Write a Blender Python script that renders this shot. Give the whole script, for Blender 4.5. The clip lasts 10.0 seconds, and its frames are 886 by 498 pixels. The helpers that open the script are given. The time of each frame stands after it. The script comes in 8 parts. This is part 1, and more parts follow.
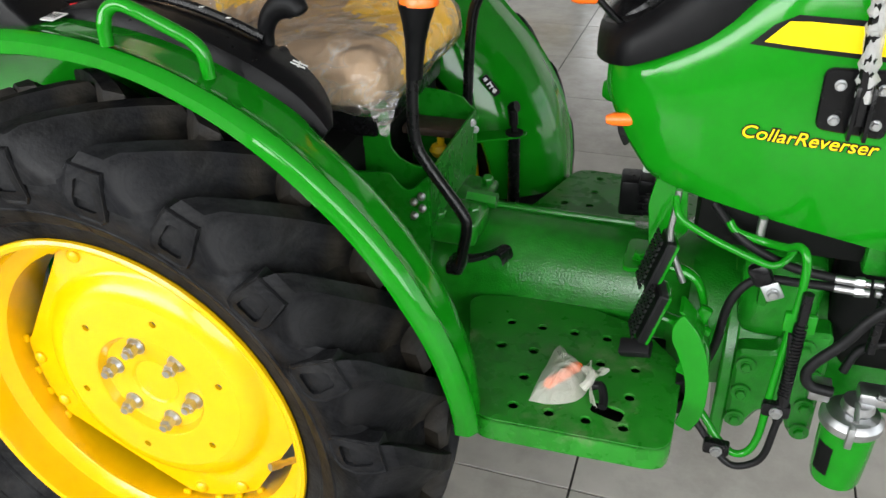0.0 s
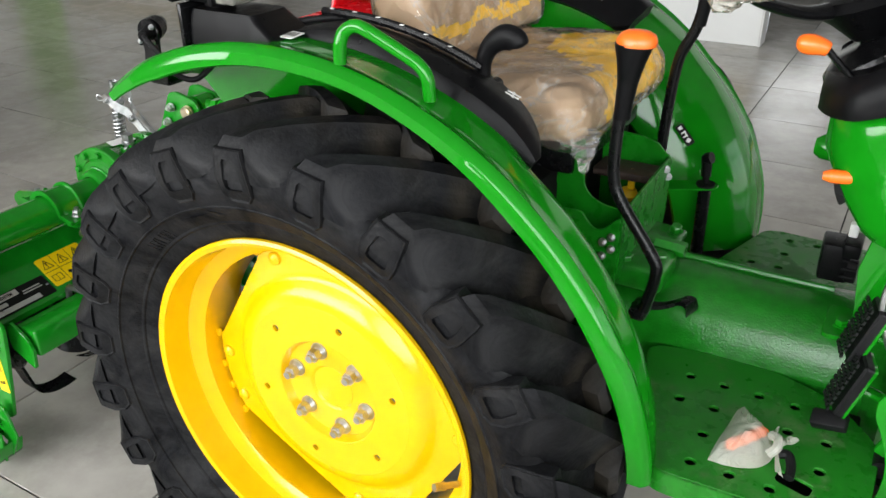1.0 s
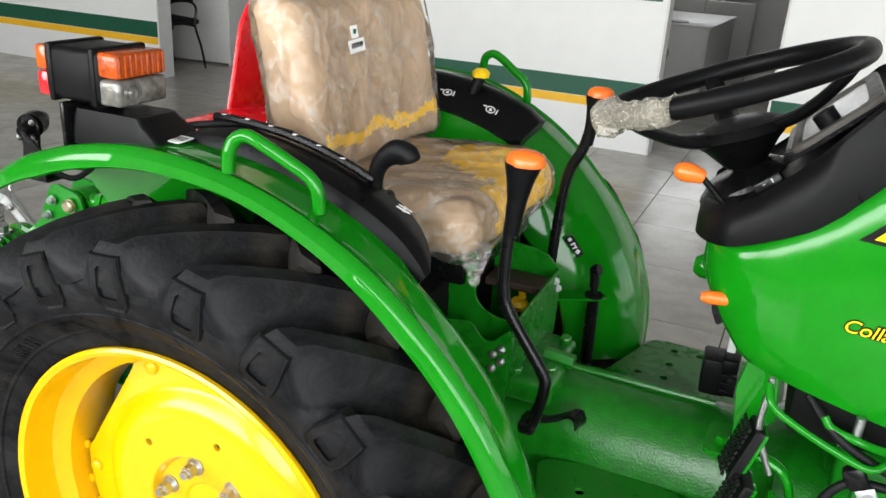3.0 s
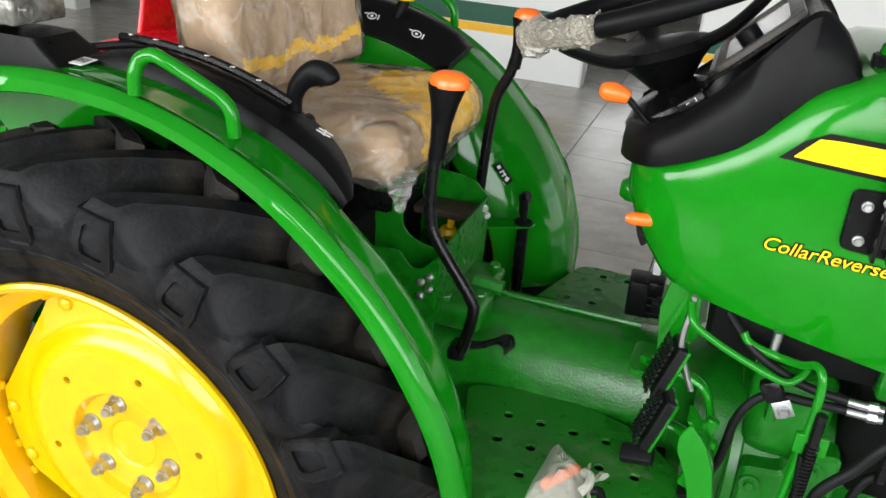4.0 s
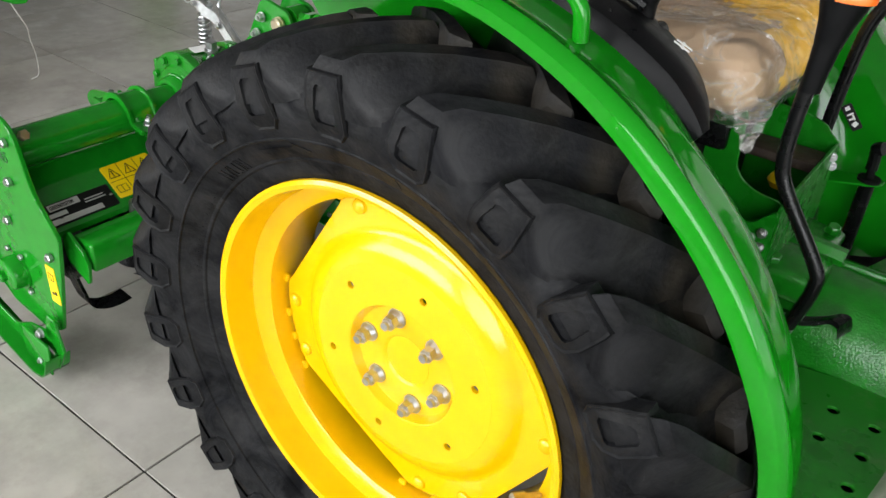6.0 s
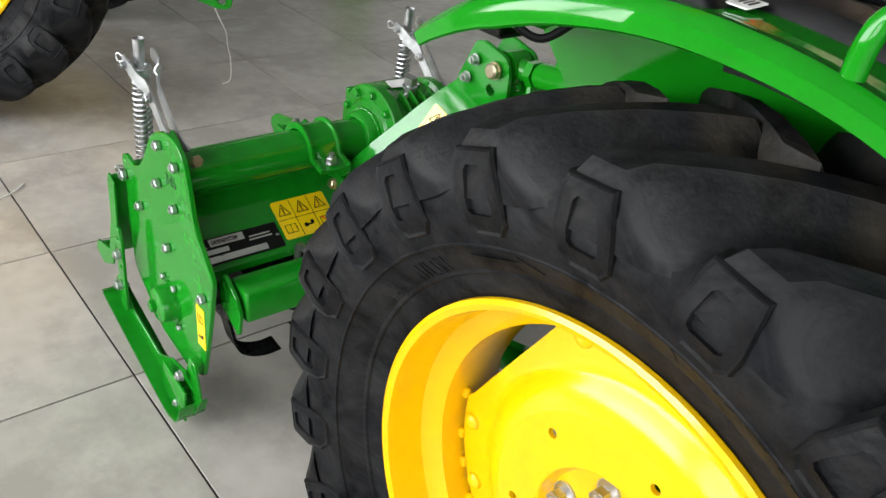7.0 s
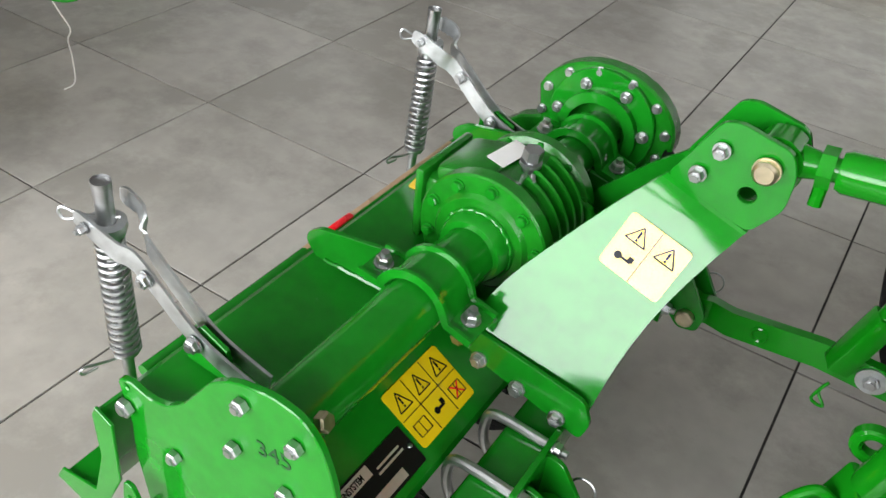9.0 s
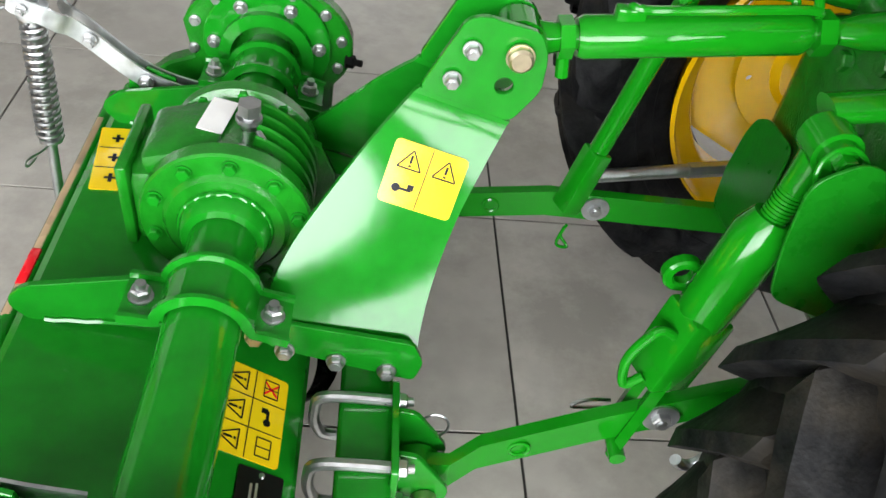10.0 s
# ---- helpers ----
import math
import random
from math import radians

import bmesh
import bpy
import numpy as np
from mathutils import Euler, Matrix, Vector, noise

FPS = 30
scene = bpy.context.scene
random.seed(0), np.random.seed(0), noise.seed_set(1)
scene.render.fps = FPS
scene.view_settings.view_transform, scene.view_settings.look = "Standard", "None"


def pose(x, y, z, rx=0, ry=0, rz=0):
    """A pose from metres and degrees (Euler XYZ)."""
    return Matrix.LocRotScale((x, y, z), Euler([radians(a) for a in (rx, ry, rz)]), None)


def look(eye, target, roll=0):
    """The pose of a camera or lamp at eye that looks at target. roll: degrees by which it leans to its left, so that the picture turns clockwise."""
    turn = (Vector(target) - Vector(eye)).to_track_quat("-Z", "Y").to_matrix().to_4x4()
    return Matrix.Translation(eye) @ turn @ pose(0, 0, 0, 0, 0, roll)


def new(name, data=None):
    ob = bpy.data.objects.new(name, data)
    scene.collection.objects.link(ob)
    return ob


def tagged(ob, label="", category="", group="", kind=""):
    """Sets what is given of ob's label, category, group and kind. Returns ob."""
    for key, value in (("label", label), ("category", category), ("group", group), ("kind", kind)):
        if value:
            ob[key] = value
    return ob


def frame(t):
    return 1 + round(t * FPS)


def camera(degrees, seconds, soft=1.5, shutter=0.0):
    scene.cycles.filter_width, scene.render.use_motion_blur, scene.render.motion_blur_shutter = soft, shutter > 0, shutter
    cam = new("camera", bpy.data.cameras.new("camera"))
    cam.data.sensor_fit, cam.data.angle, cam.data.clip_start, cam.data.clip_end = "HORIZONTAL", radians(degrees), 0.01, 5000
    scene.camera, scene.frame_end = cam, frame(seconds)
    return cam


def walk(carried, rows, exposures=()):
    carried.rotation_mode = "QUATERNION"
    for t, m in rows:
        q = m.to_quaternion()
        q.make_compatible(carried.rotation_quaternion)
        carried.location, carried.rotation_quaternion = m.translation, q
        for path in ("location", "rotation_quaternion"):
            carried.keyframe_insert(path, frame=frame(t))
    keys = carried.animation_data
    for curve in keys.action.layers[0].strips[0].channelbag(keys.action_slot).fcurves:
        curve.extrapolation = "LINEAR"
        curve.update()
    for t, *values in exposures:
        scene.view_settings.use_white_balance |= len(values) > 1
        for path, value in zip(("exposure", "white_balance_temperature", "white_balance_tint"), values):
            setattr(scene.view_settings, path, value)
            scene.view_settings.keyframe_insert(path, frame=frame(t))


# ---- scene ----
cam = camera(57.0, 10.0)
PATH = [
    (0, (0.817, -1.433, 1.407), (0.248, 0.182, 0.372), -1.5),
    (0.5, (0.777, -1.468, 1.392), (-0.016, 0.059, 0.373), -1.6),
    (1, (0.756, -1.477, 1.393), (-0.147, 0.045, 0.461), -0.7),
    (1.5, (0.751, -1.479, 1.416), (-0.228, 0.102, 0.68), -0.1),
    (2, (0.752, -1.474, 1.419), (-0.238, 0.143, 0.781), 0.6),
    (2.5, (0.749, -1.46, 1.418), (-0.131, 0.202, 0.738), 2.2),
    (3.8, (0.774, -1.426, 1.405), (0.191, 0.305, 0.589), 4.4),
    (4, (0.77, -1.424, 1.392), (0.207, 0.294, 0.538), 4.6),
    (4.5, (0.759, -1.424, 1.369), (0.239, 0.237, 0.383), 5.0),
    (5, (0.755, -1.428, 1.35), (0.171, 0.154, 0.275), 4.9),
    (5.2, (0.743, -1.433, 1.35), (0.098, 0.113, 0.258), 4.7),
    (5.5, (0.698, -1.419, 1.332), (-0.101, 0.066, 0.255), 3.9),
    (5.7, (0.651, -1.395, 1.328), (-0.222, 0.053, 0.259), 3.9),
    (6.8, (0.413, -1.205, 1.278), (-0.834, -0.035, 0.24), 6.1),
    (7, (0.316, -1.183, 1.265), (-0.953, -0.034, 0.231), 6.8),
    (7.5, (0.072, -1.169, 1.278), (-1.21, -0.038, 0.24), 8.9),
    (8, (-0.139, -1.147, 1.26), (-1.383, -0.016, 0.176), 8.9),
    (8.5, (-0.386, -1.089, 1.264), (-1.499, 0.106, 0.108), 7.1),
    (9, (-0.614, -1.06, 1.264), (-1.387, 0.302, 0.019), 6.2),
    (9.5, (-0.78, -1.061, 1.278), (-1.067, 0.388, -0.07), 7.1),
    (10, (-0.864, -0.99, 1.236), (-0.662, 0.47, -0.116), 9.0),
]
walk(cam, [(t, look(eye, target, roll)) for t, eye, target, roll in PATH], exposures=[(0, 0.05), (2, 0.2), (4.5, 0.0), (5.5, 0.06), (7, 0.1), (7.6, 0.25), (8.2, 0.35), (9, 0.3), (9.5, 0.5), (10, 0.68)])

# ---- world and light ----
world = bpy.data.worlds.new("sky")
scene.world = world
world.use_nodes = True
wn = world.node_tree.nodes
sky = wn.new("ShaderNodeTexSky")
sky.sky_type, sky.sun_disc = "NISHITA", False
sky.sun_elevation, sky.sun_rotation = radians(50), radians(200)
world.node_tree.links.new(sky.outputs[0], wn["Background"].inputs[0])
wn["Background"].inputs[1].default_value = 0.15


def area_light(name, at, aim, wide, high, watts, colour=(1, 1, 1)):
    lamp = bpy.data.lights.new(name, "AREA")
    lamp.shape, lamp.size, lamp.size_y, lamp.energy, lamp.color = "RECTANGLE", wide, high, watts, colour
    ob = new(name, lamp)
    ob.matrix_world = look(at, aim)
    return ob


# daylight of the glazed shop front and the glazed end of the hall
area_light("daylight_front_west", (-3.12, -4.66, 2.08), (-3.12, 0, 2.08), 5.7, 2.2, 470, (0.99, 1.0, 1.0))
area_light("daylight_front_east", (4.4, -4.66, 2.08), (4.4, 0, 2.08), 7.9, 2.2, 450, (0.99, 1.0, 1.0))
area_light("daylight_end", (8.76, 0.3, 1.75), (0, 0.3, 1.75), 9.4, 3.0, 210, (0.99, 1.0, 1.0))
area_light("daylight_office", (-0.42, 8.57, 1.62), (-0.42, 4, 1.2), 0.76, 1.0, 4)

# ---- materials ----


def material(name, colour, rough=0.5, metal=0.0, coat=0.0, spread=0.12, grain=30.0, bump=0.0, bump_scale=200.0, dirt=None, dirt_at=0.62, rough_spread=0.12, dirt_scale=6.0, spec=0.5):
    """A principled material with two scales of colour variation, uneven gloss, fine relief and optional dirt patches."""
    m = bpy.data.materials.new(name)
    m.use_nodes = True
    n, link = m.node_tree.nodes, m.node_tree.links.new
    b = n["Principled BSDF"]
    co, info, place = n.new("ShaderNodeTexCoord"), n.new("ShaderNodeObjectInfo"), n.new("ShaderNodeVectorMath")
    place.operation = "MULTIPLY_ADD"
    place.inputs[1].default_value = (7, 11, 13)
    link(info.outputs["Random"], place.inputs[0]), link(co.outputs["Object"], place.inputs[2])
    spot = place.outputs[0]
    b.inputs["Specular IOR Level"].default_value = spec
    big, fine = n.new("ShaderNodeTexNoise"), n.new("ShaderNodeTexNoise")
    big.inputs["Scale"].default_value, fine.inputs["Scale"].default_value = grain / 8, grain
    big.inputs["Detail"].default_value = fine.inputs["Detail"].default_value = 5
    link(spot, big.inputs[0]), link(spot, fine.inputs[0])
    both = n.new("ShaderNodeMath")
    both.operation = "ADD"
    link(big.outputs[0], both.inputs[0]), link(fine.outputs[0], both.inputs[1])
    ramp = n.new("ShaderNodeMapRange")
    ramp.inputs[1].default_value, ramp.inputs[2].default_value = 0.7, 1.3
    link(both.outputs[0], ramp.inputs[0])
    mix = n.new("ShaderNodeMix")
    mix.data_type = "RGBA"
    mix.inputs[6].default_value = (*[c * (1 - spread) for c in colour], 1)
    mix.inputs[7].default_value = (*[min(1, c * (1 + spread)) for c in colour], 1)
    link(ramp.outputs[0], mix.inputs[0])
    out = mix.outputs[2]
    rr = n.new("ShaderNodeMapRange")
    rr.inputs[1].default_value, rr.inputs[2].default_value = 0.7, 1.3
    rr.inputs[3].default_value, rr.inputs[4].default_value = max(0.02, rough * (1 - rough_spread * 2)), min(1, rough * (1 + rough_spread * 2))
    link(both.outputs[0], rr.inputs[0])
    link(rr.outputs[0], b.inputs["Roughness"])
    if dirt:
        d = n.new("ShaderNodeTexNoise")
        d.inputs["Scale"].default_value, d.inputs["Detail"].default_value, d.inputs["Roughness"].default_value = dirt_scale, 9, 0.7
        link(spot, d.inputs[0])
        dm = n.new("ShaderNodeMapRange")
        dm.inputs[1].default_value, dm.inputs[2].default_value = dirt_at, dirt_at + 0.14
        link(d.outputs[0], dm.inputs[0])
        m2 = n.new("ShaderNodeMix")
        m2.data_type = "RGBA"
        m2.inputs[7].default_value = (*dirt, 1)
        link(dm.outputs[0], m2.inputs[0]), link(out, m2.inputs[6])
        out = m2.outputs[2]
    link(out, b.inputs["Base Color"])
    b.inputs["Metallic"].default_value = metal
    b.inputs["Coat Weight"].default_value = coat
    b.inputs["Coat Roughness"].default_value = 0.06
    if bump:
        t = n.new("ShaderNodeTexNoise")
        t.inputs["Scale"].default_value, t.inputs["Detail"].default_value = bump_scale, 4
        link(spot, t.inputs[0])
        bp = n.new("ShaderNodeBump")
        bp.inputs["Strength"].default_value, bp.inputs["Distance"].default_value = bump, 0.002
        link(t.outputs[0], bp.inputs["Height"])
        link(bp.outputs[0], b.inputs["Normal"])
    return m


def dusty(m, colour, inner, outer):
    """Dried brown dust caught between the lugs, in a band on each side of the tread's middle."""
    n, link = m.node_tree.nodes, m.node_tree.links.new
    b = n["Principled BSDF"]
    was = b.inputs["Base Color"].links[0].from_socket
    co, split, side = n.new("ShaderNodeTexCoord"), n.new("ShaderNodeSeparateXYZ"), n.new("ShaderNodeMath")
    side.operation = "ABSOLUTE"
    link(co.outputs["Object"], split.inputs[0]), link(split.outputs[1], side.inputs[0])
    band, t, cut, both, mix = n.new("ShaderNodeMapRange"), n.new("ShaderNodeTexNoise"), n.new("ShaderNodeMapRange"), n.new("ShaderNodeMath"), n.new("ShaderNodeMix")
    band.interpolation_type = "SMOOTHSTEP"
    band.inputs[1].default_value, band.inputs[2].default_value, band.inputs[3].default_value, band.inputs[4].default_value = inner, outer, 1.0, 0.0
    link(side.outputs[0], band.inputs[0])
    t.inputs["Scale"].default_value, t.inputs["Detail"].default_value, t.inputs["Roughness"].default_value = 9.0, 8, 0.62
    link(co.outputs["Object"], t.inputs[0])
    cut.inputs[1].default_value, cut.inputs[2].default_value = 0.46, 0.66
    link(t.outputs[0], cut.inputs[0])
    both.operation = "MULTIPLY"
    link(band.outputs[0], both.inputs[0]), link(cut.outputs[0], both.inputs[1])
    mix.data_type = "RGBA"
    mix.inputs[7].default_value = (*colour, 1)
    link(both.outputs[0], mix.inputs[0]), link(was, mix.inputs[6]), link(mix.outputs[2], b.inputs["Base Color"])
    # scuffed and cleaner areas differ in gloss
    scuff, level = n.new("ShaderNodeTexNoise"), n.new("ShaderNodeMapRange")
    scuff.inputs["Scale"].default_value, scuff.inputs["Detail"].default_value, scuff.inputs["Roughness"].default_value, scuff.inputs["Distortion"].default_value = 13.0, 9, 0.68, 0.8
    link(co.outputs["Object"], scuff.inputs[0])
    level.inputs[1].default_value, level.inputs[2].default_value, level.inputs[3].default_value, level.inputs[4].default_value = 0.34, 0.68, 0.05, 0.42
    link(scuff.outputs[0], level.inputs[0]), link(level.outputs[0], b.inputs["Specular IOR Level"])


def creased(m, scale, deep):
    """Sharp fold lines of crumpled paper."""
    n, link = m.node_tree.nodes, m.node_tree.links.new
    b = n["Principled BSDF"]
    co, t, warp, cells, edge, bp = n.new("ShaderNodeTexCoord"), n.new("ShaderNodeTexNoise"), n.new("ShaderNodeVectorMath"), n.new("ShaderNodeTexVoronoi"), n.new("ShaderNodeMapRange"), n.new("ShaderNodeBump")
    t.inputs["Scale"].default_value, t.inputs["Detail"].default_value = scale * 0.8, 3
    warp.operation = "MULTIPLY_ADD"
    warp.inputs[1].default_value = (0.12, 0.12, 0.12)
    link(co.outputs["Object"], t.inputs[0]), link(t.outputs["Color"], warp.inputs[0]), link(co.outputs["Object"], warp.inputs[2]), link(warp.outputs[0], cells.inputs["Vector"])
    cells.feature = "F1"
    cells.inputs["Scale"].default_value = scale
    edge.inputs[2].default_value = 0.9
    link(cells.outputs["Distance"], edge.inputs[0])
    bp.inputs["Strength"].default_value, bp.inputs["Distance"].default_value = 0.8, deep
    link(edge.outputs[0], bp.inputs["Height"]), link(b.inputs["Normal"].links[0].from_socket, bp.inputs["Normal"]), link(bp.outputs[0], b.inputs["Normal"])


def clear(name, colour=(0.9, 0.9, 0.9), rough=0.15, wrinkle=0.0, wrinkle_scale=30.0, alpha=None):
    """Thin clear plastic or glass: mostly see-through with gloss on top."""
    m = bpy.data.materials.new(name)
    m.use_nodes = True
    n, link = m.node_tree.nodes, m.node_tree.links.new
    b = n["Principled BSDF"]
    b.inputs["Base Color"].default_value = (*colour, 1)
    b.inputs["Roughness"].default_value = rough
    if alpha is None:
        b.inputs["Transmission Weight"].default_value = 1
        b.inputs["IOR"].default_value = 1.3
    else:
        b.inputs["Alpha"].default_value = alpha
    if wrinkle:
        co, t = n.new("ShaderNodeTexCoord"), n.new("ShaderNodeTexNoise")
        t.inputs["Scale"].default_value, t.inputs["Detail"].default_value, t.inputs["Distortion"].default_value = wrinkle_scale, 6, 1.5
        link(co.outputs["Object"], t.inputs[0])
        bp = n.new("ShaderNodeBump")
        bp.inputs["Strength"].default_value, bp.inputs["Distance"].default_value = wrinkle, 0.01
        link(t.outputs[0], bp.inputs["Height"]), link(bp.outputs[0], b.inputs["Normal"])
    return m


def film(name, rough=0.06, wrinkle=0.5, scale=20.0, haze=0.05, crease_white=0.30, tint=(0.85, 0.83, 0.78)):
    """Thin clear wrapping: see-through, with sharp gloss on its wrinkles and a little haze. White painted on its
    creases stands in for glints.
    """
    m = bpy.data.materials.new(name)
    m.use_nodes = True
    n, link = m.node_tree.nodes, m.node_tree.links.new
    n.remove(n["Principled BSDF"])
    co, t, t2, crease, bp = n.new("ShaderNodeTexCoord"), n.new("ShaderNodeTexNoise"), n.new("ShaderNodeTexVoronoi"), n.new("ShaderNodeMapRange"), n.new("ShaderNodeBump")
    t.inputs["Scale"].default_value, t.inputs["Detail"].default_value, t.inputs["Distortion"].default_value = scale, 4, 1.2
    t2.feature = "DISTANCE_TO_EDGE"
    t2.inputs["Scale"].default_value = scale * 0.55
    warp = n.new("ShaderNodeVectorMath")
    warp.operation = "MULTIPLY_ADD"
    warp.inputs[1].default_value = (0.10, 0.10, 0.10)
    link(co.outputs["Object"], t.inputs[0]), link(t.outputs["Color"], warp.inputs[0]), link(co.outputs["Object"], warp.inputs[2]), link(warp.outputs[0], t2.inputs["Vector"])
    crease.inputs[2].default_value, crease.inputs[3].default_value, crease.inputs[4].default_value = 0.09, 1.0, 0.0
    link(t2.outputs["Distance"], crease.inputs[0])
    both = n.new("ShaderNodeMath")
    both.operation = "MULTIPLY_ADD"
    both.inputs[1].default_value = 0.5
    link(t.outputs[0], both.inputs[0]), link(crease.outputs[0], both.inputs[2])
    bp.inputs["Strength"].default_value, bp.inputs["Distance"].default_value = wrinkle, 0.012
    link(both.outputs[0], bp.inputs["Height"])
    clr, gl, df, fr = n.new("ShaderNodeBsdfTransparent"), n.new("ShaderNodeBsdfGlossy"), n.new("ShaderNodeBsdfDiffuse"), n.new("ShaderNodeFresnel")
    gl.inputs["Roughness"].default_value = rough
    df.inputs["Color"].default_value = (*tint, 1)
    fr.inputs["IOR"].default_value = 1.4
    mx1, mx2 = n.new("ShaderNodeMixShader"), n.new("ShaderNodeMixShader")
    white = n.new("ShaderNodeMath")
    white.operation = "MULTIPLY_ADD"
    white.inputs[1].default_value, white.inputs[2].default_value = crease_white, haze
    sharp = n.new("ShaderNodeMath")
    sharp.operation = "POWER"
    sharp.inputs[1].default_value = 2.5
    link(crease.outputs[0], sharp.inputs[0]), link(sharp.outputs[0], white.inputs[0]), link(white.outputs[0], mx1.inputs[0])
    link(bp.outputs[0], gl.inputs["Normal"])
    link(clr.outputs[0], mx1.inputs[1]), link(df.outputs[0], mx1.inputs[2])
    link(fr.outputs[0], mx2.inputs[0]), link(mx1.outputs[0], mx2.inputs[1]), link(gl.outputs[0], mx2.inputs[2])
    link(mx2.outputs[0], n["Material Output"].inputs[0])
    return m


GREEN = material("green_gloss_paint", (0.005, 0.190, 0.0055), 0.09, 0, 0.0, 0.08, 24, 0.05, 14, spec=0.36)
# dull bracket green; its darker tone also stands in for shade on the plates
GREEN_PLATE = material("green_bracket_paint_shaded", (0.005, 0.150, 0.006), 0.30, 0, 0.0, 0.18, 40, 0.15, 160, dirt=(0.03, 0.10, 0.02), dirt_at=0.62, dirt_scale=12, spec=0.22)
GREEN_CAST = material("green_paint_on_casting", (0.007, 0.160, 0.008), 0.15, 0, 0.0, 0.2, 40, 0.4, 260, dirt=(0.05, 0.11, 0.03), dirt_at=0.66)
GREEN_DUSTY = material("dusty_green_paint", (0.010, 0.165, 0.009), 0.28, 0, 0.0, 0.2, 40, 0.12, 120, dirt=(0.10, 0.20, 0.07), dirt_at=0.56, dirt_scale=9, rough_spread=0.3)
GREEN_IMPL = material("implement_green_paint", (0.006, 0.185, 0.009), 0.085, 0, 0.0, 0.14, 30, 0.035, 60, dirt=(0.05, 0.22, 0.055), dirt_at=0.68, dirt_scale=16, spec=0.42)
YELLOW = material("yellow_gloss_paint", (0.74, 0.43, 0.001), 0.17, 0, 0.0, 0.06, 20, 0.05, 30, spec=0.4)
RUBBER = material("tyre_rubber", (0.0024, 0.0026, 0.0034), 0.66, 0, 0, 0.7, 26, 0.45, 160, dirt=(0.0120, 0.0120, 0.0122), dirt_at=0.58, dirt_scale=6.0, rough_spread=0.06, spec=0.23)
dusty(RUBBER, (0.022, 0.0185, 0.0135), 0.030, 0.095)
SCUFFED = material("scuffed_rubber", (0.020, 0.020, 0.019), 0.42, 0, 0, 0.6, 120, 0.5, 220, dirt=(0.06, 0.055, 0.048), dirt_at=0.60, dirt_scale=60, spec=0.4)
PLASTIC = material("black_textured_plastic", (0.004, 0.004, 0.0045), 0.36, 0, 0, 0.2, 80, 0.2, 900, spec=0.11)
BLACK_PAINT = material("black_enamel", (0.0045, 0.0045, 0.005), 0.25, 0, 0, 0.2, 60, 0.05, 200, spec=0.25)
BLACK_RUBBER = material("black_hose_rubber", (0.005, 0.005, 0.0055), 0.5, 0, 0, 0.2, 60, 0.2, 400, dirt=(0.022, 0.018, 0.012), dirt_at=0.66, spec=0.22)
# near-black of dark metal, also used for blocks that stand in for shade
DARK = material("dark_metal_and_shade_fill", (0.004, 0.0045, 0.004), 0.7, 0.0, 0, 0.3, 30, 0.2, 200, spec=0.1)
ORANGE = material("orange_plastic", (0.90, 0.15, 0.012), 0.35, 0, 0.1, 0.06, 60, 0.05, 400)
YELLOW_PLASTIC = material("yellow_plastic", (0.90, 0.60, 0.01), 0.4, 0, 0, 0.06, 60, 0.05, 400)
STEEL = material("zinc_plated_steel", (0.46, 0.465, 0.47), 0.36, 1.0, 0, 0.14, 80, 0.08, 400)
BRASS = material("yellow_passivated_steel", (0.50, 0.43, 0.30), 0.36, 1.0, 0, 0.2, 80, 0.08, 400)
GALV = material("galvanised_strap", (0.60, 0.62, 0.63), 0.42, 1.0, 0, 0.2, 50, 0.15, 200)
RED = material("red_reflector_plastic", (0.90, 0.008, 0.018), 0.25, 0, 0.0, 0.08, 40, 0.05, 300)
WHITE_LABEL = material("white_label", (0.78, 0.78, 0.76), 0.5, 0, 0, 0.03, 60)
BLACK_LABEL = material("black_label", (0.006, 0.006, 0.006), 0.4, 0, 0, 0.1, 60, spec=0.15)
DECAL_YELLOW = material("yellow_decal", (0.90, 0.62, 0.008), 0.13, 0, 0, 0.03, 40)
DECAL_GLOSS = material("glossy_yellow_decal", (0.88, 0.60, 0.010), 0.12, 0, 0, 0.05, 40, spec=0.62)
SILVER = material("silver_plate", (0.6, 0.6, 0.58), 0.35, 0.8, 0, 0.08, 80)
WALL = material("white_wall_paint", (0.74, 0.74, 0.72), 0.6, 0, 0, 0.03, 6, 0.05, 200)
STRIPE_GREEN = material("green_stripe_paint", (0.003, 0.078, 0.040), 0.5, 0, 0, 0.06, 20)
STRIPE_YELLOW = material("yellow_stripe_paint", (0.85, 0.47, 0.015), 0.5, 0, 0, 0.05, 20)
DESK = material("grey_white_laminate", (0.62, 0.61, 0.59), 0.45, 0, 0, 0.04, 20)
GREY_WALL = material("grey_wall_paint", (0.30, 0.30, 0.31), 0.6, 0, 0, 0.05, 8)
CEIL = material("ceiling_paint", (0.30, 0.30, 0.30), 0.7, 0, 0, 0.03, 6)
MAT_GREEN = material("green_door_mat", (0.008, 0.10, 0.035), 0.95, 0, 0, 0.25, 90, 0.6, 500)
LIME = material("lime_green_panel", (0.22, 0.48, 0.06), 0.4, 0, 0, 0.05, 10)
TILE = material("grey_floor_tile", (0.42, 0.397, 0.360), 0.22, 0, 0, 0.10, 14, 0.015, 60, dirt=(0.335, 0.315, 0.284), dirt_at=0.46, rough_spread=0.12, dirt_scale=2.6, spec=0.36)
tn, tl = TILE.node_tree.nodes, TILE.node_tree.links.new
tone, info = tn.new("ShaderNodeHueSaturation"), tn.new("ShaderNodeObjectInfo")
tmap = tn.new("ShaderNodeMapRange")
tmap.inputs[3].default_value, tmap.inputs[4].default_value = 0.93, 1.07
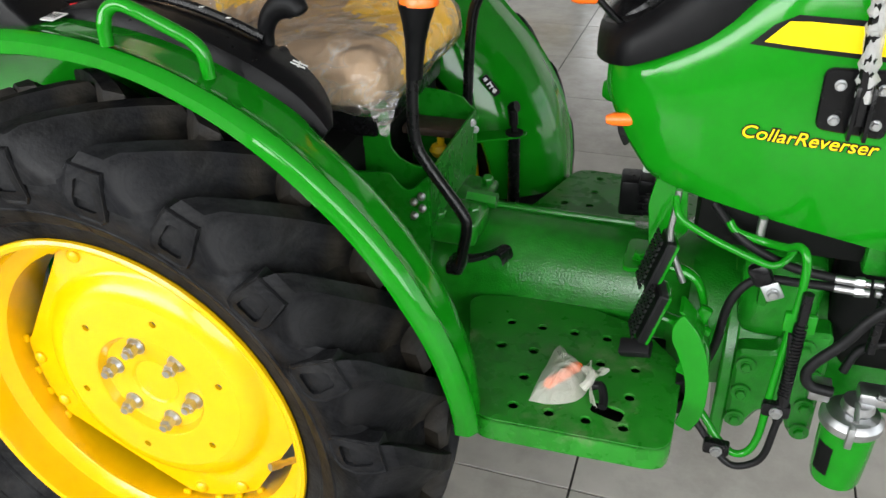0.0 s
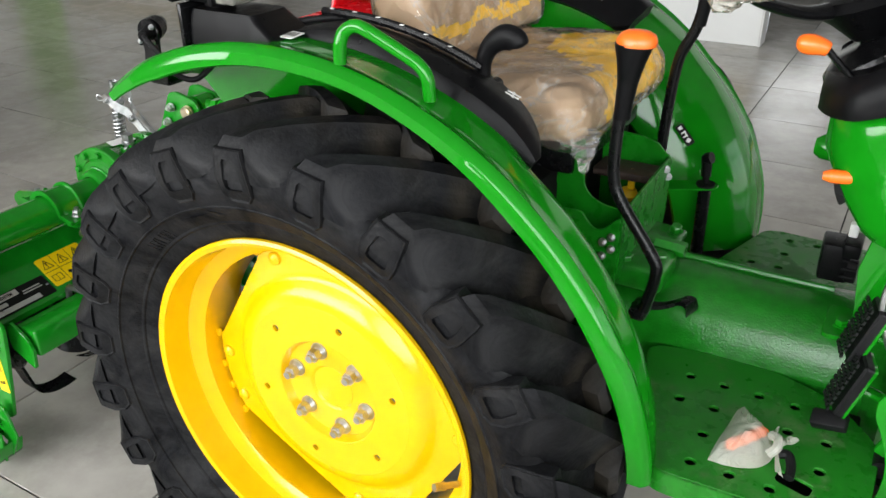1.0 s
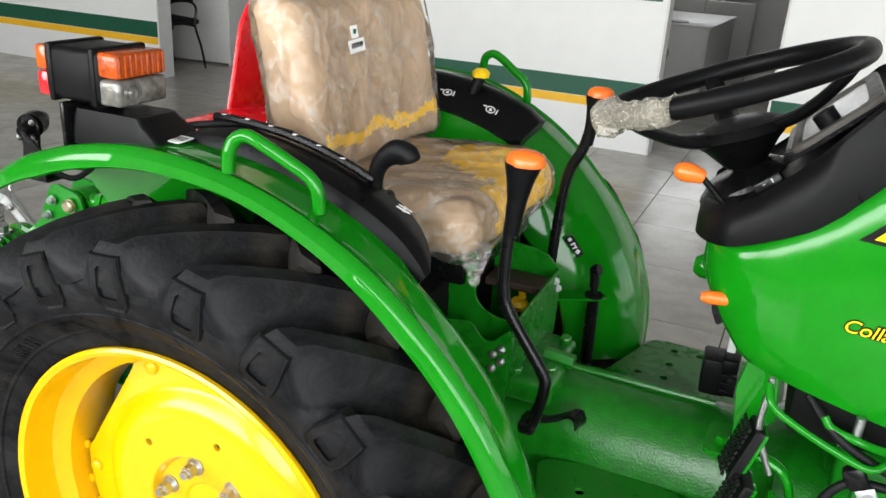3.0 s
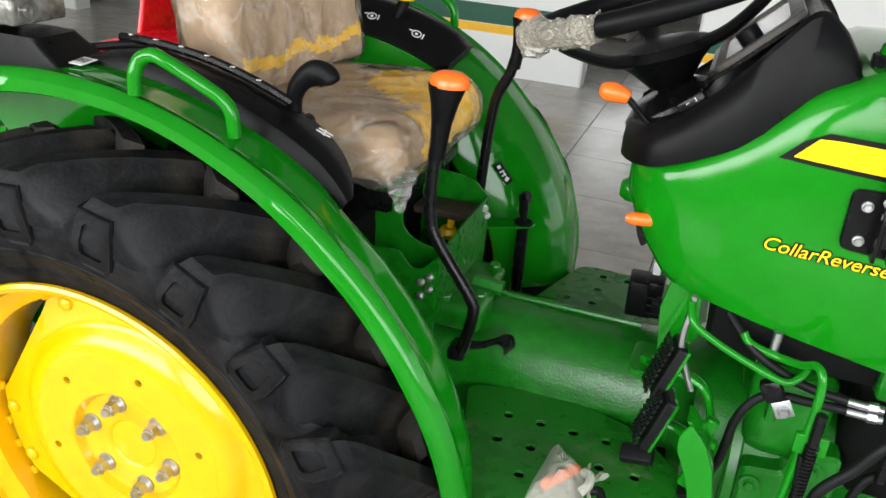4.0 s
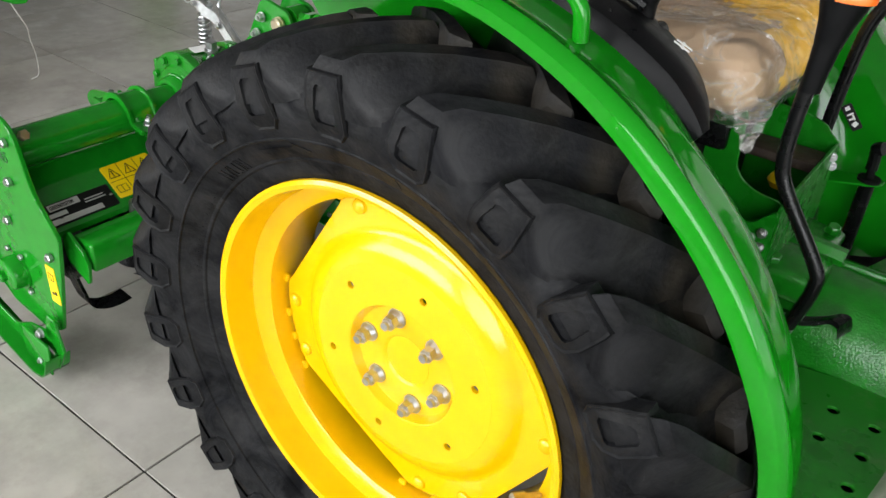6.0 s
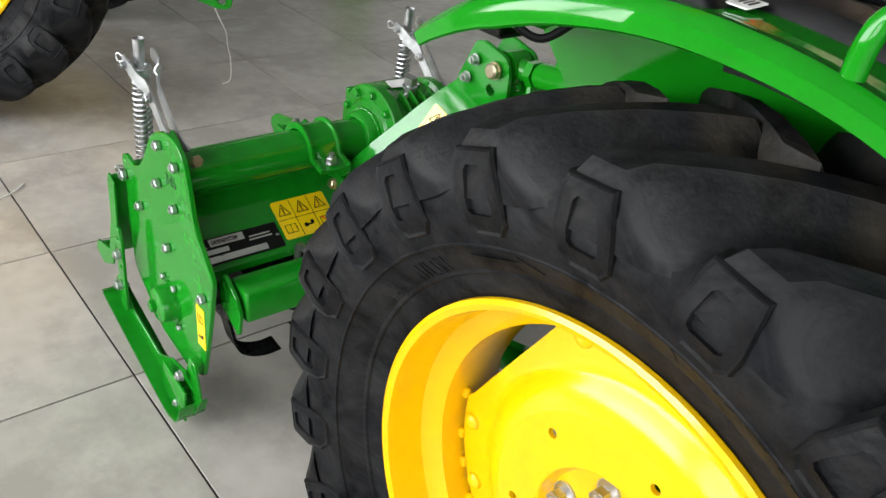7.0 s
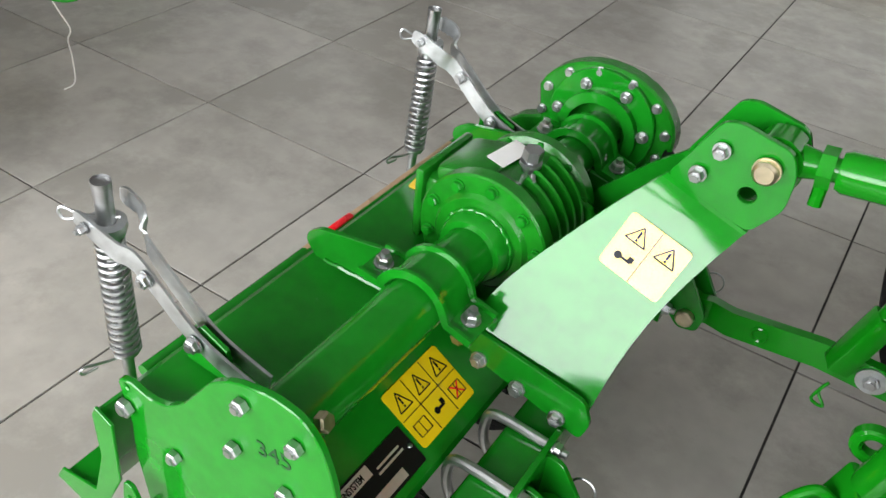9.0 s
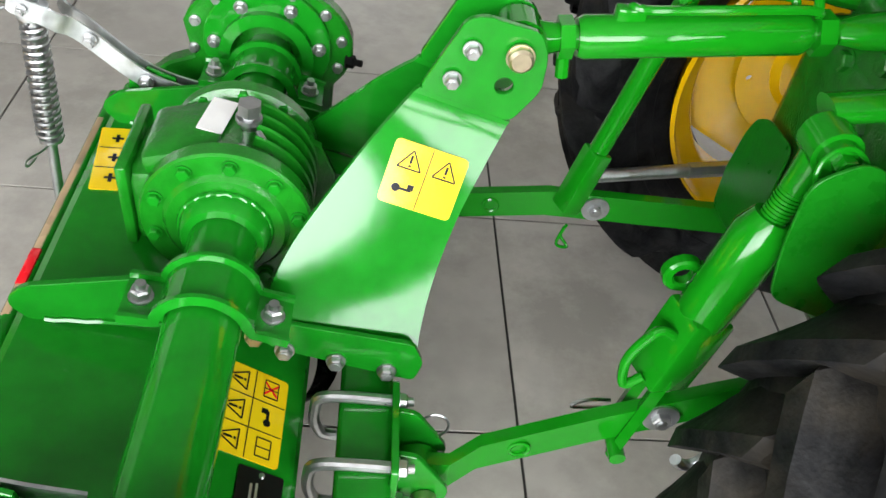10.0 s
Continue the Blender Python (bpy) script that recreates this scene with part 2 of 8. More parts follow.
tl(info.outputs["Random"], tmap.inputs[0]), tl(tmap.outputs[0], tone.inputs["Value"])
was = tn["Principled BSDF"].inputs["Base Color"].links[0].from_socket
tl(was, tone.inputs["Color"]), tl(tone.outputs[0], tn["Principled BSDF"].inputs["Base Color"])
GROUT = material("dark_grout", (0.022, 0.020, 0.018), 0.8, 0, 0, 0.2, 60)
KRAFT = material("brown_wrapping_paper", (0.44, 0.300, 0.180), 0.60, 0, 0, 0.07, 14, 0.25, 26)
creased(KRAFT, 13.0, 0.013)
SEAT_YELLOW = material("yellow_seat_vinyl", (0.93, 0.56, 0.02), 0.5, 0, 0, 0.06, 30, 0.1, 120)
FILM = film("clear_wrap_film")
MILKY = clear("milky_polybag", (0.78, 0.76, 0.68), 0.3, 0.8, 40, alpha=0.32)
PENCIL = material("dark_pencil", (0.006, 0.05, 0.012), 0.5, 0, 0, 0.2, 60)
BEZEL = material("brown_grey_bezel_plastic", (0.055, 0.048, 0.042), 0.45, 0, 0, 0.1, 40, 0.1, 400)
CHROME = material("chrome", (0.7, 0.7, 0.7), 0.12, 1.0, 0, 0.05, 40)
FABRIC = material("black_fabric", (0.010, 0.010, 0.011), 0.85, 0, 0, 0.25, 200, 0.4, 900, spec=0.2)
BROWN_DUST = material("dusty_brown_strip", (0.035, 0.022, 0.016), 0.7, 0, 0, 0.4, 60, 0.4, 200, dirt=(0.10, 0.075, 0.06), dirt_at=0.55, dirt_scale=30)
BROWN = material("brown_door_edge", (0.16, 0.06, 0.035), 0.5, 0, 0, 0.15, 30)
STRING = material("white_plastic_string", (0.72, 0.71, 0.66), 0.5, 0, 0, 0.05, 60)
BLIND = material("white_window_blind", (0.8, 0.8, 0.78), 0.55, 0, 0, 0.03, 30)
AMBER = material("amber_lens", (0.42, 0.062, 0.003), 0.10, 0, 0.0, 0.45, 90, 0.5, 160)
REDLENS = material("red_lens", (0.55, 0.012, 0.02), 0.15, 0, 0.4, 0.15, 120, 0.5, 160)
CLEARLENS = material("ribbed_clear_lens", (0.17, 0.165, 0.15), 0.08, 0.3, 0.0, 0.6, 60, 0.5, 160)

# ---- building helpers ----


def part(name, bm, mat, parent=None, label="", crisp=34):
    """Links a bmesh as one mesh object under a thing or a part."""
    bmesh.ops.recalc_face_normals(bm, faces=bm.faces)
    me = bpy.data.meshes.new(name)
    bm.to_mesh(me)
    bm.free()
    for m in mat if isinstance(mat, (list, tuple)) else [mat]:
        me.materials.append(m)
    me.polygons.foreach_set("use_smooth", [True] * len(me.polygons))
    me.set_sharp_from_angle(angle=radians(crisp))
    ob = new(name, me)
    ob.parent = parent
    if label:
        tagged(ob, label=label)
    return ob


def thing(name, label, category, group="", at=(0, 0, 0)):
    ob = new(name)
    ob.location = at
    return tagged(ob, label, category, group)


def V(*a):
    return Vector(a)


def box(bm, c, s, turn=None, bevel=0.0, seg=2):
    """A box round c with sides s, turned by a matrix and with rounded edges."""
    made = bmesh.ops.create_cube(bm, size=1)["verts"]
    m = Matrix.Translation(c) @ (turn.to_4x4() if turn else Matrix()) @ Matrix.Diagonal((*s, 1))
    bmesh.ops.transform(bm, matrix=m, verts=made)
    if bevel:
        edges = list({e for v in made for e in v.link_edges})
        bmesh.ops.bevel(bm, geom=edges, offset=bevel, segments=seg, affect="EDGES", profile=0.5)
    return bm


def ring_loft(bm, rings, close=True, caps=True):
    """Skins rings of points, each ring closed."""
    rows = [[bm.verts.new(p) for p in r] for r in rings]
    for a, b in zip(rows, rows[1:]):
        k = len(a)
        for i in range(k if close else k - 1):
            bm.faces.new((a[i], a[(i + 1) % k], b[(i + 1) % k], b[i]))
    if caps and close:
        bm.faces.new(rows[0][::-1])
        bm.faces.new(rows[-1])
    return rows


def across(d):
    d = Vector(d).normalized()
    u = d.cross(V(0, 0, 1) if abs(d.z) < 0.9 else V(1, 0, 0)).normalized()
    return u, d.cross(u)


def cyl(bm, a, b, r, r2=None, n=20, caps=True):
    a, b = Vector(a), Vector(b)
    u, w = across(b - a)
    r2 = r if r2 is None else r2
    rings = [[p + (u * math.cos(2 * math.pi * i / n) + w * math.sin(2 * math.pi * i / n)) * q for i in range(n)] for p, q in ((a, r), (b, r2))]
    ring_loft(bm, rings, caps=caps)
    return bm


def smooth_path(pts, k=6):
    """A Catmull-Rom line through the points."""
    pts = [Vector(p) for p in pts]
    out = []
    for i in range(len(pts) - 1):
        p0, p1, p2, p3 = pts[max(i - 1, 0)], pts[i], pts[i + 1], pts[min(i + 2, len(pts) - 1)]
        for j in range(k):
            t = j / k
            out.append(0.5 * ((2 * p1) + (p2 - p0) * t + (2 * p0 - 5 * p1 + 4 * p2 - p3) * t * t + (3 * p1 - p0 - 3 * p2 + p3) * t ** 3))
    return out + [pts[-1]]


def tube(bm, pts, r, n=10, closed=False, flat=1.0, caps=True):
    """A round (or flattened) bar swept along points. r may be a list."""
    pts = [Vector(p) for p in pts]
    k = len(pts)
    rr = r if isinstance(r, (list, tuple)) else [r] * k
    rings, u = [], None
    for i, p in enumerate(pts):
        d = (pts[(i + 1) % k] - pts[i - 1]) if closed else pts[min(i + 1, k - 1)] - pts[max(i - 1, 0)]
        d.normalize()
        u = across(d)[0] if u is None else (u - d * u.dot(d)).normalized()
        w = d.cross(u)
        rings.append([p + (u * math.cos(2 * math.pi * j / n) + w * flat * math.sin(2 * math.pi * j / n)) * rr[i] for j in range(n)])
    if closed:
        rings.append(rings[0])
    ring_loft(bm, rings, caps=caps and not closed)
    if closed:
        bmesh.ops.remove_doubles(bm, verts=bm.verts, dist=1e-5)
    return bm


def lathe(bm, profile, c=(0, 0, 0), n=48, axis="Y", arc=None, closed_profile=False):
    """Turns (radius, height) points about an axis through c."""
    c = Vector(c)
    steps = n if arc is None else n + 1
    rows = []
    for i in range(steps):
        a = 2 * math.pi * i / n if arc is None else arc[0] + (arc[1] - arc[0]) * i / n
        ca, sa = math.cos(a), math.sin(a)
        if axis == "Y":
            rows.append([bm.verts.new(c + V(r * ca, h, r * sa)) for r, h in profile])
        elif axis == "Z":
            rows.append([bm.verts.new(c + V(r * ca, r * sa, h)) for r, h in profile])
        else:
            rows.append([bm.verts.new(c + V(h, r * ca, r * sa)) for r, h in profile])
    k = len(profile)
    for i in range(n if arc is None else n):
        a, b = rows[i], rows[(i + 1) % steps]
        for j in range(k if closed_profile else k - 1):
            bm.faces.new((a[j], a[(j + 1) % k], b[(j + 1) % k], b[j]))
    bmesh.ops.remove_doubles(bm, verts=bm.verts, dist=1e-6)
    return bm


def circle2(x, y, r, n=14):
    return [(x + r * math.cos(2 * math.pi * i / n), y + r * math.sin(2 * math.pi * i / n)) for i in range(n)]


def plate(outline, thick, holes=(), bevel=0.0, m=None):
    """A sheet cut to an outline in its own x, y plane, with holes through it, thick along z, then moved by m."""
    cu = bpy.data.curves.new("cut", "CURVE")
    cu.dimensions, cu.fill_mode = "2D", "BOTH"
    cu.extrude, cu.bevel_depth, cu.bevel_resolution = max(thick / 2 - bevel, 0.0002), bevel, 0
    cu.offset = -bevel
    for loop in (outline, *holes):
        s = cu.splines.new("POLY")
        s.points.add(len(loop) - 1)
        for p, q in zip(s.points, loop):
            p.co = (q[0], q[1], 0, 1)
        s.use_cyclic_u = True
    ob = bpy.data.objects.new("cut", cu)
    scene.collection.objects.link(ob)
    me = bpy.data.meshes.new_from_object(ob.evaluated_get(bpy.context.evaluated_depsgraph_get()))
    bm = bmesh.new()
    bm.from_mesh(me)
    bpy.data.objects.remove(ob)
    bpy.data.curves.remove(cu)
    bpy.data.meshes.remove(me)
    bmesh.ops.remove_doubles(bm, verts=bm.verts, dist=1e-5)
    if m:
        bmesh.ops.transform(bm, matrix=m, verts=bm.verts)
    return bm


def axes_at(o, u, v):
    """A pose whose x runs along u and whose z is square to u and v."""
    u = Vector(u).normalized()
    w = u.cross(Vector(v)).normalized()
    v = w.cross(u)
    m = Matrix((u, v, w)).transposed().to_4x4()
    m.translation = o
    return m


XZ = Matrix(((1, 0, 0, 0), (0, 0, -1, 0), (0, 1, 0, 0), (0, 0, 0, 1)))  # sheet x, y to world x, z


def rounded(pts, r, k=4):
    """Rounds the corners of an outline."""
    out = []
    n = len(pts)
    for i in range(n):
        p, a, b = Vector(pts[i]), Vector(pts[i - 1]), Vector(pts[(i + 1) % n])
        q = min(r, (a - p).length * 0.45, (b - p).length * 0.45)
        s, e = p + (a - p).normalized() * q, p + (b - p).normalized() * q
        for j in range(k + 1):
            t = j / k
            out.append(tuple((1 - t) ** 2 * s + 2 * t * (1 - t) * p + t * t * e))
    return out


def bolt(bm, p, d, r=0.011, h=0.008, stud=0.0, washer=True):
    """A hexagon head or nut on a washer, pointing along d, with an optional stud."""
    p, d = Vector(p), Vector(d).normalized()
    if washer:
        cyl(bm, p, p + d * 0.0022, r * 1.2, n=16)
    q = p + d * 0.002
    cyl(bm, q, q + d * h * 0.8, r, n=6)
    cyl(bm, q + d * h * 0.8, q + d * h, r, r * 0.82, n=6)
    if stud:
        cyl(bm, q, q + d * (h + stud), r * 0.52, n=10)
    return bm

# ---- the hall ----
YC = -0.12  # middle line of the tractor
AX = 0.515  # height of the rear axle


def wall(name, x0, x1, y0, y1, z0, z1, mat, label=""):
    ob = part(name, box(bmesh.new(), ((x0 + x1) / 2, (y0 + y1) / 2, (z0 + z1) / 2), (x1 - x0, y1 - y0, z1 - z0)), mat)
    return tagged(ob, label=label, kind="structure")


floor = part("floor", box(bmesh.new(), (-1.5, 2, -0.06), (22, 18, 0.11)), GROUT)
tagged(floor, "dark grout bed under grey stone-look floor tiles", kind="structure")
wall("ceiling", -12.5, 9.5, -7, 11, 3.4, 3.55, CEIL)
# partition to the offices, with its two openings
wall("wall_partition_1", -12.0, -4.68, 4.40, 4.55, 0, 3.4, WALL, "white painted partition wall with striped dado")
wall("wall_partition_2", -2.12, -0.22, 4.40, 4.55, 0, 2.2, WALL, "white painted partition wall with striped dado")
wall("wall_partition_3", -12.0, 9.0, 4.40, 4.55, 3.0, 3.4, WALL)
wall("wall_partition_4", 0.55, 9.0, 4.40, 4.55, 0, 3.4, WALL, "white painted partition wall")
wall("wall_office", -12.0, 9.0, 10.6, 10.75, 0, 3.4, WALL, "white rear wall of the offices")
wall("wall_west", -12.2, -12.0, -4.6, 11, 0, 3.4, WALL)
wall("wall_east_low", 8.5, 8.7, -4.4, 11, 0, 0.3, WALL)
wall("wall_east_high", 8.5, 8.7, -4.4, 11, 3.2, 3.4, WALL)
wall("wall_east_solid", 8.5, 8.7, 5.2, 11, 0.3, 3.2, WALL)
wall("wall_south_low", -12.0, 8.7, -4.6, -4.4, 0, 0.95, WALL)
wall("wall_south_high", -12.0, 8.7, -4.6, -4.4, 3.2, 3.4, WALL)
wall("wall_south_solid", -12.0, -6.0, -4.6, -4.4, 0.95, 3.2, WALL)
wall("wall_south_pier", -0.22, 0.36, -4.6, -4.4, 0.95, 3.2, GREY_WALL)
# unseen glazing bars, added to break up the daylight in reflections
for k, x in enumerate((-5.9, -3.9, 1.3, 3.4, 5.5, 7.6)):
    wall("trim_mullion_%d" % (k + 1), x, x + 0.08, -4.58, -4.44, 0.95, 3.2, BLACK_PAINT)
wall("trim_transom_1", -6.0, -0.22, -4.57, -4.45, 2.72, 2.79, BLACK_PAINT)
wall("trim_transom_3", 0.36, 8.5, -4.57, -4.45, 2.72, 2.79, BLACK_PAINT)
wall("trim_transom_2", 8.55, 8.65, -4.4, 5.2, 2.32, 2.40, BLACK_PAINT)
for k in range(5):
    wall("trim_mullion_end_%d" % (k + 1), 8.54, 8.66, -4.2 + k * 2.2, -4.12 + k * 2.2, 0.3, 3.2, BLACK_PAINT)
for k, (x0, x1) in enumerate(((-7.50, -4.68), (-12.0, -8.48), (-2.12, -0.22), (0.549, 8.5))):
    wall("trim_green_stripe_%d" % (k + 1), x0, x1 + 0.002, 4.394, 4.40, 0.365, 0.50, STRIPE_GREEN, "dark green painted stripe on the wall")
    wall("trim_yellow_stripe_%d" % (k + 1), x0, x1 + 0.002, 4.394, 4.40, 0.30, 0.36, STRIPE_YELLOW, "yellow painted stripe on the wall")

# ---- tractor ----
tractor = thing("tractor", "compact green tractor with yellow wheels and wrapped seat", "tractor")


def rear_wheel(y, out, parent=None, m=None):
    """One rear wheel; out is -1 where the outer side looks to -y, 1 where it looks to +y."""
    w = new("wheel")
    w.parent = parent or tractor
    w.matrix_basis = m or pose(0, y, AX)
    s = -out

    def P(r, h):
        return (r, h * s)

    half = [(0.309, 0.070), (0.314, 0.086), (0.322, 0.0945), (0.330, 0.099), (0.342, 0.103), (0.350, 0.1065), (0.3515, 0.1095), (0.3545, 0.1110), (0.356, 0.1110), (0.370, 0.122), (0.3855, 0.132), (0.3865, 0.135), (0.3885, 0.1355), (0.390, 0.1345), (0.405, 0.1405), (0.420, 0.1450), (0.436, 0.1465), (0.450, 0.1430), (0.461, 0.1340), (0.470, 0.116), (0.478, 0.080), (0.484, 0.035), (0.485, 0)]
    prof = [P(r, -h) for r, h in half] + [P(r, h * 0.76) for r, h in half[-2::-1]]
    bm = lathe(bmesh.new(), prof, n=110)
    part("tyre", bm, RUBBER, w, "black rubber tyre with deep chevron lugs")

    # chevron lugs: 22 on each side, steep on one flank and running out softly on the other
    stations = [(-0.1505, 0.446, 0.472, 0.000, 0.0200, 0.45), (-0.1465, 0.450, 0.4900, -0.001, 0.0190, 0.60), (-0.1400, 0.454, 0.5010, -0.010, 0.0180, 0.75), (-0.1250, 0.462, 0.5085, -0.036, 0.0170, 0.90), (-0.095, 0.470, 0.5140, -0.105, 0.0170, 1.0),
                (-0.055, 0.476, 0.5175, -0.185, 0.0170, 0.9), (-0.015, 0.479, 0.5185, -0.262, 0.0180, 0.62), (0.012, 0.479, 0.5175, -0.310, 0.0185, 0.42), (0.022, 0.479, 0.5060, -0.325, 0.0170, 0.35)]
    for side in (1, -1):
        lug = bmesh.new()
        rings = []
        for h, rb, rt, dth, hw, run in stations:
            ring = []
            dr = rt - rb
            for rr, wd in ((rb - 0.006, hw + 0.011), (rt - 0.5 * dr, hw + 0.0055), (rt - 0.0015, hw + 0.0004), (rt, hw - 0.0012), (rt, -hw + 0.0012), (rt - 0.0012, -hw), (rt - 0.16 * dr, -hw - 0.011 * run), (rt - 0.40 * dr, -hw - 0.029 * run), (rt - 0.66 * dr, -hw - 0.052 * run), (rt - 0.88 * dr, -hw - 0.076 * run), (rb - 0.006, -hw - 0.092 * run)):
                a = dth + wd / max(rr, 0.43)
                ring.append(V(rr * math.cos(a), (h if side > 0 else -h * 0.76) * s, rr * math.sin(a)))
            rings.append(ring)
        ring_loft(lug, rings)
        made = part("lug", lug, RUBBER, w, "deep angled rubber tread lug", crisp=26)
        for k in range(22):
            ob = made if k == 0 else new("lug", made.data)
            ob.parent = w
            ob.matrix_basis = Matrix.Rotation(-radians(28.2 + k * 360 / 22 + (0 if side > 0 else 8.18)), 4, "Y")

    # scuffed, crumpled moulding flash in the middle gaps
    nub = bmesh.new()
    bmesh.ops.create_icosphere(nub, subdivisions=3, radius=1.0)
    for v in nub.verts:
        q = v.co * (1 + 0.30 * noise.noise(v.co * 1.7) + 0.16 * abs(noise.noise(V(v.co.x * 9, v.co.y * 2, v.co.z * 9))))
        v.co = V(0.484 + q.x * 0.013, s * (0.020 + q.y * 0.013), q.z * 0.017)
    made = part("rubber_flash", nub, SCUFFED, w, "scuffed grey crumpled rubber flash", crisp=30)
    for k in range(22):
        ob = made if k == 0 else new("rubber_flash", made.data)
        ob.parent = w
        ob.matrix_basis = Matrix.Rotation(-radians(29.4 + k * 360 / 22), 4, "Y")

    # framed end block of each lug on the sidewall, with a sunk slot
    pads = bmesh.new()
    quad_out = [(0.402, -0.0186), (0.402, 0.0186), (0.415, 0.0300), (0.440, 0.0314), (0.478, 0.0246), (0.487, 0.0222), (0.487, -0.0222), (0.478, -0.0246), (0.440, -0.0314), (0.415, -0.0300)]
    quad_in = [(0.423, -0.0120), (0.423, 0.0120), (0.427, 0.0162), (0.440, 0.0154), (0.466, 0.0108), (0.471, 0.0072), (0.471, -0.0072), (0.466, -0.0108), (0.440, -0.0154), (0.427, -0.0162)]

    def at(r, t, h):
        return V(r * math.cos(t / 0.43), -h * s, r * math.sin(t / 0.43))

    def skin(r):
        return float(np.interp(r, [0.39, 0.405, 0.42, 0.44, 0.46, 0.475, 0.488], [0.1365, 0.1420, 0.1478, 0.1520, 0.1540, 0.1530, 0.1490]))

    shapes = [[at(r, t * 1.03, skin(r) - 0.022) for r, t in quad_out], [at(r, t, skin(r) - 0.001) for r, t in quad_out], [at(r * 0.97 + 0.445 * 0.03, t * 0.94, skin(r) + 0.0020) for r, t in quad_out],
              [at(r * 0.9 + 0.447 * 0.1, t * 0.85, skin(r) + 0.0012) for r, t in quad_out], [at(r, t * 1.06, skin(r) + 0.0012) for r, t in quad_in], [at(r, t * 0.92, skin(r) - 0.0085) for r, t in quad_in]]
    loops = [[pads.verts.new(p) for p in shape] for shape in shapes]
    for a, b in zip(loops, loops[1:]):
        for i in range(10):
            pads.faces.new((a[i], a[(i + 1) % 10], b[(i + 1) % 10], b[i]))
    pads.faces.new(loops[-1])
    made = part("lug_frame", pads, RUBBER, w, "raised rubber frame at the lug end", crisp=20)
    for k in range(22):
        ob = made if k == 0 else new("lug_frame", made.data)
        ob.parent = w
        ob.matrix_basis = Matrix.Rotation(-radians(28.2 + k * 360 / 22), 4, "Y")

    # raised moulding on the sidewall: direction arrow, ring mark, broad bars, fine bars
    def side_at(a, r, t):
        """On the outer sidewall at angle a (degrees), radius r, t along the arc."""
        b = radians(a) - t / 0.37
        return V(r * math.cos(b), -s * (float(np.interp(r, [0.350, 0.370, 0.390, 0.405], [0.1045, 0.122, 0.1345, 0.141])) + 0.0012), r * math.sin(b))

    def moulding(name, a, shape, label=""):
        bm = bmesh.new()
        top = [bm.verts.new(side_at(a, 0.37 + v, u)) for u, v in shape]
        low = [bm.verts.new(side_at(a, 0.37 + v, u) + V(0, s * 0.004, 0)) for u, v in shape]
        bm.faces.new(top)
        for i in range(len(top)):
            bm.faces.new((top[i], top[i - 1], low[i - 1], low[i]))
        part(name, bm, RUBBER, w, label, crisp=20)

    for a0 in (110, -70):
        moulding("arrow", a0, [(-0.050, -0.006), (0.020, -0.006), (0.020, -0.012), (0.048, 0.0), (0.020, 0.012), (0.020, 0.006), (-0.050, 0.006)], "moulded direction arrow")
        moulding("badge", a0 - 28, [(0.014 * math.cos(q * math.pi / 8), 0.016 * math.sin(q * math.pi / 8)) for q in range(16)])
        for q in range(9):
            u = 0.017 * q
            moulding("print", a0 - 35, [(u, -0.011), (u + 0.005 + 0.004 * (q % 2), -0.011), (u + 0.009, 0.011), (u + 0.004 - 0.004 * (q % 2), 0.011)])
        for q in range(26):
            u = 0.0075 * q
            moulding("print", a0 + 62, [(u, -0.016), (u + 0.0035 + 0.0015 * (q % 3), -0.016), (u + 0.0035 + 0.0015 * (q % 3), -0.009 + 0.002 * (q % 2)), (u, -0.009 + 0.002 * (q % 2))])
        for q, ch in enumerate("NYLON"):
            strokes = {"N": [((0, 0), (0, 1)), ((0, 1), (1, 0)), ((1, 0), (1, 1))], "Y": [((0, 1), (0.5, 0.5)), ((1, 1), (0.5, 0.5)), ((0.5, 0.5), (0.5, 0))], "L": [((0, 1), (0, 0)), ((0, 0), (1, 0))],
                       "O": [((0, 0), (0, 1)), ((0, 1), (1, 1)), ((1, 1), (1, 0)), ((1, 0), (0, 0))]}[ch]
            for (xa, ya), (xb, yb) in strokes:
                pa, pb = side_at(a0 + 25, 0.358 + 0.018 * ya, 0.0125 * q + 0.0085 * xa), side_at(a0 + 25, 0.358 + 0.018 * yb, 0.0125 * q + 0.0085 * xb)
                part("letter_stroke", tube(bmesh.new(), [pa, pb], 0.0013, 4), RUBBER, w)

    # rim: a closed section turned about the axle
    sec = [(0.318, -0.092), (0.3230, -0.097), (0.3225, -0.103), (0.317, -0.1055), (0.310, -0.102), (0.3065, -0.090), (0.304, -0.062), (0.301, -0.053), (0.281, -0.044), (0.274, -0.038), (0.272, 0.045), (0.278, 0.055), (0.306, 0.078), (0.311, 0.090), (0.316, 0.104),
           (0.323, 0.099), (0.318, 0.090), (0.312, 0.070), (0.286, 0.05), (0.280, 0.04), (0.280, -0.033), (0.290, -0.040), (0.307, -0.050), (0.311, -0.062), (0.313, -0.080)]
    part("rim", lathe(bmesh.new(), [P(r, h) for r, h in sec], n=96, closed_profile=True), YELLOW, w, "yellow painted steel rim")

    # disc: a ring with holes, a plateau for the nuts, and a dished skirt cut straight between its four lips
    arms = [radians(a) for a in (7, 104, 193.5, 289)]
    holes = [circle2(0.1431 * math.cos(radians(14.6 + 60 * k)), 0.1431 * math.sin(radians(14.6 + 60 * k)), 0.0066) for k in range(6)]
    d = plate(circle2(0, 0, 0.170, 72), 0.007, holes + [circle2(0, 0, 0.104, 56)])
    for v in d.verts:
        v.co = V(v.co.x, s * (-0.026 - v.co.z), v.co.y)
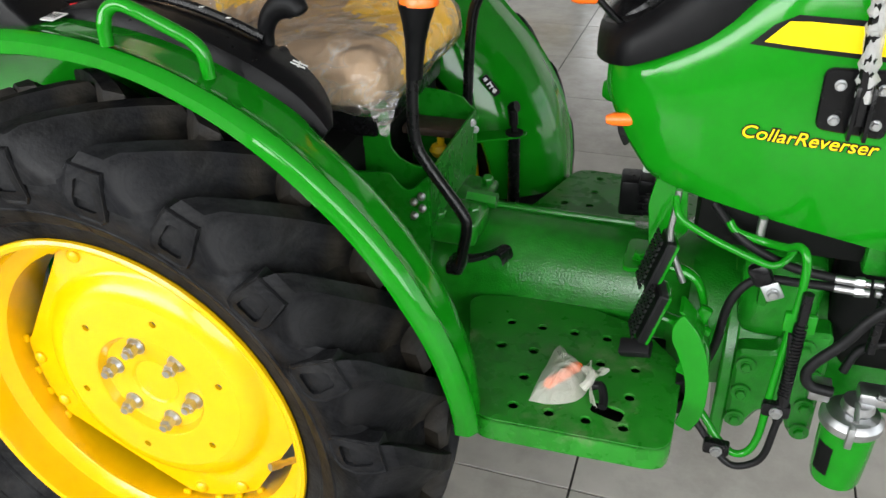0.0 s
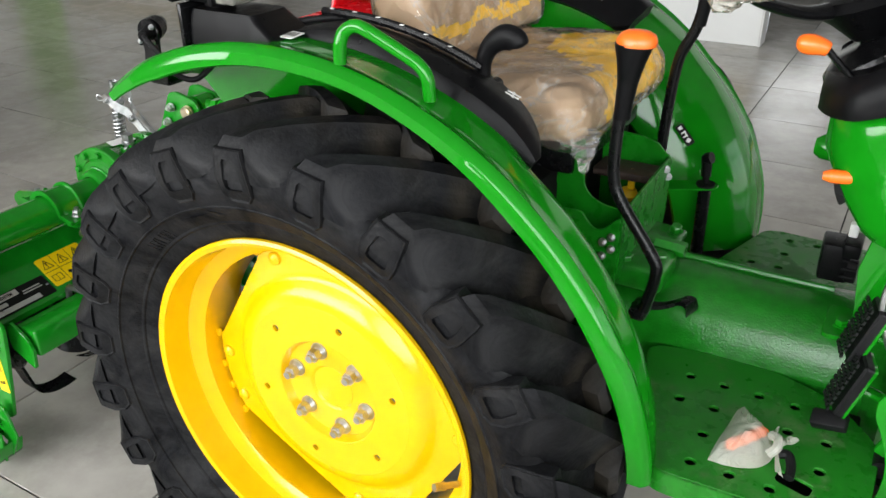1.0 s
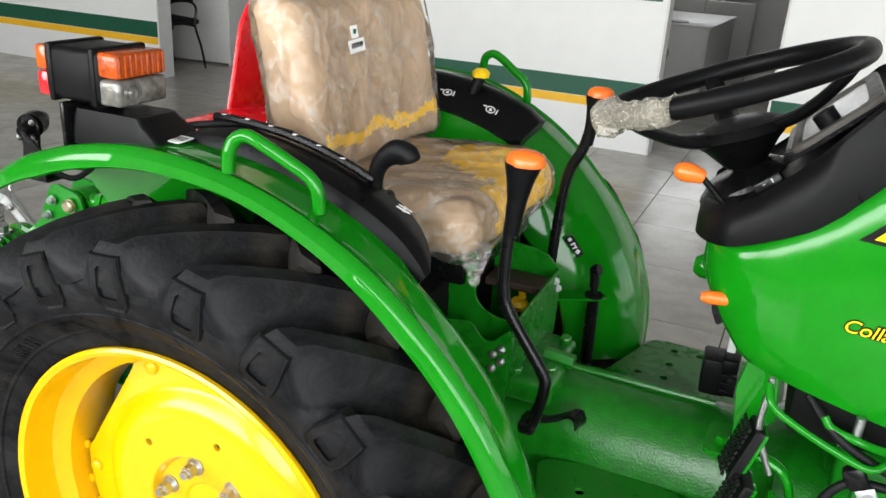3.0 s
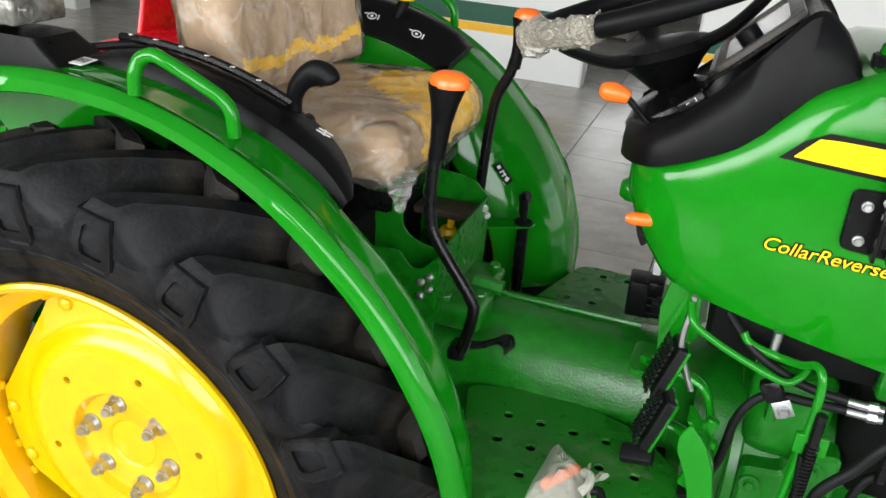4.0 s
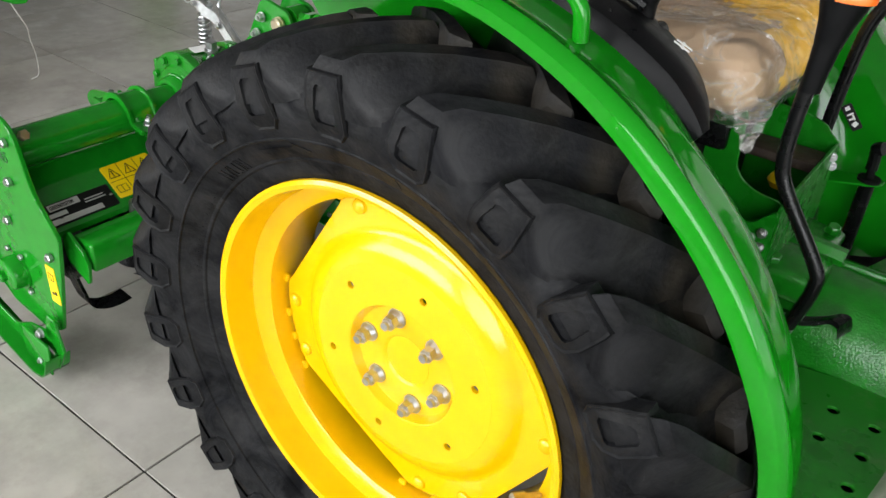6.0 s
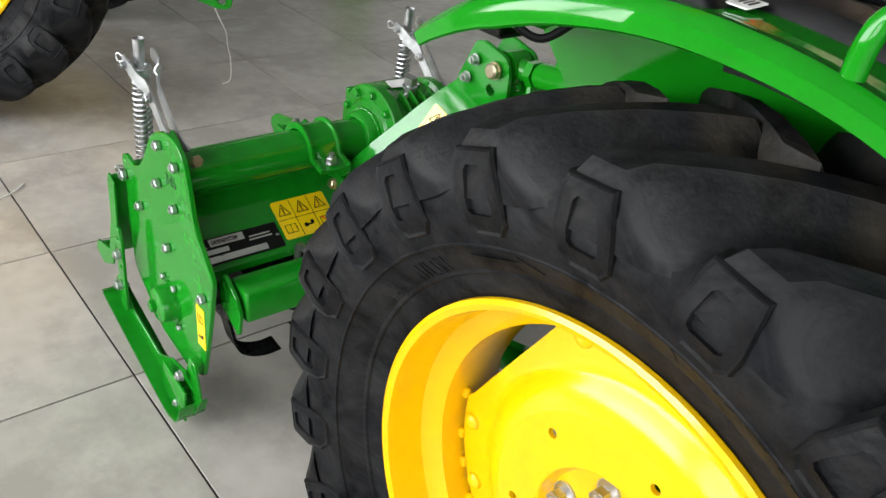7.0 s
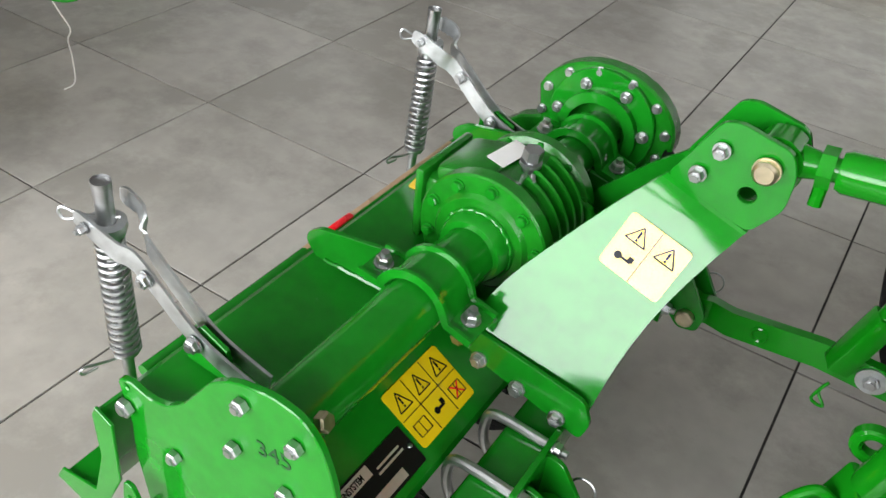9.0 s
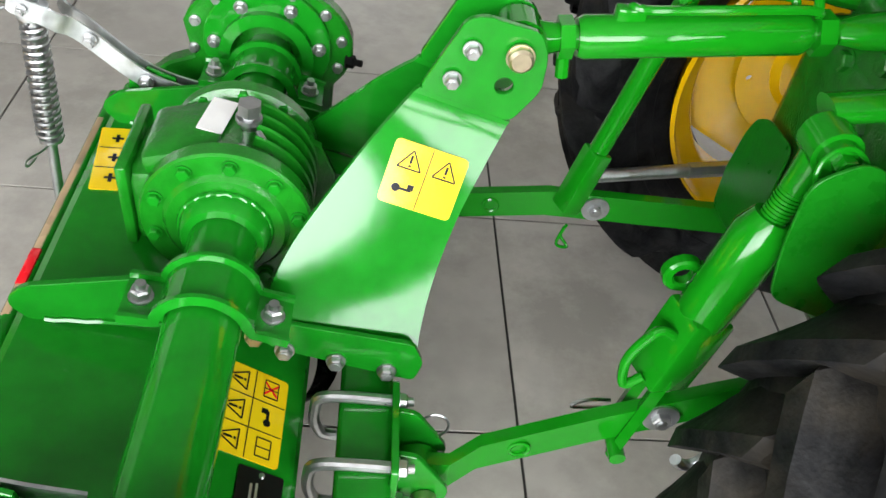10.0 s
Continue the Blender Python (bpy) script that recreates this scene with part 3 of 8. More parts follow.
    lathe(d, [P(0.0, -0.010), P(0.041, -0.010), P(0.044, -0.013), P(0.047, -0.0145), P(0.088, -0.0145), P(0.094, -0.016), P(0.098, -0.022), P(0.1015, -0.0285), P(0.105, -0.0295), P(0.105, -0.022), P(0.09, -0.008), P(0.0, -0.005)], n=72)
    lip_half = radians(18.5)

    def reach(b):
        """How far the skirt goes out at an angle."""
        for k in range(4):
            a0, a1 = arms[k] + lip_half, arms[(k + 1) % 4] - lip_half
            while a1 < a0:
                a1 += 2 * math.pi
            bb = b
            while bb < a0:
                bb += 2 * math.pi
            if bb < a1:
                mid, hw = (a0 + a1) / 2, (a1 - a0) / 2
                return 0.264 * math.cos(hw) / math.cos(bb - mid)
        return 0.267

    rows = []
    for k in range(144):
        b = 2 * math.pi * k / 144
        top = reach(b)
        line = []
        for r, h in ((0.170, -0.0295), (0.180, -0.0275), (0.190, -0.0235), (0.199, -0.018), (0.207, -0.011), (0.213, -0.007), (0.222, -0.0055), (0.245, -0.0045), (0.267, -0.004)):
            line.append((min(r, top), h))
        line += [(top, 0.002), (0.200, 0.000), (0.17, -0.020)]
        rows.append([d.verts.new((r * math.cos(b), h * s, r * math.sin(b))) for r, h in line])
    for k in range(144):
        a, c = rows[k], rows[(k + 1) % 144]
        for q in range(len(a) - 1):
            d.faces.new((a[q], a[q + 1], c[q + 1], c[q]))
    bmesh.ops.remove_doubles(d, verts=d.verts, dist=1e-6)
    bmesh.ops.dissolve_degenerate(d, edges=d.edges, dist=1e-6)
    part("disc", d, YELLOW, w, "yellow pressed wheel disc", crisp=40)
    for a in arms:
        for j in (-11, 11):
            b = a + radians(j)
            c = V(0.250 * math.cos(b), s * -0.004, 0.250 * math.sin(b))
            hd = lathe(bmesh.new(), [(0, -0.010 * s), (0.007, -0.009 * s), (0.0115, -0.005 * s), (0.0125, 0)], c=c, n=16)
            part("rivet", hd, YELLOW, w)
        for j in (-19, -4, 6, 18):
            b = a + radians(j)
            part("weld_spot", box(bmesh.new(), (0.271 * math.cos(b), s * -0.005, 0.271 * math.sin(b)), (0.012, 0.010, 0.016), Matrix.Rotation(-b, 3, "Y"), 0.004), YELLOW, w)
    for k in range(6):
        a = radians(44.5 + 60 * k) if out < 0 else radians(40 + 60 * k)
        c = V(0.0760 * math.cos(a), s * -0.0145, 0.0760 * math.sin(a))
        nb = bmesh.new()
        dirn = V(0, -s, 0)
        cyl(nb, c, c + dirn * 0.003, 0.0165, n=24)
        cyl(nb, c + dirn * 0.003, c + dirn * 0.009, 0.0152, 0.0115, n=24)
        cyl(nb, c + dirn * 0.008, c + dirn * 0.022, 0.0120, n=6)
        cyl(nb, c + dirn * 0.022, c + dirn * 0.025, 0.0100, 0.0085, n=16)
        cyl(nb, c + dirn * 0.024, c + dirn * 0.031, 0.0070, n=14)
        part("wheel_nut", nb, STEEL, w, "zinc plated wheel nut on its stud")
    a = radians(-13)
    st = bmesh.new()
    p = V(0.280 * math.cos(a), s * -0.050, 0.280 * math.sin(a))
    q = p + V(-0.014, -s * 0.026, 0.010)
    tube(st, [p, q], 0.0055, 10)
    cyl(st, q - (q - p) * 0.15, q + (q - p) * 0.5, 0.0075, 0.0065, n=12)
    part("valve", st, BRASS, w, "brass tyre valve")
    return w


rear_wheel(-0.575, -1)
rear_wheel(0.345, 1)

axle = bmesh.new()
cyl(axle, (0, -0.555, AX), (0, 0.325, AX), 0.055)
cyl(axle, (0, -0.555, AX), (0, -0.48, AX), 0.085, 0.075)
box(axle, (0.02, YC, 0.56), (0.34, 0.34, 0.36), bevel=0.03)
box(axle, (0.0, YC, 0.50), (0.2, 0.52, 0.2), bevel=0.04)
part("rear_axle_housing", axle, GREEN_CAST, tractor)


def fender(side):
    """Rear fender; side -1 is the one the camera passes, 1 the far one."""
    k0 = 0.50
    ctl_a = [4, 15, 30, 50, 70, 90, 105, 120, 131]
    ctl_r = [0.560, 0.567, 0.570, 0.573, 0.580, 0.593, 0.607, 0.624, 0.630]
    ctl_t = [0.035, 0.012, 0, 0, 0, 0, 0, 0, 0]
    rings = []
    for a in np.linspace(129.5, 3, 64):
        t = radians(a)
        ca, sa = math.cos(t), math.sin(t)
        r = float(np.interp(a, ctl_a, ctl_r))
        if side > 0:
            r -= float(np.interp(a, [5, 48, 85], [0.034, 0.034, 0]))
        o = k0 - float(np.interp(a, ctl_a, ctl_t))
        flat = float(np.interp(a, [54, 68], [0, 1]))  # 1 where the top is flat under the console

        def pt(rr, d):
            return V(rr * ca, YC + side * d, AX + rr * sa)

        k = float(np.interp(a, [20, 50, 68, 80, 95, 106, 117, 129], [0.64, 0.68, 0.52, 0.48, 0.56, 0.64, 0.70, 0.45]))
        top = [(r - 0.050 * k, o - 0.003), (r - 0.046 * k, o + 0.001), (r - 0.016 * k, o + 0.001), (r - 0.006, o - 0.002), (r, o - 0.009), (r + 0.002, o - 0.015), (r - 0.001, o - 0.021)]
        # a flat crown, then a panel that slopes steeply in; towards the top the crown runs on flat under the console
        low = ((0.462, 0.001), (0.436, 0.001), (0.4205, 0.003), (0.412, 0.011), (0.382, 0.041), (0.350, 0.075), (0.318, 0.110), (0.298, 0.135))
        if side > 0:
            low = ((0.462, 0.001), (0.436, 0.001), (0.412, 0.002), (0.388, 0.008), (0.362, 0.022), (0.338, 0.045), (0.316, 0.082), (0.300, 0.110))
        high = ((0.46, 0.001), (0.42, 0.002), (0.38, 0.005), (0.345, 0.008), (0.32, 0.012), (0.303, 0.019), (0.294, 0.060), (0.291, 0.120))
        for (d0, p0), (d1, p1) in zip(low, high):
            top.append((r - p0 - (p1 - p0) * flat, min(d0 + (d1 - d0) * flat, o - 0.03)))
        top.append((r - 0.150 - 0.055 * flat, 0.288))
        under = [(rr - 0.006, d + (0.005 if q > 12 else 0)) for q, (rr, d) in list(enumerate(top))[:5:-1]]
        under += [(r - 0.012 * k - 0.003, o - 0.016), (r - 0.018 * k, o - 0.007), (r - 0.046 * k, o - 0.007)]
        rings.append([pt(rr, d) for rr, d in top + under])
    bm = bmesh.new()
    ring_loft(bm, rings)
    part("fender", bm, GREEN, tractor, "glossy green pressed rear fender", crisp=40)

    # grab rail on the fender
    f0, f1 = V(0.075 - 0.010 * (side + 1), YC + side * 0.478, 1.100 + 0.004 * (side + 1)), V(0.200 - 0.010 * (side + 1), YC + side * 0.450, 1.058 + 0.004 * (side + 1))
    rail = smooth_path([f0, f0 + V(0.002, 0, 0.026), f0 + V(0.008, side * -0.004, 0.043), f0 + V(0.026, side * -0.006, 0.052), f0 + V(0.050, side * -0.010, 0.043), f1 + V(-0.034, side * 0.006, 0.060), f1 + V(-0.014, side * 0.002, 0.047), f1 + V(-0.003, 0, 0.030), f1], 6)
    part("grab_rail", tube(bmesh.new(), rail, 0.0095, 12), GREEN, tractor, "green tubular grab rail")


fender(-1)
fender(1)

# footplates with punched holes
def footplate(side):
    def S(x, d):
        return (x, YC + side * d)

    out = rounded([S(0.452, 0.135), S(0.545, 0.441), S(0.835, 0.431), S(0.838, 0.235), S(0.76, 0.145), S(0.66, 0.112), S(0.56, 0.112)], 0.035)
    xs = [0.546, 0.601, 0.656, 0.711, 0.766]
    holes = []
    for j, d in enumerate((0.195, 0.263, 0.331, 0.400)):
        for i, x in enumerate(xs):
            if (i, j) in ((4, 0), (2, 1), (0, 2), (0, 3), (2, 2)) or (side < 0 and (i, j) in ((3, 2),)):
                continue
            holes.append(circle2(*S(x, d), 0.0078))
    if side < 0:
        holes.append(rounded([S(0.715, 0.352), S(0.765, 0.366), S(0.760, 0.392), S(0.712, 0.378)], 0.009))
    bm = plate(out, 0.006, holes, 0.0012, Matrix.Translation((0, 0, 0.562)))
    # turned-down edge
    o2 = [Vector((*p, 0.0)) for p in out]
    rim_pts = [p for p in o2 if (p.y - YC) * side > 0.20]
    rows = [[bm.verts.new((p.x, p.y, z)) for p in rim_pts] for z in (0.5645, 0.556, 0.524)]
    for a, b in zip(rows, rows[1:]):
        for i in range(len(a) - 1):
            bm.faces.new((a[i], a[i + 1], b[i + 1], b[i]))
    # dark slab added beneath, so that the holes look shaded
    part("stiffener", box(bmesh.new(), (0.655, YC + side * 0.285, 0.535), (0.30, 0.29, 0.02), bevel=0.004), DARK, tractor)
    part("footplate", bm, GREEN_DUSTY, tractor, "dusty green footplate with punched holes")


footplate(-1)
footplate(1)

# transmission tunnel
tun = bmesh.new()
rings = []
for x, hw, zt in ((0.30, 0.115, 0.675), (0.42, 0.125, 0.672), (0.60, 0.120, 0.668), (0.74, 0.118, 0.668), (0.80, 0.13, 0.675), (0.83, 0.165, 0.69), (0.90, 0.175, 0.69), (1.20, 0.175, 0.69)):
    ring = []
    for k in range(25):
        a = math.pi * k / 24
        cx, sx = math.cos(a), math.sin(a)
        ring.append(V(x, YC + hw * (abs(cx) ** 0.75) * (1 if cx >= 0 else -1), zt - 0.17 + 0.17 * sx ** 0.8))
    zb = float(np.interp(x, [0.78, 0.84], [0.36, 0.50]))
    ring += [V(x, YC - hw, zb), V(x, YC + hw, zb)]
    rings.append(ring)
ring_loft(tun, rings)
part("transmission_housing", tun, GREEN_CAST, tractor, "green painted cast transmission housing")

# hood
def hood_section(x):
    zb = float(np.interp(x, [0.665, 0.68, 0.705, 0.745, 0.80, 0.86, 0.95, 1.08, 1.6], [0.965, 0.948, 0.915, 0.868, 0.853, 0.842, 0.826, 0.805, 0.74]))
    zt = float(np.interp(x, [0.665, 0.69, 0.73, 0.78, 0.83, 0.88, 0.95, 1.2, 1.6], [1.030, 1.035, 1.046, 1.075, 1.112, 1.165, 1.20, 1.21, 1.16]))
    hw = float(np.interp(x, [0.665, 0.675, 0.69, 0.71, 0.75, 0.80, 0.9, 1.2, 1.6], [0.12, 0.145, 0.168, 0.183, 0.200, 0.211, 0.222, 0.232, 0.215]))
    return zb, zt, hw


rings = []
for x in np.concatenate([np.linspace(0.665, 0.95, 20), np.linspace(0.99, 1.6, 10)]):
    zb, zt, hw = hood_section(x)
    h = zt - zb
    prof = [(hw - 0.035, zb - 0.002), (hw - 0.018, zb), (hw - 0.006, zb + 0.03 * h / 0.3), (hw + 0.003, zb + 0.35 * h), (hw + 0.004, zb + 0.6 * h), (hw + 0.0005, zb + 0.88 * h), (hw - 0.0045, zb + 0.955 * h), (hw - 0.012, zt - 0.004), (hw - 0.022, zt + 0.001), (hw - 0.036, zt + 0.003), (hw * 0.4, zt + 0.012)]
    rings.append([V(x, YC - a, b) for a, b in prof] + [V(x, YC + a, b) for a, b in prof[::-1]])
bm = bmesh.new()
ring_loft(bm, rings)
part("hood", bm, GREEN, tractor, "glossy green engine hood", crisp=50)

# seat
def soft_block(c, size, r, cuts=44):
    """A block with round edges and an even net of faces."""
    bm = bmesh.new()
    bmesh.ops.create_cube(bm, size=1)
    bmesh.ops.subdivide_edges(bm, edges=bm.edges[:], cuts=cuts, use_grid_fill=True)
    half = Vector(size) / 2
    for v in bm.verts:
        p = V(*[a * b for a, b in zip(v.co, size)])
        q = V(*[max(-h + r, min(h - r, a)) for a, h in zip(p, half)])
        v.co = q + (p - q).normalized() * r + Vector(c)
    bm.normal_update()
    return bm


def fold(p, k):
    """Sharp paper folds: 0 in the flats, 1 on the crease."""
    return (1 - min(1, abs(noise.noise(V(p.x * k[0], p.y * k[1], p.z * k[2]))) * 2.2)) ** 3


def padded(name, c, size, r, lean, mats, parent, label, yellow, deep=0.014, k=((7, 9, 5), (17, 21, 14)), grow=0.0, cuts=44):
    """A seat part in crumpled wrapping; faces for which yellow() holds show the cover under the torn paper."""
    bm = soft_block(c, [a + 2 * grow for a in size], r + grow, cuts)
    for v in bm.verts:
        p = v.co.copy()
        d = deep * (fold(p, k[0]) * 0.8 + fold(p + V(3, 1, 2), k[1]) * 0.45 - 0.35) + deep * 0.8 * noise.noise(p * 6)
        v.co += v.normal * d
        v.co = lean(v.co)
    for q in bm.faces:
        m = q.calc_center_median()
        if yellow(m, noise.noise(m * 14) * 0.05 + noise.noise(m * 45) * 0.016):
            q.material_index = 1
    return part(name, bm, mats, parent, label, crisp=70)


def cushion_lean(p):
    q = (p.x - 0.14) / 0.21
    p = p + V(0, 0, 0.06 * (p.x + 0.07) - 0.016 * max(0, q) ** 3)
    if p.z > 0.95:  # dished middle
        p.z -= 0.010 * max(0, 1 - abs(p.y + 0.09) / 0.17)
    return p


def back_lean(p):
    return p + V(-0.20 * (p.z - 0.99) + 0.10 * max(0, abs(p.y + 0.083) - 0.10), 0, 0)


def cushion_yellow(m, n):
    a = (m - V(0.255, -0.030, 1.0)).length < 0.100 + n * 1.8
    b = m.x > 0.290 + 0.8 * n and m.y > -0.215 + n
    c = m.x > 0.15 + 1.5 * n and m.y > 0.040 + n
    d = (m - V(0.15, 0.03, 1.0)).length < 0.03 + n
    return a or b or c or d


def back_yellow(m, n):
    return m.x > -0.02 and 1.056 + 0.3 * n < m.z < 1.080 + 0.5 * n and m.y > -0.30


seat = thing("seat", "tractor seat wrapped in brown paper and clear film", "seat")
cush = padded("cushion", (0.130, -0.112, 0.955), (0.40, 0.435, 0.100), 0.046, cushion_lean, [KRAFT, SEAT_YELLOW], seat, "yellow cushion in torn brown wrapping paper", cushion_yellow, 0.0075)
back = padded("backrest", (-0.005, -0.083, 1.155), (0.105, 0.480, 0.290), 0.034, back_lean, [KRAFT, SEAT_YELLOW], seat, "backrest in creased brown wrapping paper", back_yellow, 0.0055, ((6, 7, 8), (15, 19, 17)))
never = lambda m, n: False
cush_film = padded("wrap_film", (0.130, -0.112, 0.953), (0.40, 0.435, 0.104), 0.050, cushion_lean, [FILM], cush, "clear plastic film", never, 0.006, ((8, 8, 8), (22, 20, 20)), 0.010)
back_film = padded("wrap_film", (-0.005, -0.083, 1.158), (0.105, 0.480, 0.298), 0.036, back_lean, [FILM], back, "clear plastic film", never, 0.006, ((7, 8, 7), (18, 22, 19)), 0.010)
cush_film.visible_shadow = back_film.visible_shadow = False
# loose corner of the film
for tip, root, wid, par in (((0.338, -0.335, 0.905), (0.318, -0.295, 0.950), 0.032, cush),):
    tip, root = V(*tip), V(*root)
    u = (tip - root).cross(V(0, 0, 1)).normalized()
    bm = bmesh.new()
    rings = []
    for q in range(9):
        t = q / 8
        c = root.lerp(tip, t) + V(0, 0, 0.006 * math.sin(q * 2.1))
        wd = wid * (1 - 0.75 * t)
        rings.append([c - u * wd, c + V(0, 0, 0.010 * math.sin(q)), c + u * wd, c + V(0, 0, -0.006)])
    ring_loft(bm, rings)
    part("film_corner", bm, FILM, par, "loose film corner")
# paper labels under the film on the backrest
lab = axes_at((0.0255, -0.190, 1.222), (0.1, 1, 0.10), (-0.2, 0, 1))
part("label", plate([(-0.022, -0.011), (0.022, -0.011), (0.022, 0.011), (-0.022, 0.011)], 0.001, (), 0, lab @ Matrix.Translation((0, 0, 0.008))), WHITE_LABEL, back, "white paper label")
for q in range(6):
    part("print", box(bmesh.new(), lab @ V(-0.014 + 0.0056 * q, 0.001, 0.009), (0.0015, 0.003, 0.009)), BLACK_LABEL, back)
part("label", plate([(-0.010, 0.013), (0.009, 0.013), (0.009, 0.034), (-0.010, 0.034)], 0.001, (), 0, lab @ Matrix.Translation((0, 0, 0.008))), WHITE_LABEL, back, "white label with a green mark")
part("print", box(bmesh.new(), lab @ V(0, 0.024, 0.009), (0.0015, 0.008, 0.008)), STRIPE_GREEN, back)

# ---- rotary tiller ----
tiller = thing("rotary_tiller", "green rotary tiller hitched behind the tractor", "rotary tiller")
TX, TZ = -1.03, 0.543  # its main tube
YS, YF = -0.672, 0.195  # near and far side plates
YH = -0.145  # middle of the hitch


def mat_y(y):
    return Matrix.Translation((0, y, 0)) @ XZ


# main tube in two lengths, with a weld bead at the gearbox
for y0, y1 in ((YS + 0.006, -0.226), (-0.045, YF - 0.006)):
    part("main_tube", cyl(bmesh.new(), (TX, y0, TZ - 0.004), (TX, y1, TZ - 0.004), 0.042, n=44), GREEN_IMPL, tiller, "round green main tube")
bead = [V(TX + 0.0545 * math.cos(2 * math.pi * k / 60), -0.230 + 0.0015 * math.sin(k * 2.3), TZ + 0.0545 * math.sin(2 * math.pi * k / 60)) for k in range(60)]
part("weld_bead", tube(bmesh.new(), bead, 0.0048, 8, closed=True), GREEN_IMPL, tiller)
part("tube_collar", lathe(bmesh.new(), [(0.040, -0.020), (0.049, -0.019), (0.053, -0.014), (0.056, 0.002), (0.040, 0.002)], c=(TX, -0.236, TZ), n=44), GREEN_IMPL, tiller)

# side plates
side_out = [(-1.268, 0.490), (-1.240, 0.497), (-1.215, 0.488), (-1.180, 0.497), (-1.150, 0.522), (-1.125, 0.556), (-1.095, 0.598), (-1.06, 0.622), (-1.01, 0.636), (-0.970, 0.632), (-0.945, 0.607), (-0.930, 0.565), (-0.922, 0.52), (-0.905, 0.475), (-0.845, 0.411), (-0.862, 0.330), (-0.888, 0.235), (-0.915, 0.14), (-0.99, 0.115), (-1.12, 0.13), (-1.255, 0.22), (-1.264, 0.35), (-1.256, 0.42)]
near = part("side_plate", plate(rounded(side_out, 0.014), 0.010, [circle2(-1.25, 0.484, 0.005)], 0.0015, mat_y(YS)), GREEN_IMPL, tiller, "flat green steel side plate with handwritten number")
far_out = [(-1.27, 0.40), (-1.245, 0.47), (-1.19, 0.515), (-1.15, 0.53)] + [(TX + 0.135 * math.cos(radians(a)), TZ + 0.02 + 0.105 * math.sin(radians(a))) for a in range(165, -40, -12)] + [(-0.93, 0.40), (-0.90, 0.2), (-1.0, 0.12), (-1.25, 0.2)]
part("chain_case", plate(far_out, 0.034, (), 0.004, mat_y(YF + 0.012)), GREEN_CAST, tiller, "green chain case with a round bolted flange")
part("flange", lathe(bmesh.new(), [(0.05, -0.012), (0.098, -0.012), (0.1, -0.010), (0.1, 0.0), (0.05, 0.0)], c=(TX, YF - 0.003, TZ + 0.02), n=44), GREEN_IMPL, tiller)
part("flange", lathe(bmesh.new(), [(0.056, -0.020), (0.074, -0.016), (0.074, 0.0)], c=(TX, YF - 0.012, TZ + 0.008), n=44), GREEN_IMPL, tiller)
for k in range(9):
    a = radians(-50 + 30 * k)
    part("bolt", bolt(bmesh.new(), (TX + 0.118 * math.cos(a), YF - 0.006, TZ + 0.02 + 0.092 * math.sin(a)), (0, -1, 0), 0.0075, 0.007), STEEL, tiller)
for k in range(6):
    a = radians(-45 + 54 * k)
    part("bolt", bolt(bmesh.new(), (TX + 0.083 * math.cos(a), YF - 0.017, TZ + 0.012 + 0.083 * math.sin(a)), (0, -1, 0), 0.009, 0.008, 0.004), STEEL, tiller)
part("bolt", bolt(bmesh.new(), (-0.905, YF, 0.543), (1, -0.3, 0), 0.011, 0.012, 0.012), DARK, tiller)

# bolts through the near side plate
for x, z, r in ((-1.047, 0.599, 0.0105), (-1.066, 0.513, 0.0105), (-0.974, 0.586, 0.0105), (-0.992, 0.492, 0.0105), (-1.042, 0.381, 0.0105), (-1.175, 0.411, 0.0105), (-1.255, 0.447, 0.0135), (-0.887, 0.352, 0.0105)):
    part("bolt", bolt(bmesh.new(), (x, YS - 0.005, z), (0, -1, 0), r, 0.010, 0.003, washer=False), STEEL, tiller, "zinc plated bolt")
part("bolt", bolt(bmesh.new(), (-0.976, YS + 0.03, 0.588), (0.8, 0.1, 0.4), 0.012, 0.012, 0, washer=False), BRASS, tiller)

# bearing cap of the rotor on the side plate
HX, HZ = -1.055, 0.243
cap = lathe(bmesh.new(), [(0.0, -0.034), (0.032, -0.034), (0.037, -0.031), (0.039, -0.026), (0.040, -0.006), (0.046, -0.006), (0.046, 0.0)], c=(HX, YS - 0.004, HZ), n=32)
part("bearing_cap", cap, GREEN_IMPL, tiller, "round green bearing cap")
part("bolt", bolt(bmesh.new(), (HX - 0.012, YS - 0.036, HZ - 0.006), (0, -1, 0), 0.013, 0.010, 0, False), GREEN_IMPL, tiller)
for a in (-45, 60, 118):
    part("bolt", bolt(bmesh.new(), (HX + 0.056 * math.cos(radians(a)), YS - 0.005, HZ + 0.056 * math.sin(radians(a))), (0, -1, 0), 0.0075, 0.007, 0, False), STEEL, tiller)

# sheet deck: front apron, top hidden by the tube, rear shield
def sheet(name, pts, y0, y1, thick=0.005, mat=GREEN_IMPL, label="", parent=tiller):
    """A bent sheet: a line of (x, z) points given thickness and drawn from y0 to y1."""
    ps = [Vector((p[0], p[1])) for p in pts]
    nrm = []
    for i in range(len(ps)):
        d = (ps[min(i + 1, len(ps) - 1)] - ps[max(i - 1, 0)]).normalized()
        nrm.append(Vector((d.y, -d.x)))
    loop = ps + [p + q * thick for p, q in zip(ps[::-1], nrm[::-1])]
    bm = bmesh.new()
    ring_loft(bm, [[V(p.x, y, p.y) for p in loop] for y in (y0, y1)])
    return part(name, bm, mat, parent, label)


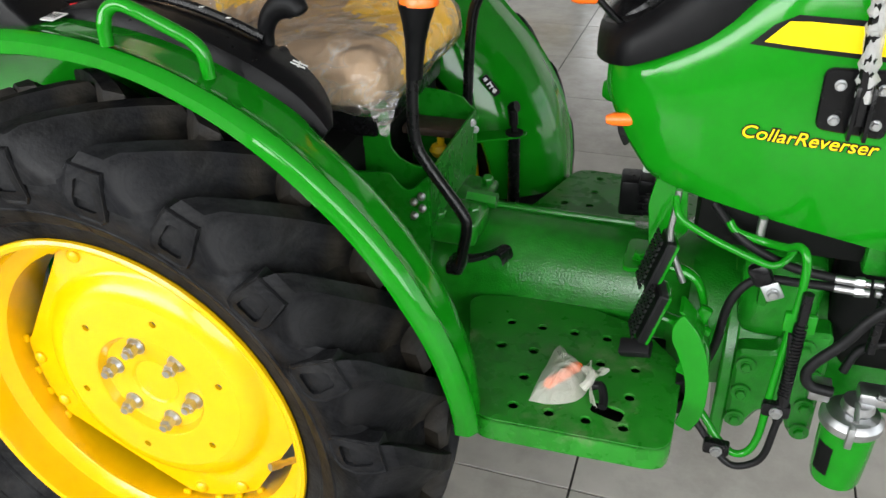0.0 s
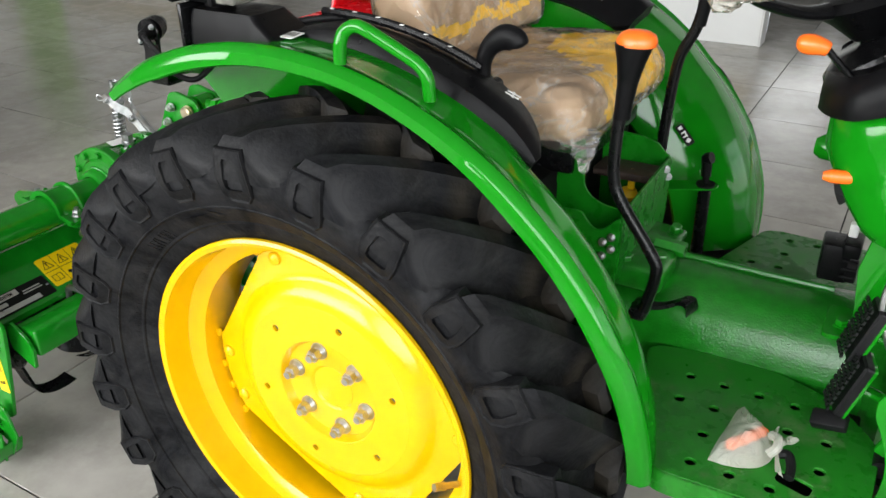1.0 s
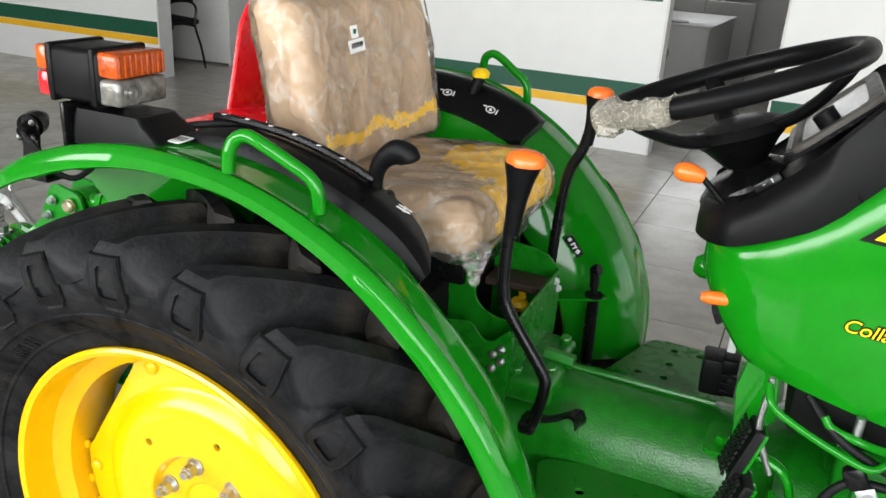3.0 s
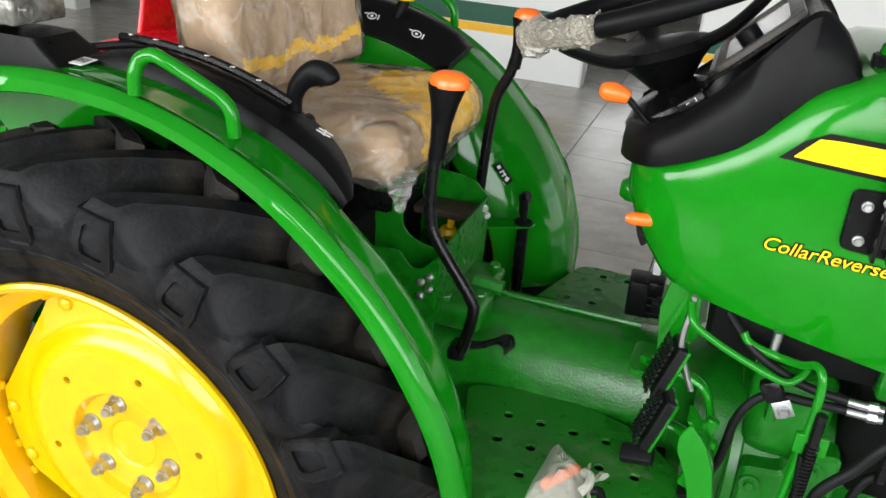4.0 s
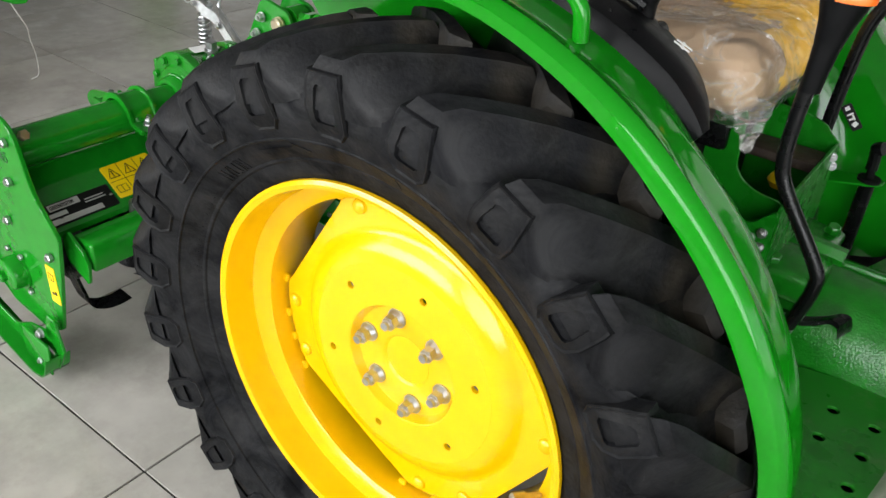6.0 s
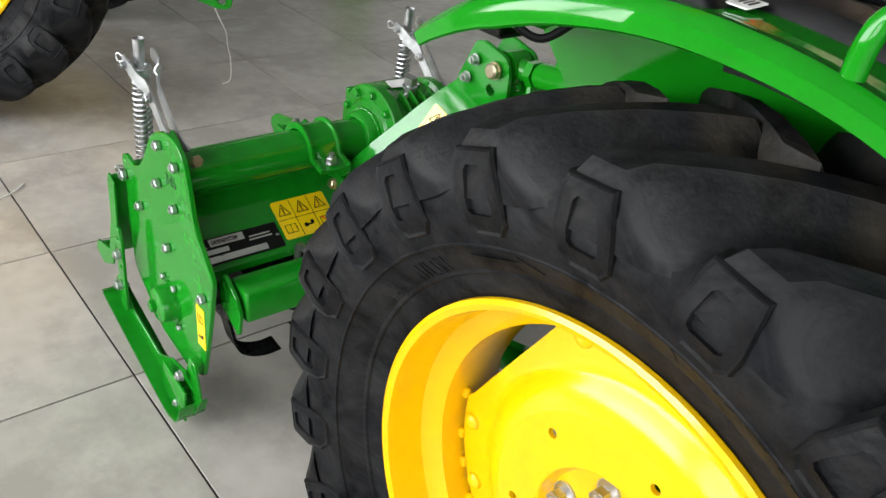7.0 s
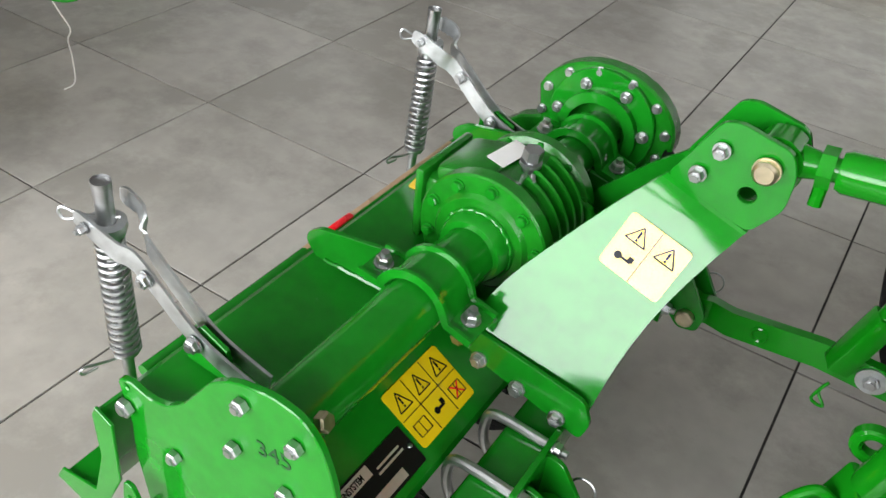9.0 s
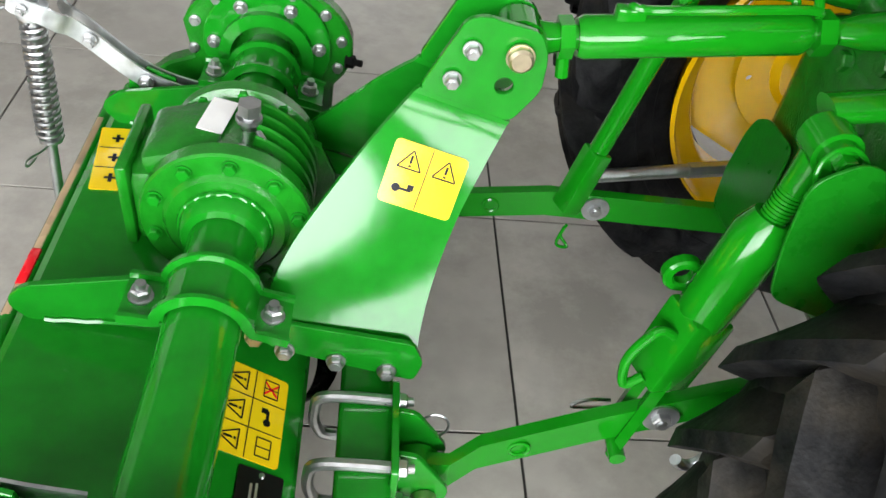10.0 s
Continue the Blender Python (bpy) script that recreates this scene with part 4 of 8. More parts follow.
sheet("deck_apron", [(-1.055, 0.470), (-1.035, 0.445), (-0.925, 0.376), (-0.921, 0.366)], YS + 0.006, YF - 0.01, label="sloping green sheet apron")
sheet("deck_rear", [(-1.268, 0.43), (-1.262, 0.470), (-1.250, 0.478), (-1.085, 0.462), (-1.055, 0.476)], YS + 0.006, YF - 0.01, label="green sheet deck behind the tube")
part("rear_bar", cyl(bmesh.new(), (-1.278, YS + 0.04, 0.452), (-1.278, YF - 0.02, 0.452), 0.011), GREEN_IMPL, tiller)
sheet("reflector_strip", [(-1.295, 0.440), (-1.283, 0.462)], -0.30, -0.21, 0.003, RED, "red reflector strip")
edge = part("edge_strip", box(bmesh.new(), (-1.279, -0.11, 0.455), (0.012, 0.42, 0.016), bevel=0.003), KRAFT, tiller, "bare pale strip along the deck edge")
part("red_tape", box(bmesh.new(), (-1.279, -0.235, 0.4555), (0.0135, 0.065, 0.0175), bevel=0.003), RED, edge, "piece of red tape")
# trailing board hinged to the rear of the deck, with its end cheeks
sheet("trailing_board", [(-1.440, 0.175), (-1.420, 0.200), (-1.345, 0.215), (-1.300, 0.33), (-1.290, 0.435)], YS - 0.025, YF + 0.02, label="green trailing board")
cheek = [(-1.290, 0.440), (-1.262, 0.425), (-1.275, 0.30), (-1.335, 0.185), (-1.395, 0.155), (-1.445, 0.172), (-1.425, 0.205), (-1.345, 0.222), (-1.305, 0.330), (-1.300, 0.42)]
part("board_cheek", plate(cheek, 0.005, (), 0.001, mat_y(YS - 0.028)), GREEN_IMPL, tiller)

# pipe clamps on the main tube
def clamp(yc):
    """A pressed saddle over the tube, flanged at both rims, with flat ears bolted down."""
    prof = [(-1.118, 0.551), (-1.098, 0.549), (-1.083, 0.547)] + [(TX + 0.0455 * math.cos(radians(a)), TZ - 0.004 + 0.0455 * math.sin(radians(a))) for a in range(168, 11, -12)] + [(-0.978, 0.535), (-0.962, 0.530), (-0.938, 0.523)]
    ps = [V(x, 0, z) for x, z in prof]
    nrm = []
    for k in range(len(ps)):
        d = (ps[min(k + 1, len(ps) - 1)] - ps[max(k - 1, 0)]).normalized()
        nrm.append(V(-d.z, 0, d.x))
    rings = []
    for k, (p, q) in enumerate(zip(ps, nrm)):
        lift = 0.009 if 2 < k < len(ps) - 3 else 0.0075
        rings.append([p + q * h + V(0, yc + y, 0) for y, h in ((-0.035, 0.0), (-0.035, lift + 0.004), (-0.029, lift + 0.004), (-0.027, 0.006), (0.027, 0.006), (0.029, lift + 0.004), (0.035, lift + 0.004), (0.035, 0.0))])
    bm = bmesh.new()
    ring_loft(bm, rings)
    ob = part("pipe_clamp", bm, GREEN_IMPL, tiller, "green pressed pipe clamp")
    for x, z in ((-0.957, 0.535), (-1.099, 0.556)):
        part("clamp_nut", bolt(bmesh.new(), (x, yc, z), (0.1, 0, 1), 0.0115, 0.012, 0.008), STEEL, ob, "zinc plated nut on its stud")
    return ob


clamp(-0.363)
clamp(0.105)

# brackets from the clamps back to the deck edge
for yc in (-0.302, 0.10):
    out = [(-0.935, 0.525), (-0.945, 0.505), (-0.99, 0.478), (-1.03, 0.470), (-1.24, 0.472), (-1.262, 0.498), (-1.258, 0.515), (-1.236, 0.531), (-1.115, 0.552), (-1.085, 0.556)]
    part("clamp_bracket", plate(rounded(out, 0.008), 0.009, (), 0.001, mat_y(yc - 0.028)), GREEN_IMPL, tiller, "green welded clamp bracket")
    seam = [V(-1.08 - 0.012 * k, yc - 0.034, 0.4795 + 0.001 * math.sin(k * 2.1)) for k in range(13)]
    part("weld_bead", tube(bmesh.new(), seam, 0.004, 6), GREEN_IMPL, tiller)
    part("bolt", bolt(bmesh.new(), (-1.105, yc - 0.033, 0.532), (0, -1, 0.2), 0.0105, 0.008, 0.003), STEEL, tiller)

# gearbox
G0, G1 = -0.222, -0.050
bm = bmesh.new()
lathe(bm, [(0.0, G0 - 0.006), (0.072, G0 - 0.006), (0.078, G0), (0.104, G0), (0.107, G0 + 0.003), (0.107, G0 + 0.024), (0.098, G0 + 0.030), (0.090, G0 + 0.05), (0.084, G1 - 0.04), (0.090, G1 - 0.025), (0.100, G1 - 0.02), (0.100, G1), (0.07, G1 + 0.004), (0, G1 + 0.004)], c=(TX, 0, TZ), n=56)
box(bm, (TX - 0.075, -0.135, TZ - 0.01), (0.10, 0.12, 0.12), bevel=0.02)
box(bm, (TX - 0.055, -0.135, TZ + 0.066), (0.10, 0.115, 0.035), Matrix.Rotation(radians(-14), 3, "Y"), 0.012)
gearbox = part("gearbox", bm, GREEN_CAST, tiller, "ribbed green cast gearbox")
part("side_cover", box(bmesh.new(), (TX - 0.128, -0.125, TZ - 0.006), (0.016, 0.145, 0.125), bevel=0.006), GREEN_CAST, gearbox)
for k in range(4):
    rib = lathe(bmesh.new(), [(0.078, -0.004), (0.101, -0.003), (0.103, 0.0), (0.101, 0.003), (0.078, 0.004)], c=(TX, G0 + 0.056 + 0.024 * k, TZ), n=18, arc=(radians(-25), radians(72)), closed_profile=True)
    part("rib", rib, GREEN_CAST, gearbox, "cast cooling rib")
box_y = plate([(-0.99, 0.60), (-0.925, 0.568), (-0.905, 0.52), (-0.91, 0.44), (-0.97, 0.46)], 0.012, (), 0.002, mat_y(-0.075))
part("web", box_y, GREEN_CAST, gearbox)
for k in range(10):
    a = radians(12 + 36 * k)
    part("bolt", bolt(bmesh.new(), (TX + 0.0905 * math.cos(a), G0 - 0.001, TZ + 0.0905 * math.sin(a)), (0, -1, 0), 0.0085, 0.007, 0), GREEN_IMPL, gearbox)
for k in range(6):
    a = radians(20 + 34 * k)
    part("bolt", bolt(bmesh.new(), (TX + 0.092 * math.cos(a), G1 - 0.018, TZ + 0.092 * math.sin(a)), (0, -1, 0), 0.007, 0.006, 0), GREEN_IMPL, gearbox)
plug = bmesh.new()
cyl(plug, (-1.012, -0.134, 0.622), (-1.010, -0.134, 0.654), 0.010, n=14)
cyl(plug, (-1.010, -0.134, 0.650), (-1.009, -0.134, 0.666), 0.0150, n=6)
cyl(plug, (-1.011, -0.134, 0.640), (-1.0105, -0.134, 0.646), 0.0165, n=20)
part("filler_plug", plug, STEEL, gearbox, "steel oil filler plug")
plug = bmesh.new()
cyl(plug, (-0.994, -0.158, 0.612), (-0.993, -0.158, 0.632), 0.005, n=10)
box(plug, (-0.993, -0.158, 0.634), (0.007, 0.022, 0.006), Matrix.Rotation(0.5, 3, "Z"), 0.002)
part("breather_tap", plug, STEEL, gearbox, "small bent steel breather")


# a sheet in space spanned by two edges, for the mast and the stickers on it
def bar_text(bm, o, u, v, rows):
    """Plain bars, as (x, y, w, h) along u and v from o."""
    n = u.cross(v).normalized() * 0.0012
    for x, y, w, h in rows:
        p = [o + u * a + v * b + n for a, b in ((x, y), (x + w, y), (x + w, y + h), (x, y + h))]
        q = [a - n * 0.6 for a in p]
        ring_loft(bm, [q, p])
    return bm


def sticker(name, o, a, b, mat, label, parent, r=0.006, thick=0.0012):
    """A flat label with rounded corners: corner o, sides o->a and o->b."""
    o, a, b = Vector(o), Vector(a), Vector(b)
    m = axes_at(o, a - o, b - o)
    w, h = (a - o).length, (b - o).length
    return part(name, plate(rounded([(0, 0), (w, 0), (w, h), (0, h)], r), thick, (), 0.0, m), mat, parent, label), m, w, h


def bars(parent, m, rects, mat, name="print", lift=0.0011):
    for x, y, w, h, turn in rects:
        part(name, box(bmesh.new(), m @ V(x, y, lift), (w, h, 0.0006), m.to_3x3() @ Matrix.Rotation(turn, 3, "Z")), mat, parent)


def warning_cell(parent, m, x, y, w, h, kind):
    """One pictogram of a warning sticker: a black triangle frame with a mark, or a small drawing."""
    bm = bmesh.new()
    if kind == "tri":
        t = [V(x - w * 0.38, y - h * 0.33, 0.0012), V(x + w * 0.38, y - h * 0.33, 0.0012), V(x, y + h * 0.36, 0.0012)]
        for i in range(3):
            a, b = t[i], t[(i + 1) % 3]
            d = b - a
            box(bm, m @ ((a + b) / 2), (d.length, w * 0.05, 0.0006), m.to_3x3() @ Matrix.Rotation(math.atan2(d.y, d.x), 3, "Z"))
        box(bm, m @ V(x, y + h * 0.02, 0.0012), (w * 0.08, h * 0.30, 0.0006), m.to_3x3())
        box(bm, m @ V(x, y - h * 0.22, 0.0012), (w * 0.09, h * 0.08, 0.0006), m.to_3x3())
    elif kind == "key":
        cyl(bm, m @ V(x - w * 0.2, y, 0.001), m @ V(x - w * 0.2, y, 0.0016), w * 0.14, n=14)
        box(bm, m @ V(x + w * 0.08, y, 0.0012), (w * 0.42, h * 0.1, 0.0006), m.to_3x3())
        box(bm, m @ V(x + w * 0.25, y + h * 0.12, 0.0012), (w * 0.2, h * 0.22, 0.0006), m.to_3x3())
    else:
        for dx, dy, ww, hh in ((0, 0.25, 0.7, 0.03), (0, -0.25, 0.7, 0.03), (-0.35, 0, 0.04, 0.5), (0.35, 0, 0.04, 0.5), (0, 0, 0.03, 0.5)):
            box(bm, m @ V(x + w * dx, y + h * dy, 0.0012), (w * ww, h * hh, 0.0006), m.to_3x3())
    return part("pictogram", bm, BLACK_LABEL, parent)


def six_sticker(o, a, b, name="warning_sticker"):
    ob, m, w, h = sticker(name, o, a, b, DECAL_YELLOW, "yellow sticker with six black warning pictograms", tiller)
    cw, ch = w / 3, h / 2
    for i, row in enumerate((("pic", "key", "pic"), ("tri", "tri", "tri"))):
        for j, k in enumerate(row):
            warning_cell(ob, m, cw * (j + 0.5), ch * (i + 0.5), cw * 0.84, ch * 0.84, k)
    bars(ob, m, [(cw, h / 2, 0.0011, h * 0.96, 0), (2 * cw, h / 2, 0.0011, h * 0.96, 0), (w / 2, ch, w * 0.97, 0.0011, 0)], BLACK_LABEL, "divider")
    bars(ob, m, [(cw * 2.5, ch * 0.5, 0.026, 0.0024, 0.8), (cw * 2.5, ch * 0.5, 0.026, 0.0024, -0.8)], RED, "cross")


# stickers on the apron: its slope runs from (-1.035, 0.445) to (-0.925, 0.376)
SL = V(-1.035 + 0.925, 0, 0.445 - 0.376).normalized()  # up the slope
NS = V(0.531, 0, 0.847)


def on_apron(y, d):
    return V(-0.925, y, 0.376) + SL * d + NS * 0.0012


six_sticker(on_apron(-0.470, 0.022), on_apron(-0.345, 0.022), on_apron(-0.470, 0.112))
ob, m, w, h = sticker("type_plate", on_apron(-0.658, 0.012), on_apron(-0.478, 0.012), on_apron(-0.658, 0.070), BLACK_LABEL, "black type plate with silver lettering", tiller, 0.003)
bars(ob, m, [(0.078, 0.011, 0.132, 0.013, 0), (0.040, 0.028, 0.055, 0.010, 0)], SILVER, "blank_field")
bars(ob, m, [(0.070, 0.047, 0.072, 0.016, 0)], SILVER, "name_field")
bars(ob, m, [(0.138, 0.040, 0.045, 0.003, 0), (0.138, 0.033, 0.050, 0.003, 0), (0.018, 0.039, 0.018, 0.002, 0)], SILVER, "print")
for x, y in ((0.006, 0.029), (0.174, 0.029)):
    part("rivet", lathe(bmesh.new(), [(0, 0.002), (0.003, 0.0015), (0.0042, 0)], c=m @ V(x, y, 0.0006), n=12, axis="Z"), STEEL, ob)


def lettering(text, size, m, mat, parent, name="lettering", thick=0.0006, bold=0.0):
    """Built-in font, turned into a mesh that stands on the sheet m."""
    cu = bpy.data.curves.new("lettering", "FONT")
    cu.body, cu.size, cu.extrude, cu.offset = text, size, thick, bold
    tmp = new("lettering_curve", cu)
    me = bpy.data.meshes.new_from_object(tmp.evaluated_get(bpy.context.evaluated_depsgraph_get()))
    bpy.data.objects.remove(tmp)
    me.transform(m)
    me.materials.append(mat)
    ob = new(name, me)
    ob.parent = parent
    return ob


lettering("GREENSYSTEM", 0.0125, m @ Matrix.Translation((0.037, 0.0425, 0.0018)) @ Matrix.Diagonal((0.68, 1, 1, 1)), BLACK_LABEL, ob, bold=0.0002)
lettering("345", 0.034, Matrix.Translation((-1.032, YS - 0.0056, 0.528)) @ XZ @ pose(0, 0, 0, 0, 0, 8) @ Matrix.Diagonal((1, 1, 1, 1)), PENCIL, near, "handwritten_number", 0.0002)
ob, m, w, h = sticker("small_warning_sticker", (-0.926, YS - 0.0058, 0.222), (-0.892, YS - 0.0058, 0.222), (-0.926, YS - 0.0058, 0.318), DECAL_YELLOW, "small yellow warning sticker", tiller, 0.003)
warning_cell(ob, m, w / 2, h * 0.72, w * 0.8, h * 0.36, "pic")
warning_cell(ob, m, w / 2, h * 0.26, w * 0.8, h * 0.36, "key")

# mast: two leaning bent plates
MAST_L = smooth_path([(-0.975, 0, 0.478), (-0.968, 0, 0.520), (-0.945, 0, 0.565), (-0.905, 0, 0.620), (-0.855, 0, 0.685), (-0.808, 0, 0.738)], 5)
MAST_R = smooth_path([(-0.785, 0, 0.425), (-0.782, 0, 0.465), (-0.770, 0, 0.530), (-0.748, 0, 0.600), (-0.720, 0, 0.660), (-0.697, 0, 0.700)], 5)


def mast(y_low, y_top, s):
    """s is -1 for the plate on the near side. Lower flange is upright, the web leans in, the head is upright again."""
    low_l = [(-0.990, 0.500), (-0.985, 0.47), (-0.96, 0.445), (-0.785, 0.395), (-0.775, 0.43), (-0.790, 0.465)]
    bm = plate(rounded(low_l, 0.010), 0.008, (), 0.001, mat_y(y_low))
    # web as a skin of stations from the flange to the head
    left, right = MAST_L, MAST_R
    n = len(left)
    rings = []
    for k in range(n):
        t = k / (n - 1)
        y = y_low + (y_top - y_low) * min(1, max(0, (t - 0.06) / 0.90))
        rings.append([V(left[k].x, y + s * -0.0, left[k].z), V(right[k].x, y, right[k].z), V(right[k].x, y - s * 0.008, right[k].z), V(left[k].x, y - s * 0.008, left[k].z)])
    ring_loft(bm, rings)
    head = [(-0.810, 0.736), (-0.697, 0.700), (-0.668, 0.745), (-0.668, 0.790), (-0.680, 0.818), (-0.745, 0.832), (-0.765, 0.826)]
    hb = plate(rounded(head, 0.012), 0.009, [circle2(-0.712, 0.748, 0.011)], 0.001, mat_y(y_top - s * 0.004))
    me = bpy.data.meshes.new("head")
    hb.to_mesh(me)
    hb.free()
    bm.from_mesh(me)
    return part("mast_plate", bm, GREEN_IMPL, tiller, "bent green mast plate leaning in to the top link", crisp=30)


mast(-0.332, -0.183, -1)
mast(2 * YH + 0.332, 2 * YH + 0.183, 1)
for x, z in ((-0.773, 0.755), (-0.755, 0.794)):
    part("bolt", bolt(bmesh.new(), (x, -0.188, z), (0, -1, 0), 0.0092, 0.010, 0.004), STEEL, tiller, "zinc plated nut")
part("top_pin", lathe(bmesh.new(), [(0, -0.014), (0.011, -0.014), (0.0145, -0.011), (0.0145, -0.003), (0.0165, -0.003), (0.0165, 0), (0.012, 0.0), (0.012, 0.1), (0, 0.1)], c=(-0.701, -0.188, 0.790), n=28), BRASS, tiller, "yellow passivated top link pin")
for x, z in ((-0.983, 0.469), (-0.948, 0.446), (-0.885, 0.430), (-0.821, 0.415)):
    part("bolt", bolt(bmesh.new(), (x, -0.337, z), (0, -1, 0.1), 0.0105, 0.009, 0.002), STEEL if x > -0.98 else BRASS, tiller, "zinc plated bolt head")
for x, z in ((-0.885, 0.430), (-0.821, 0.415)):
    part("bolt", bolt(bmesh.new(), (x, 2 * YH + 0.324, z), (0, -1, 0.1), 0.0105, 0.009, 0.002), STEEL, tiller, "zinc plated bolt head")
# stickers on the leaning web


def web_y(x, z):
    """Depth of the near mast web at (x, z)."""
    best = min((k / 400 for k in range(401)), key=lambda t: abs((lambda a, b: (b.x - a.x) * (z - a.z) - (b.z - a.z) * (x - a.x))(V(*web_edge(MAST_L, t)), V(*web_edge(MAST_R, t)))))
    return -0.332 + 0.149 * min(1, max(0, (best - 0.06) / 0.90))


def web_edge(line, t):
    q = t * (len(line) - 1)
    k = min(int(q), len(line) - 2)
    return Vector(line[k]).lerp(Vector(line[k + 1]), q - k)


dec = [V(x, web_y(x, z) - 0.0018, z + 0.0006) for x, z in ((-0.849, 0.617), (-0.761, 0.594), (-0.834, 0.686))]
ob, m, w, h = sticker("mast_warning_sticker", *dec, DECAL_GLOSS, "glossy yellow sticker with black warning pictograms", tiller, 0.007)
for x, y, k in ((0.27, 0.73, "tri"), (0.75, 0.73, "tri"), (0.27, 0.27, "key"), (0.75, 0.27, "pic")):
    if k != "pic":
        warning_cell(ob, m, w * x, h * y, w * 0.42, h * 0.42, k)
bars(ob, m, [(w * 0.51, h / 2, 0.0012, h * 0.98, 0)], BLACK_LABEL, "divider")
# white tag and yellow sticker by the gearbox
tg = axes_at((-1.055, -0.150, 0.6365), (0.15, 1, 0), (-1, 0.1, 0.12))
part("tag", plate(rounded([(-0.008, -0.016), (0.062, -0.016), (0.062, 0.016), (-0.008, 0.016)], 0.002), 0.001, (), 0, tg), WHITE_LABEL, gearbox, "white paper tag")
ob, m, w, h = sticker("drive_sticker", (-1.192, -0.090, 0.4745), (-1.210, 0.052, 0.4765), (-1.242, -0.083, 0.4790), DECAL_YELLOW, "yellow sticker with black drawings", tiller, 0.004)
for k in range(3):
    bars(ob, m, [(w * (0.18 + 0.32 * k), h * 0.5, 0.018, 0.005, 0), (w * (0.18 + 0.32 * k), h * 0.5, 0.004, 0.016, 0)], BLACK_LABEL, "pictogram")
bars(ob, m, [(w * 0.34, h * 0.5, 0.001, h * 0.9, 0), (w * 0.66, h * 0.5, 0.001, h * 0.9, 0)], BLACK_LABEL, "divider")

# lower hitch beam with its end bracket and U-bolts
BXC, BZC = -0.844, 0.356
bm = box(bmesh.new(), (BXC, (YS + 0.035 + YF) / 2, BZC), (0.068, YF - YS - 0.05, 0.068), bevel=0.007, seg=3)
part("hitch_beam", bm, GREEN_IMPL, tiller, "square green hitch beam")
part("beam_bracket", plate(rounded([(-0.895, 0.385), (-0.870, 0.405), (-0.822, 0.375), (-0.808, 0.345), (-0.818, 0.295), (-0.850, 0.31), (-0.89, 0.33)], 0.008), 0.008, (), 0.001, mat_y(YS + 0.032)), GREEN_IMPL, tiller)
ob, m, w, h = sticker("beam_sticker", (-0.8155, -0.30, 0.352), (-0.8155, -0.14, 0.352), (-0.8155, -0.30, 0.378), SILVER, "silver strip with faded print", tiller, 0.002)


def hitch_clevis(yc):
    for y in (yc - 0.048, yc + 0.048):
        pts = [V(-0.800, y, 0.325), V(-0.885, y, 0.318), V(-0.905, y, 0.335), V(-0.908, y, 0.375), V(-0.892, y, 0.400), V(-0.800, y, 0.396)]
        part("u_bolt", tube(bmesh.new(), smooth_path(pts, 6), 0.0075, 10), STEEL, tiller, "zinc plated U-bolt")
        for z in (0.396, 0.325):
            part("bolt", bolt(bmesh.new(), (-0.804, y, z), (1, 0, 0), 0.011, 0.010, 0.008), STEEL, tiller)
    part("clevis_plate", plate(rounded([(yc - 0.068, 0.300), (yc + 0.068, 0.300), (yc + 0.068, 0.416), (yc - 0.068, 0.416)], 0.008), 0.009, (), 0.001, Matrix.Translation((-0.808, 0, 0)) @ Matrix(((0, 0, 1, 0), (1, 0, 0, 0), (0, 1, 0, 0), (0, 0, 0, 1)))), GREEN_IMPL, tiller)
    for y in (yc - 0.032, yc + 0.030):
        part("clevis_cheek", plate(rounded([(-0.806, 0.405), (-0.780, 0.400), (-0.735, 0.330), (-0.742, 0.292), (-0.775, 0.285), (-0.806, 0.315)], 0.010), 0.008, [circle2(-0.768, 0.312, 0.009)], 0.001, mat_y(y)), GREEN_IMPL, tiller)
    part("hitch_pin", lathe(bmesh.new(), [(0, -0.052), (0.013, -0.052), (0.016, -0.049), (0.016, -0.038), (0.010, -0.038), (0.010, 0.055), (0, 0.055)], c=(-0.766, yc, 0.318), n=24), BRASS, tiller, "yellow passivated hitch pin")
    ring = [V(-0.752 + 0.018 * math.cos(a), yc + 0.05 + 0.004 * math.sin(a), 0.345 + 0.018 * math.sin(a)) for a in [2 * math.pi * k / 20 for k in range(20)]]
    part("linch_pin", tube(bmesh.new(), ring, 0.0018, 6, closed=True), STEEL, tiller)


hitch_clevis(-0.418)
hitch_clevis(2 * YH + 0.418)

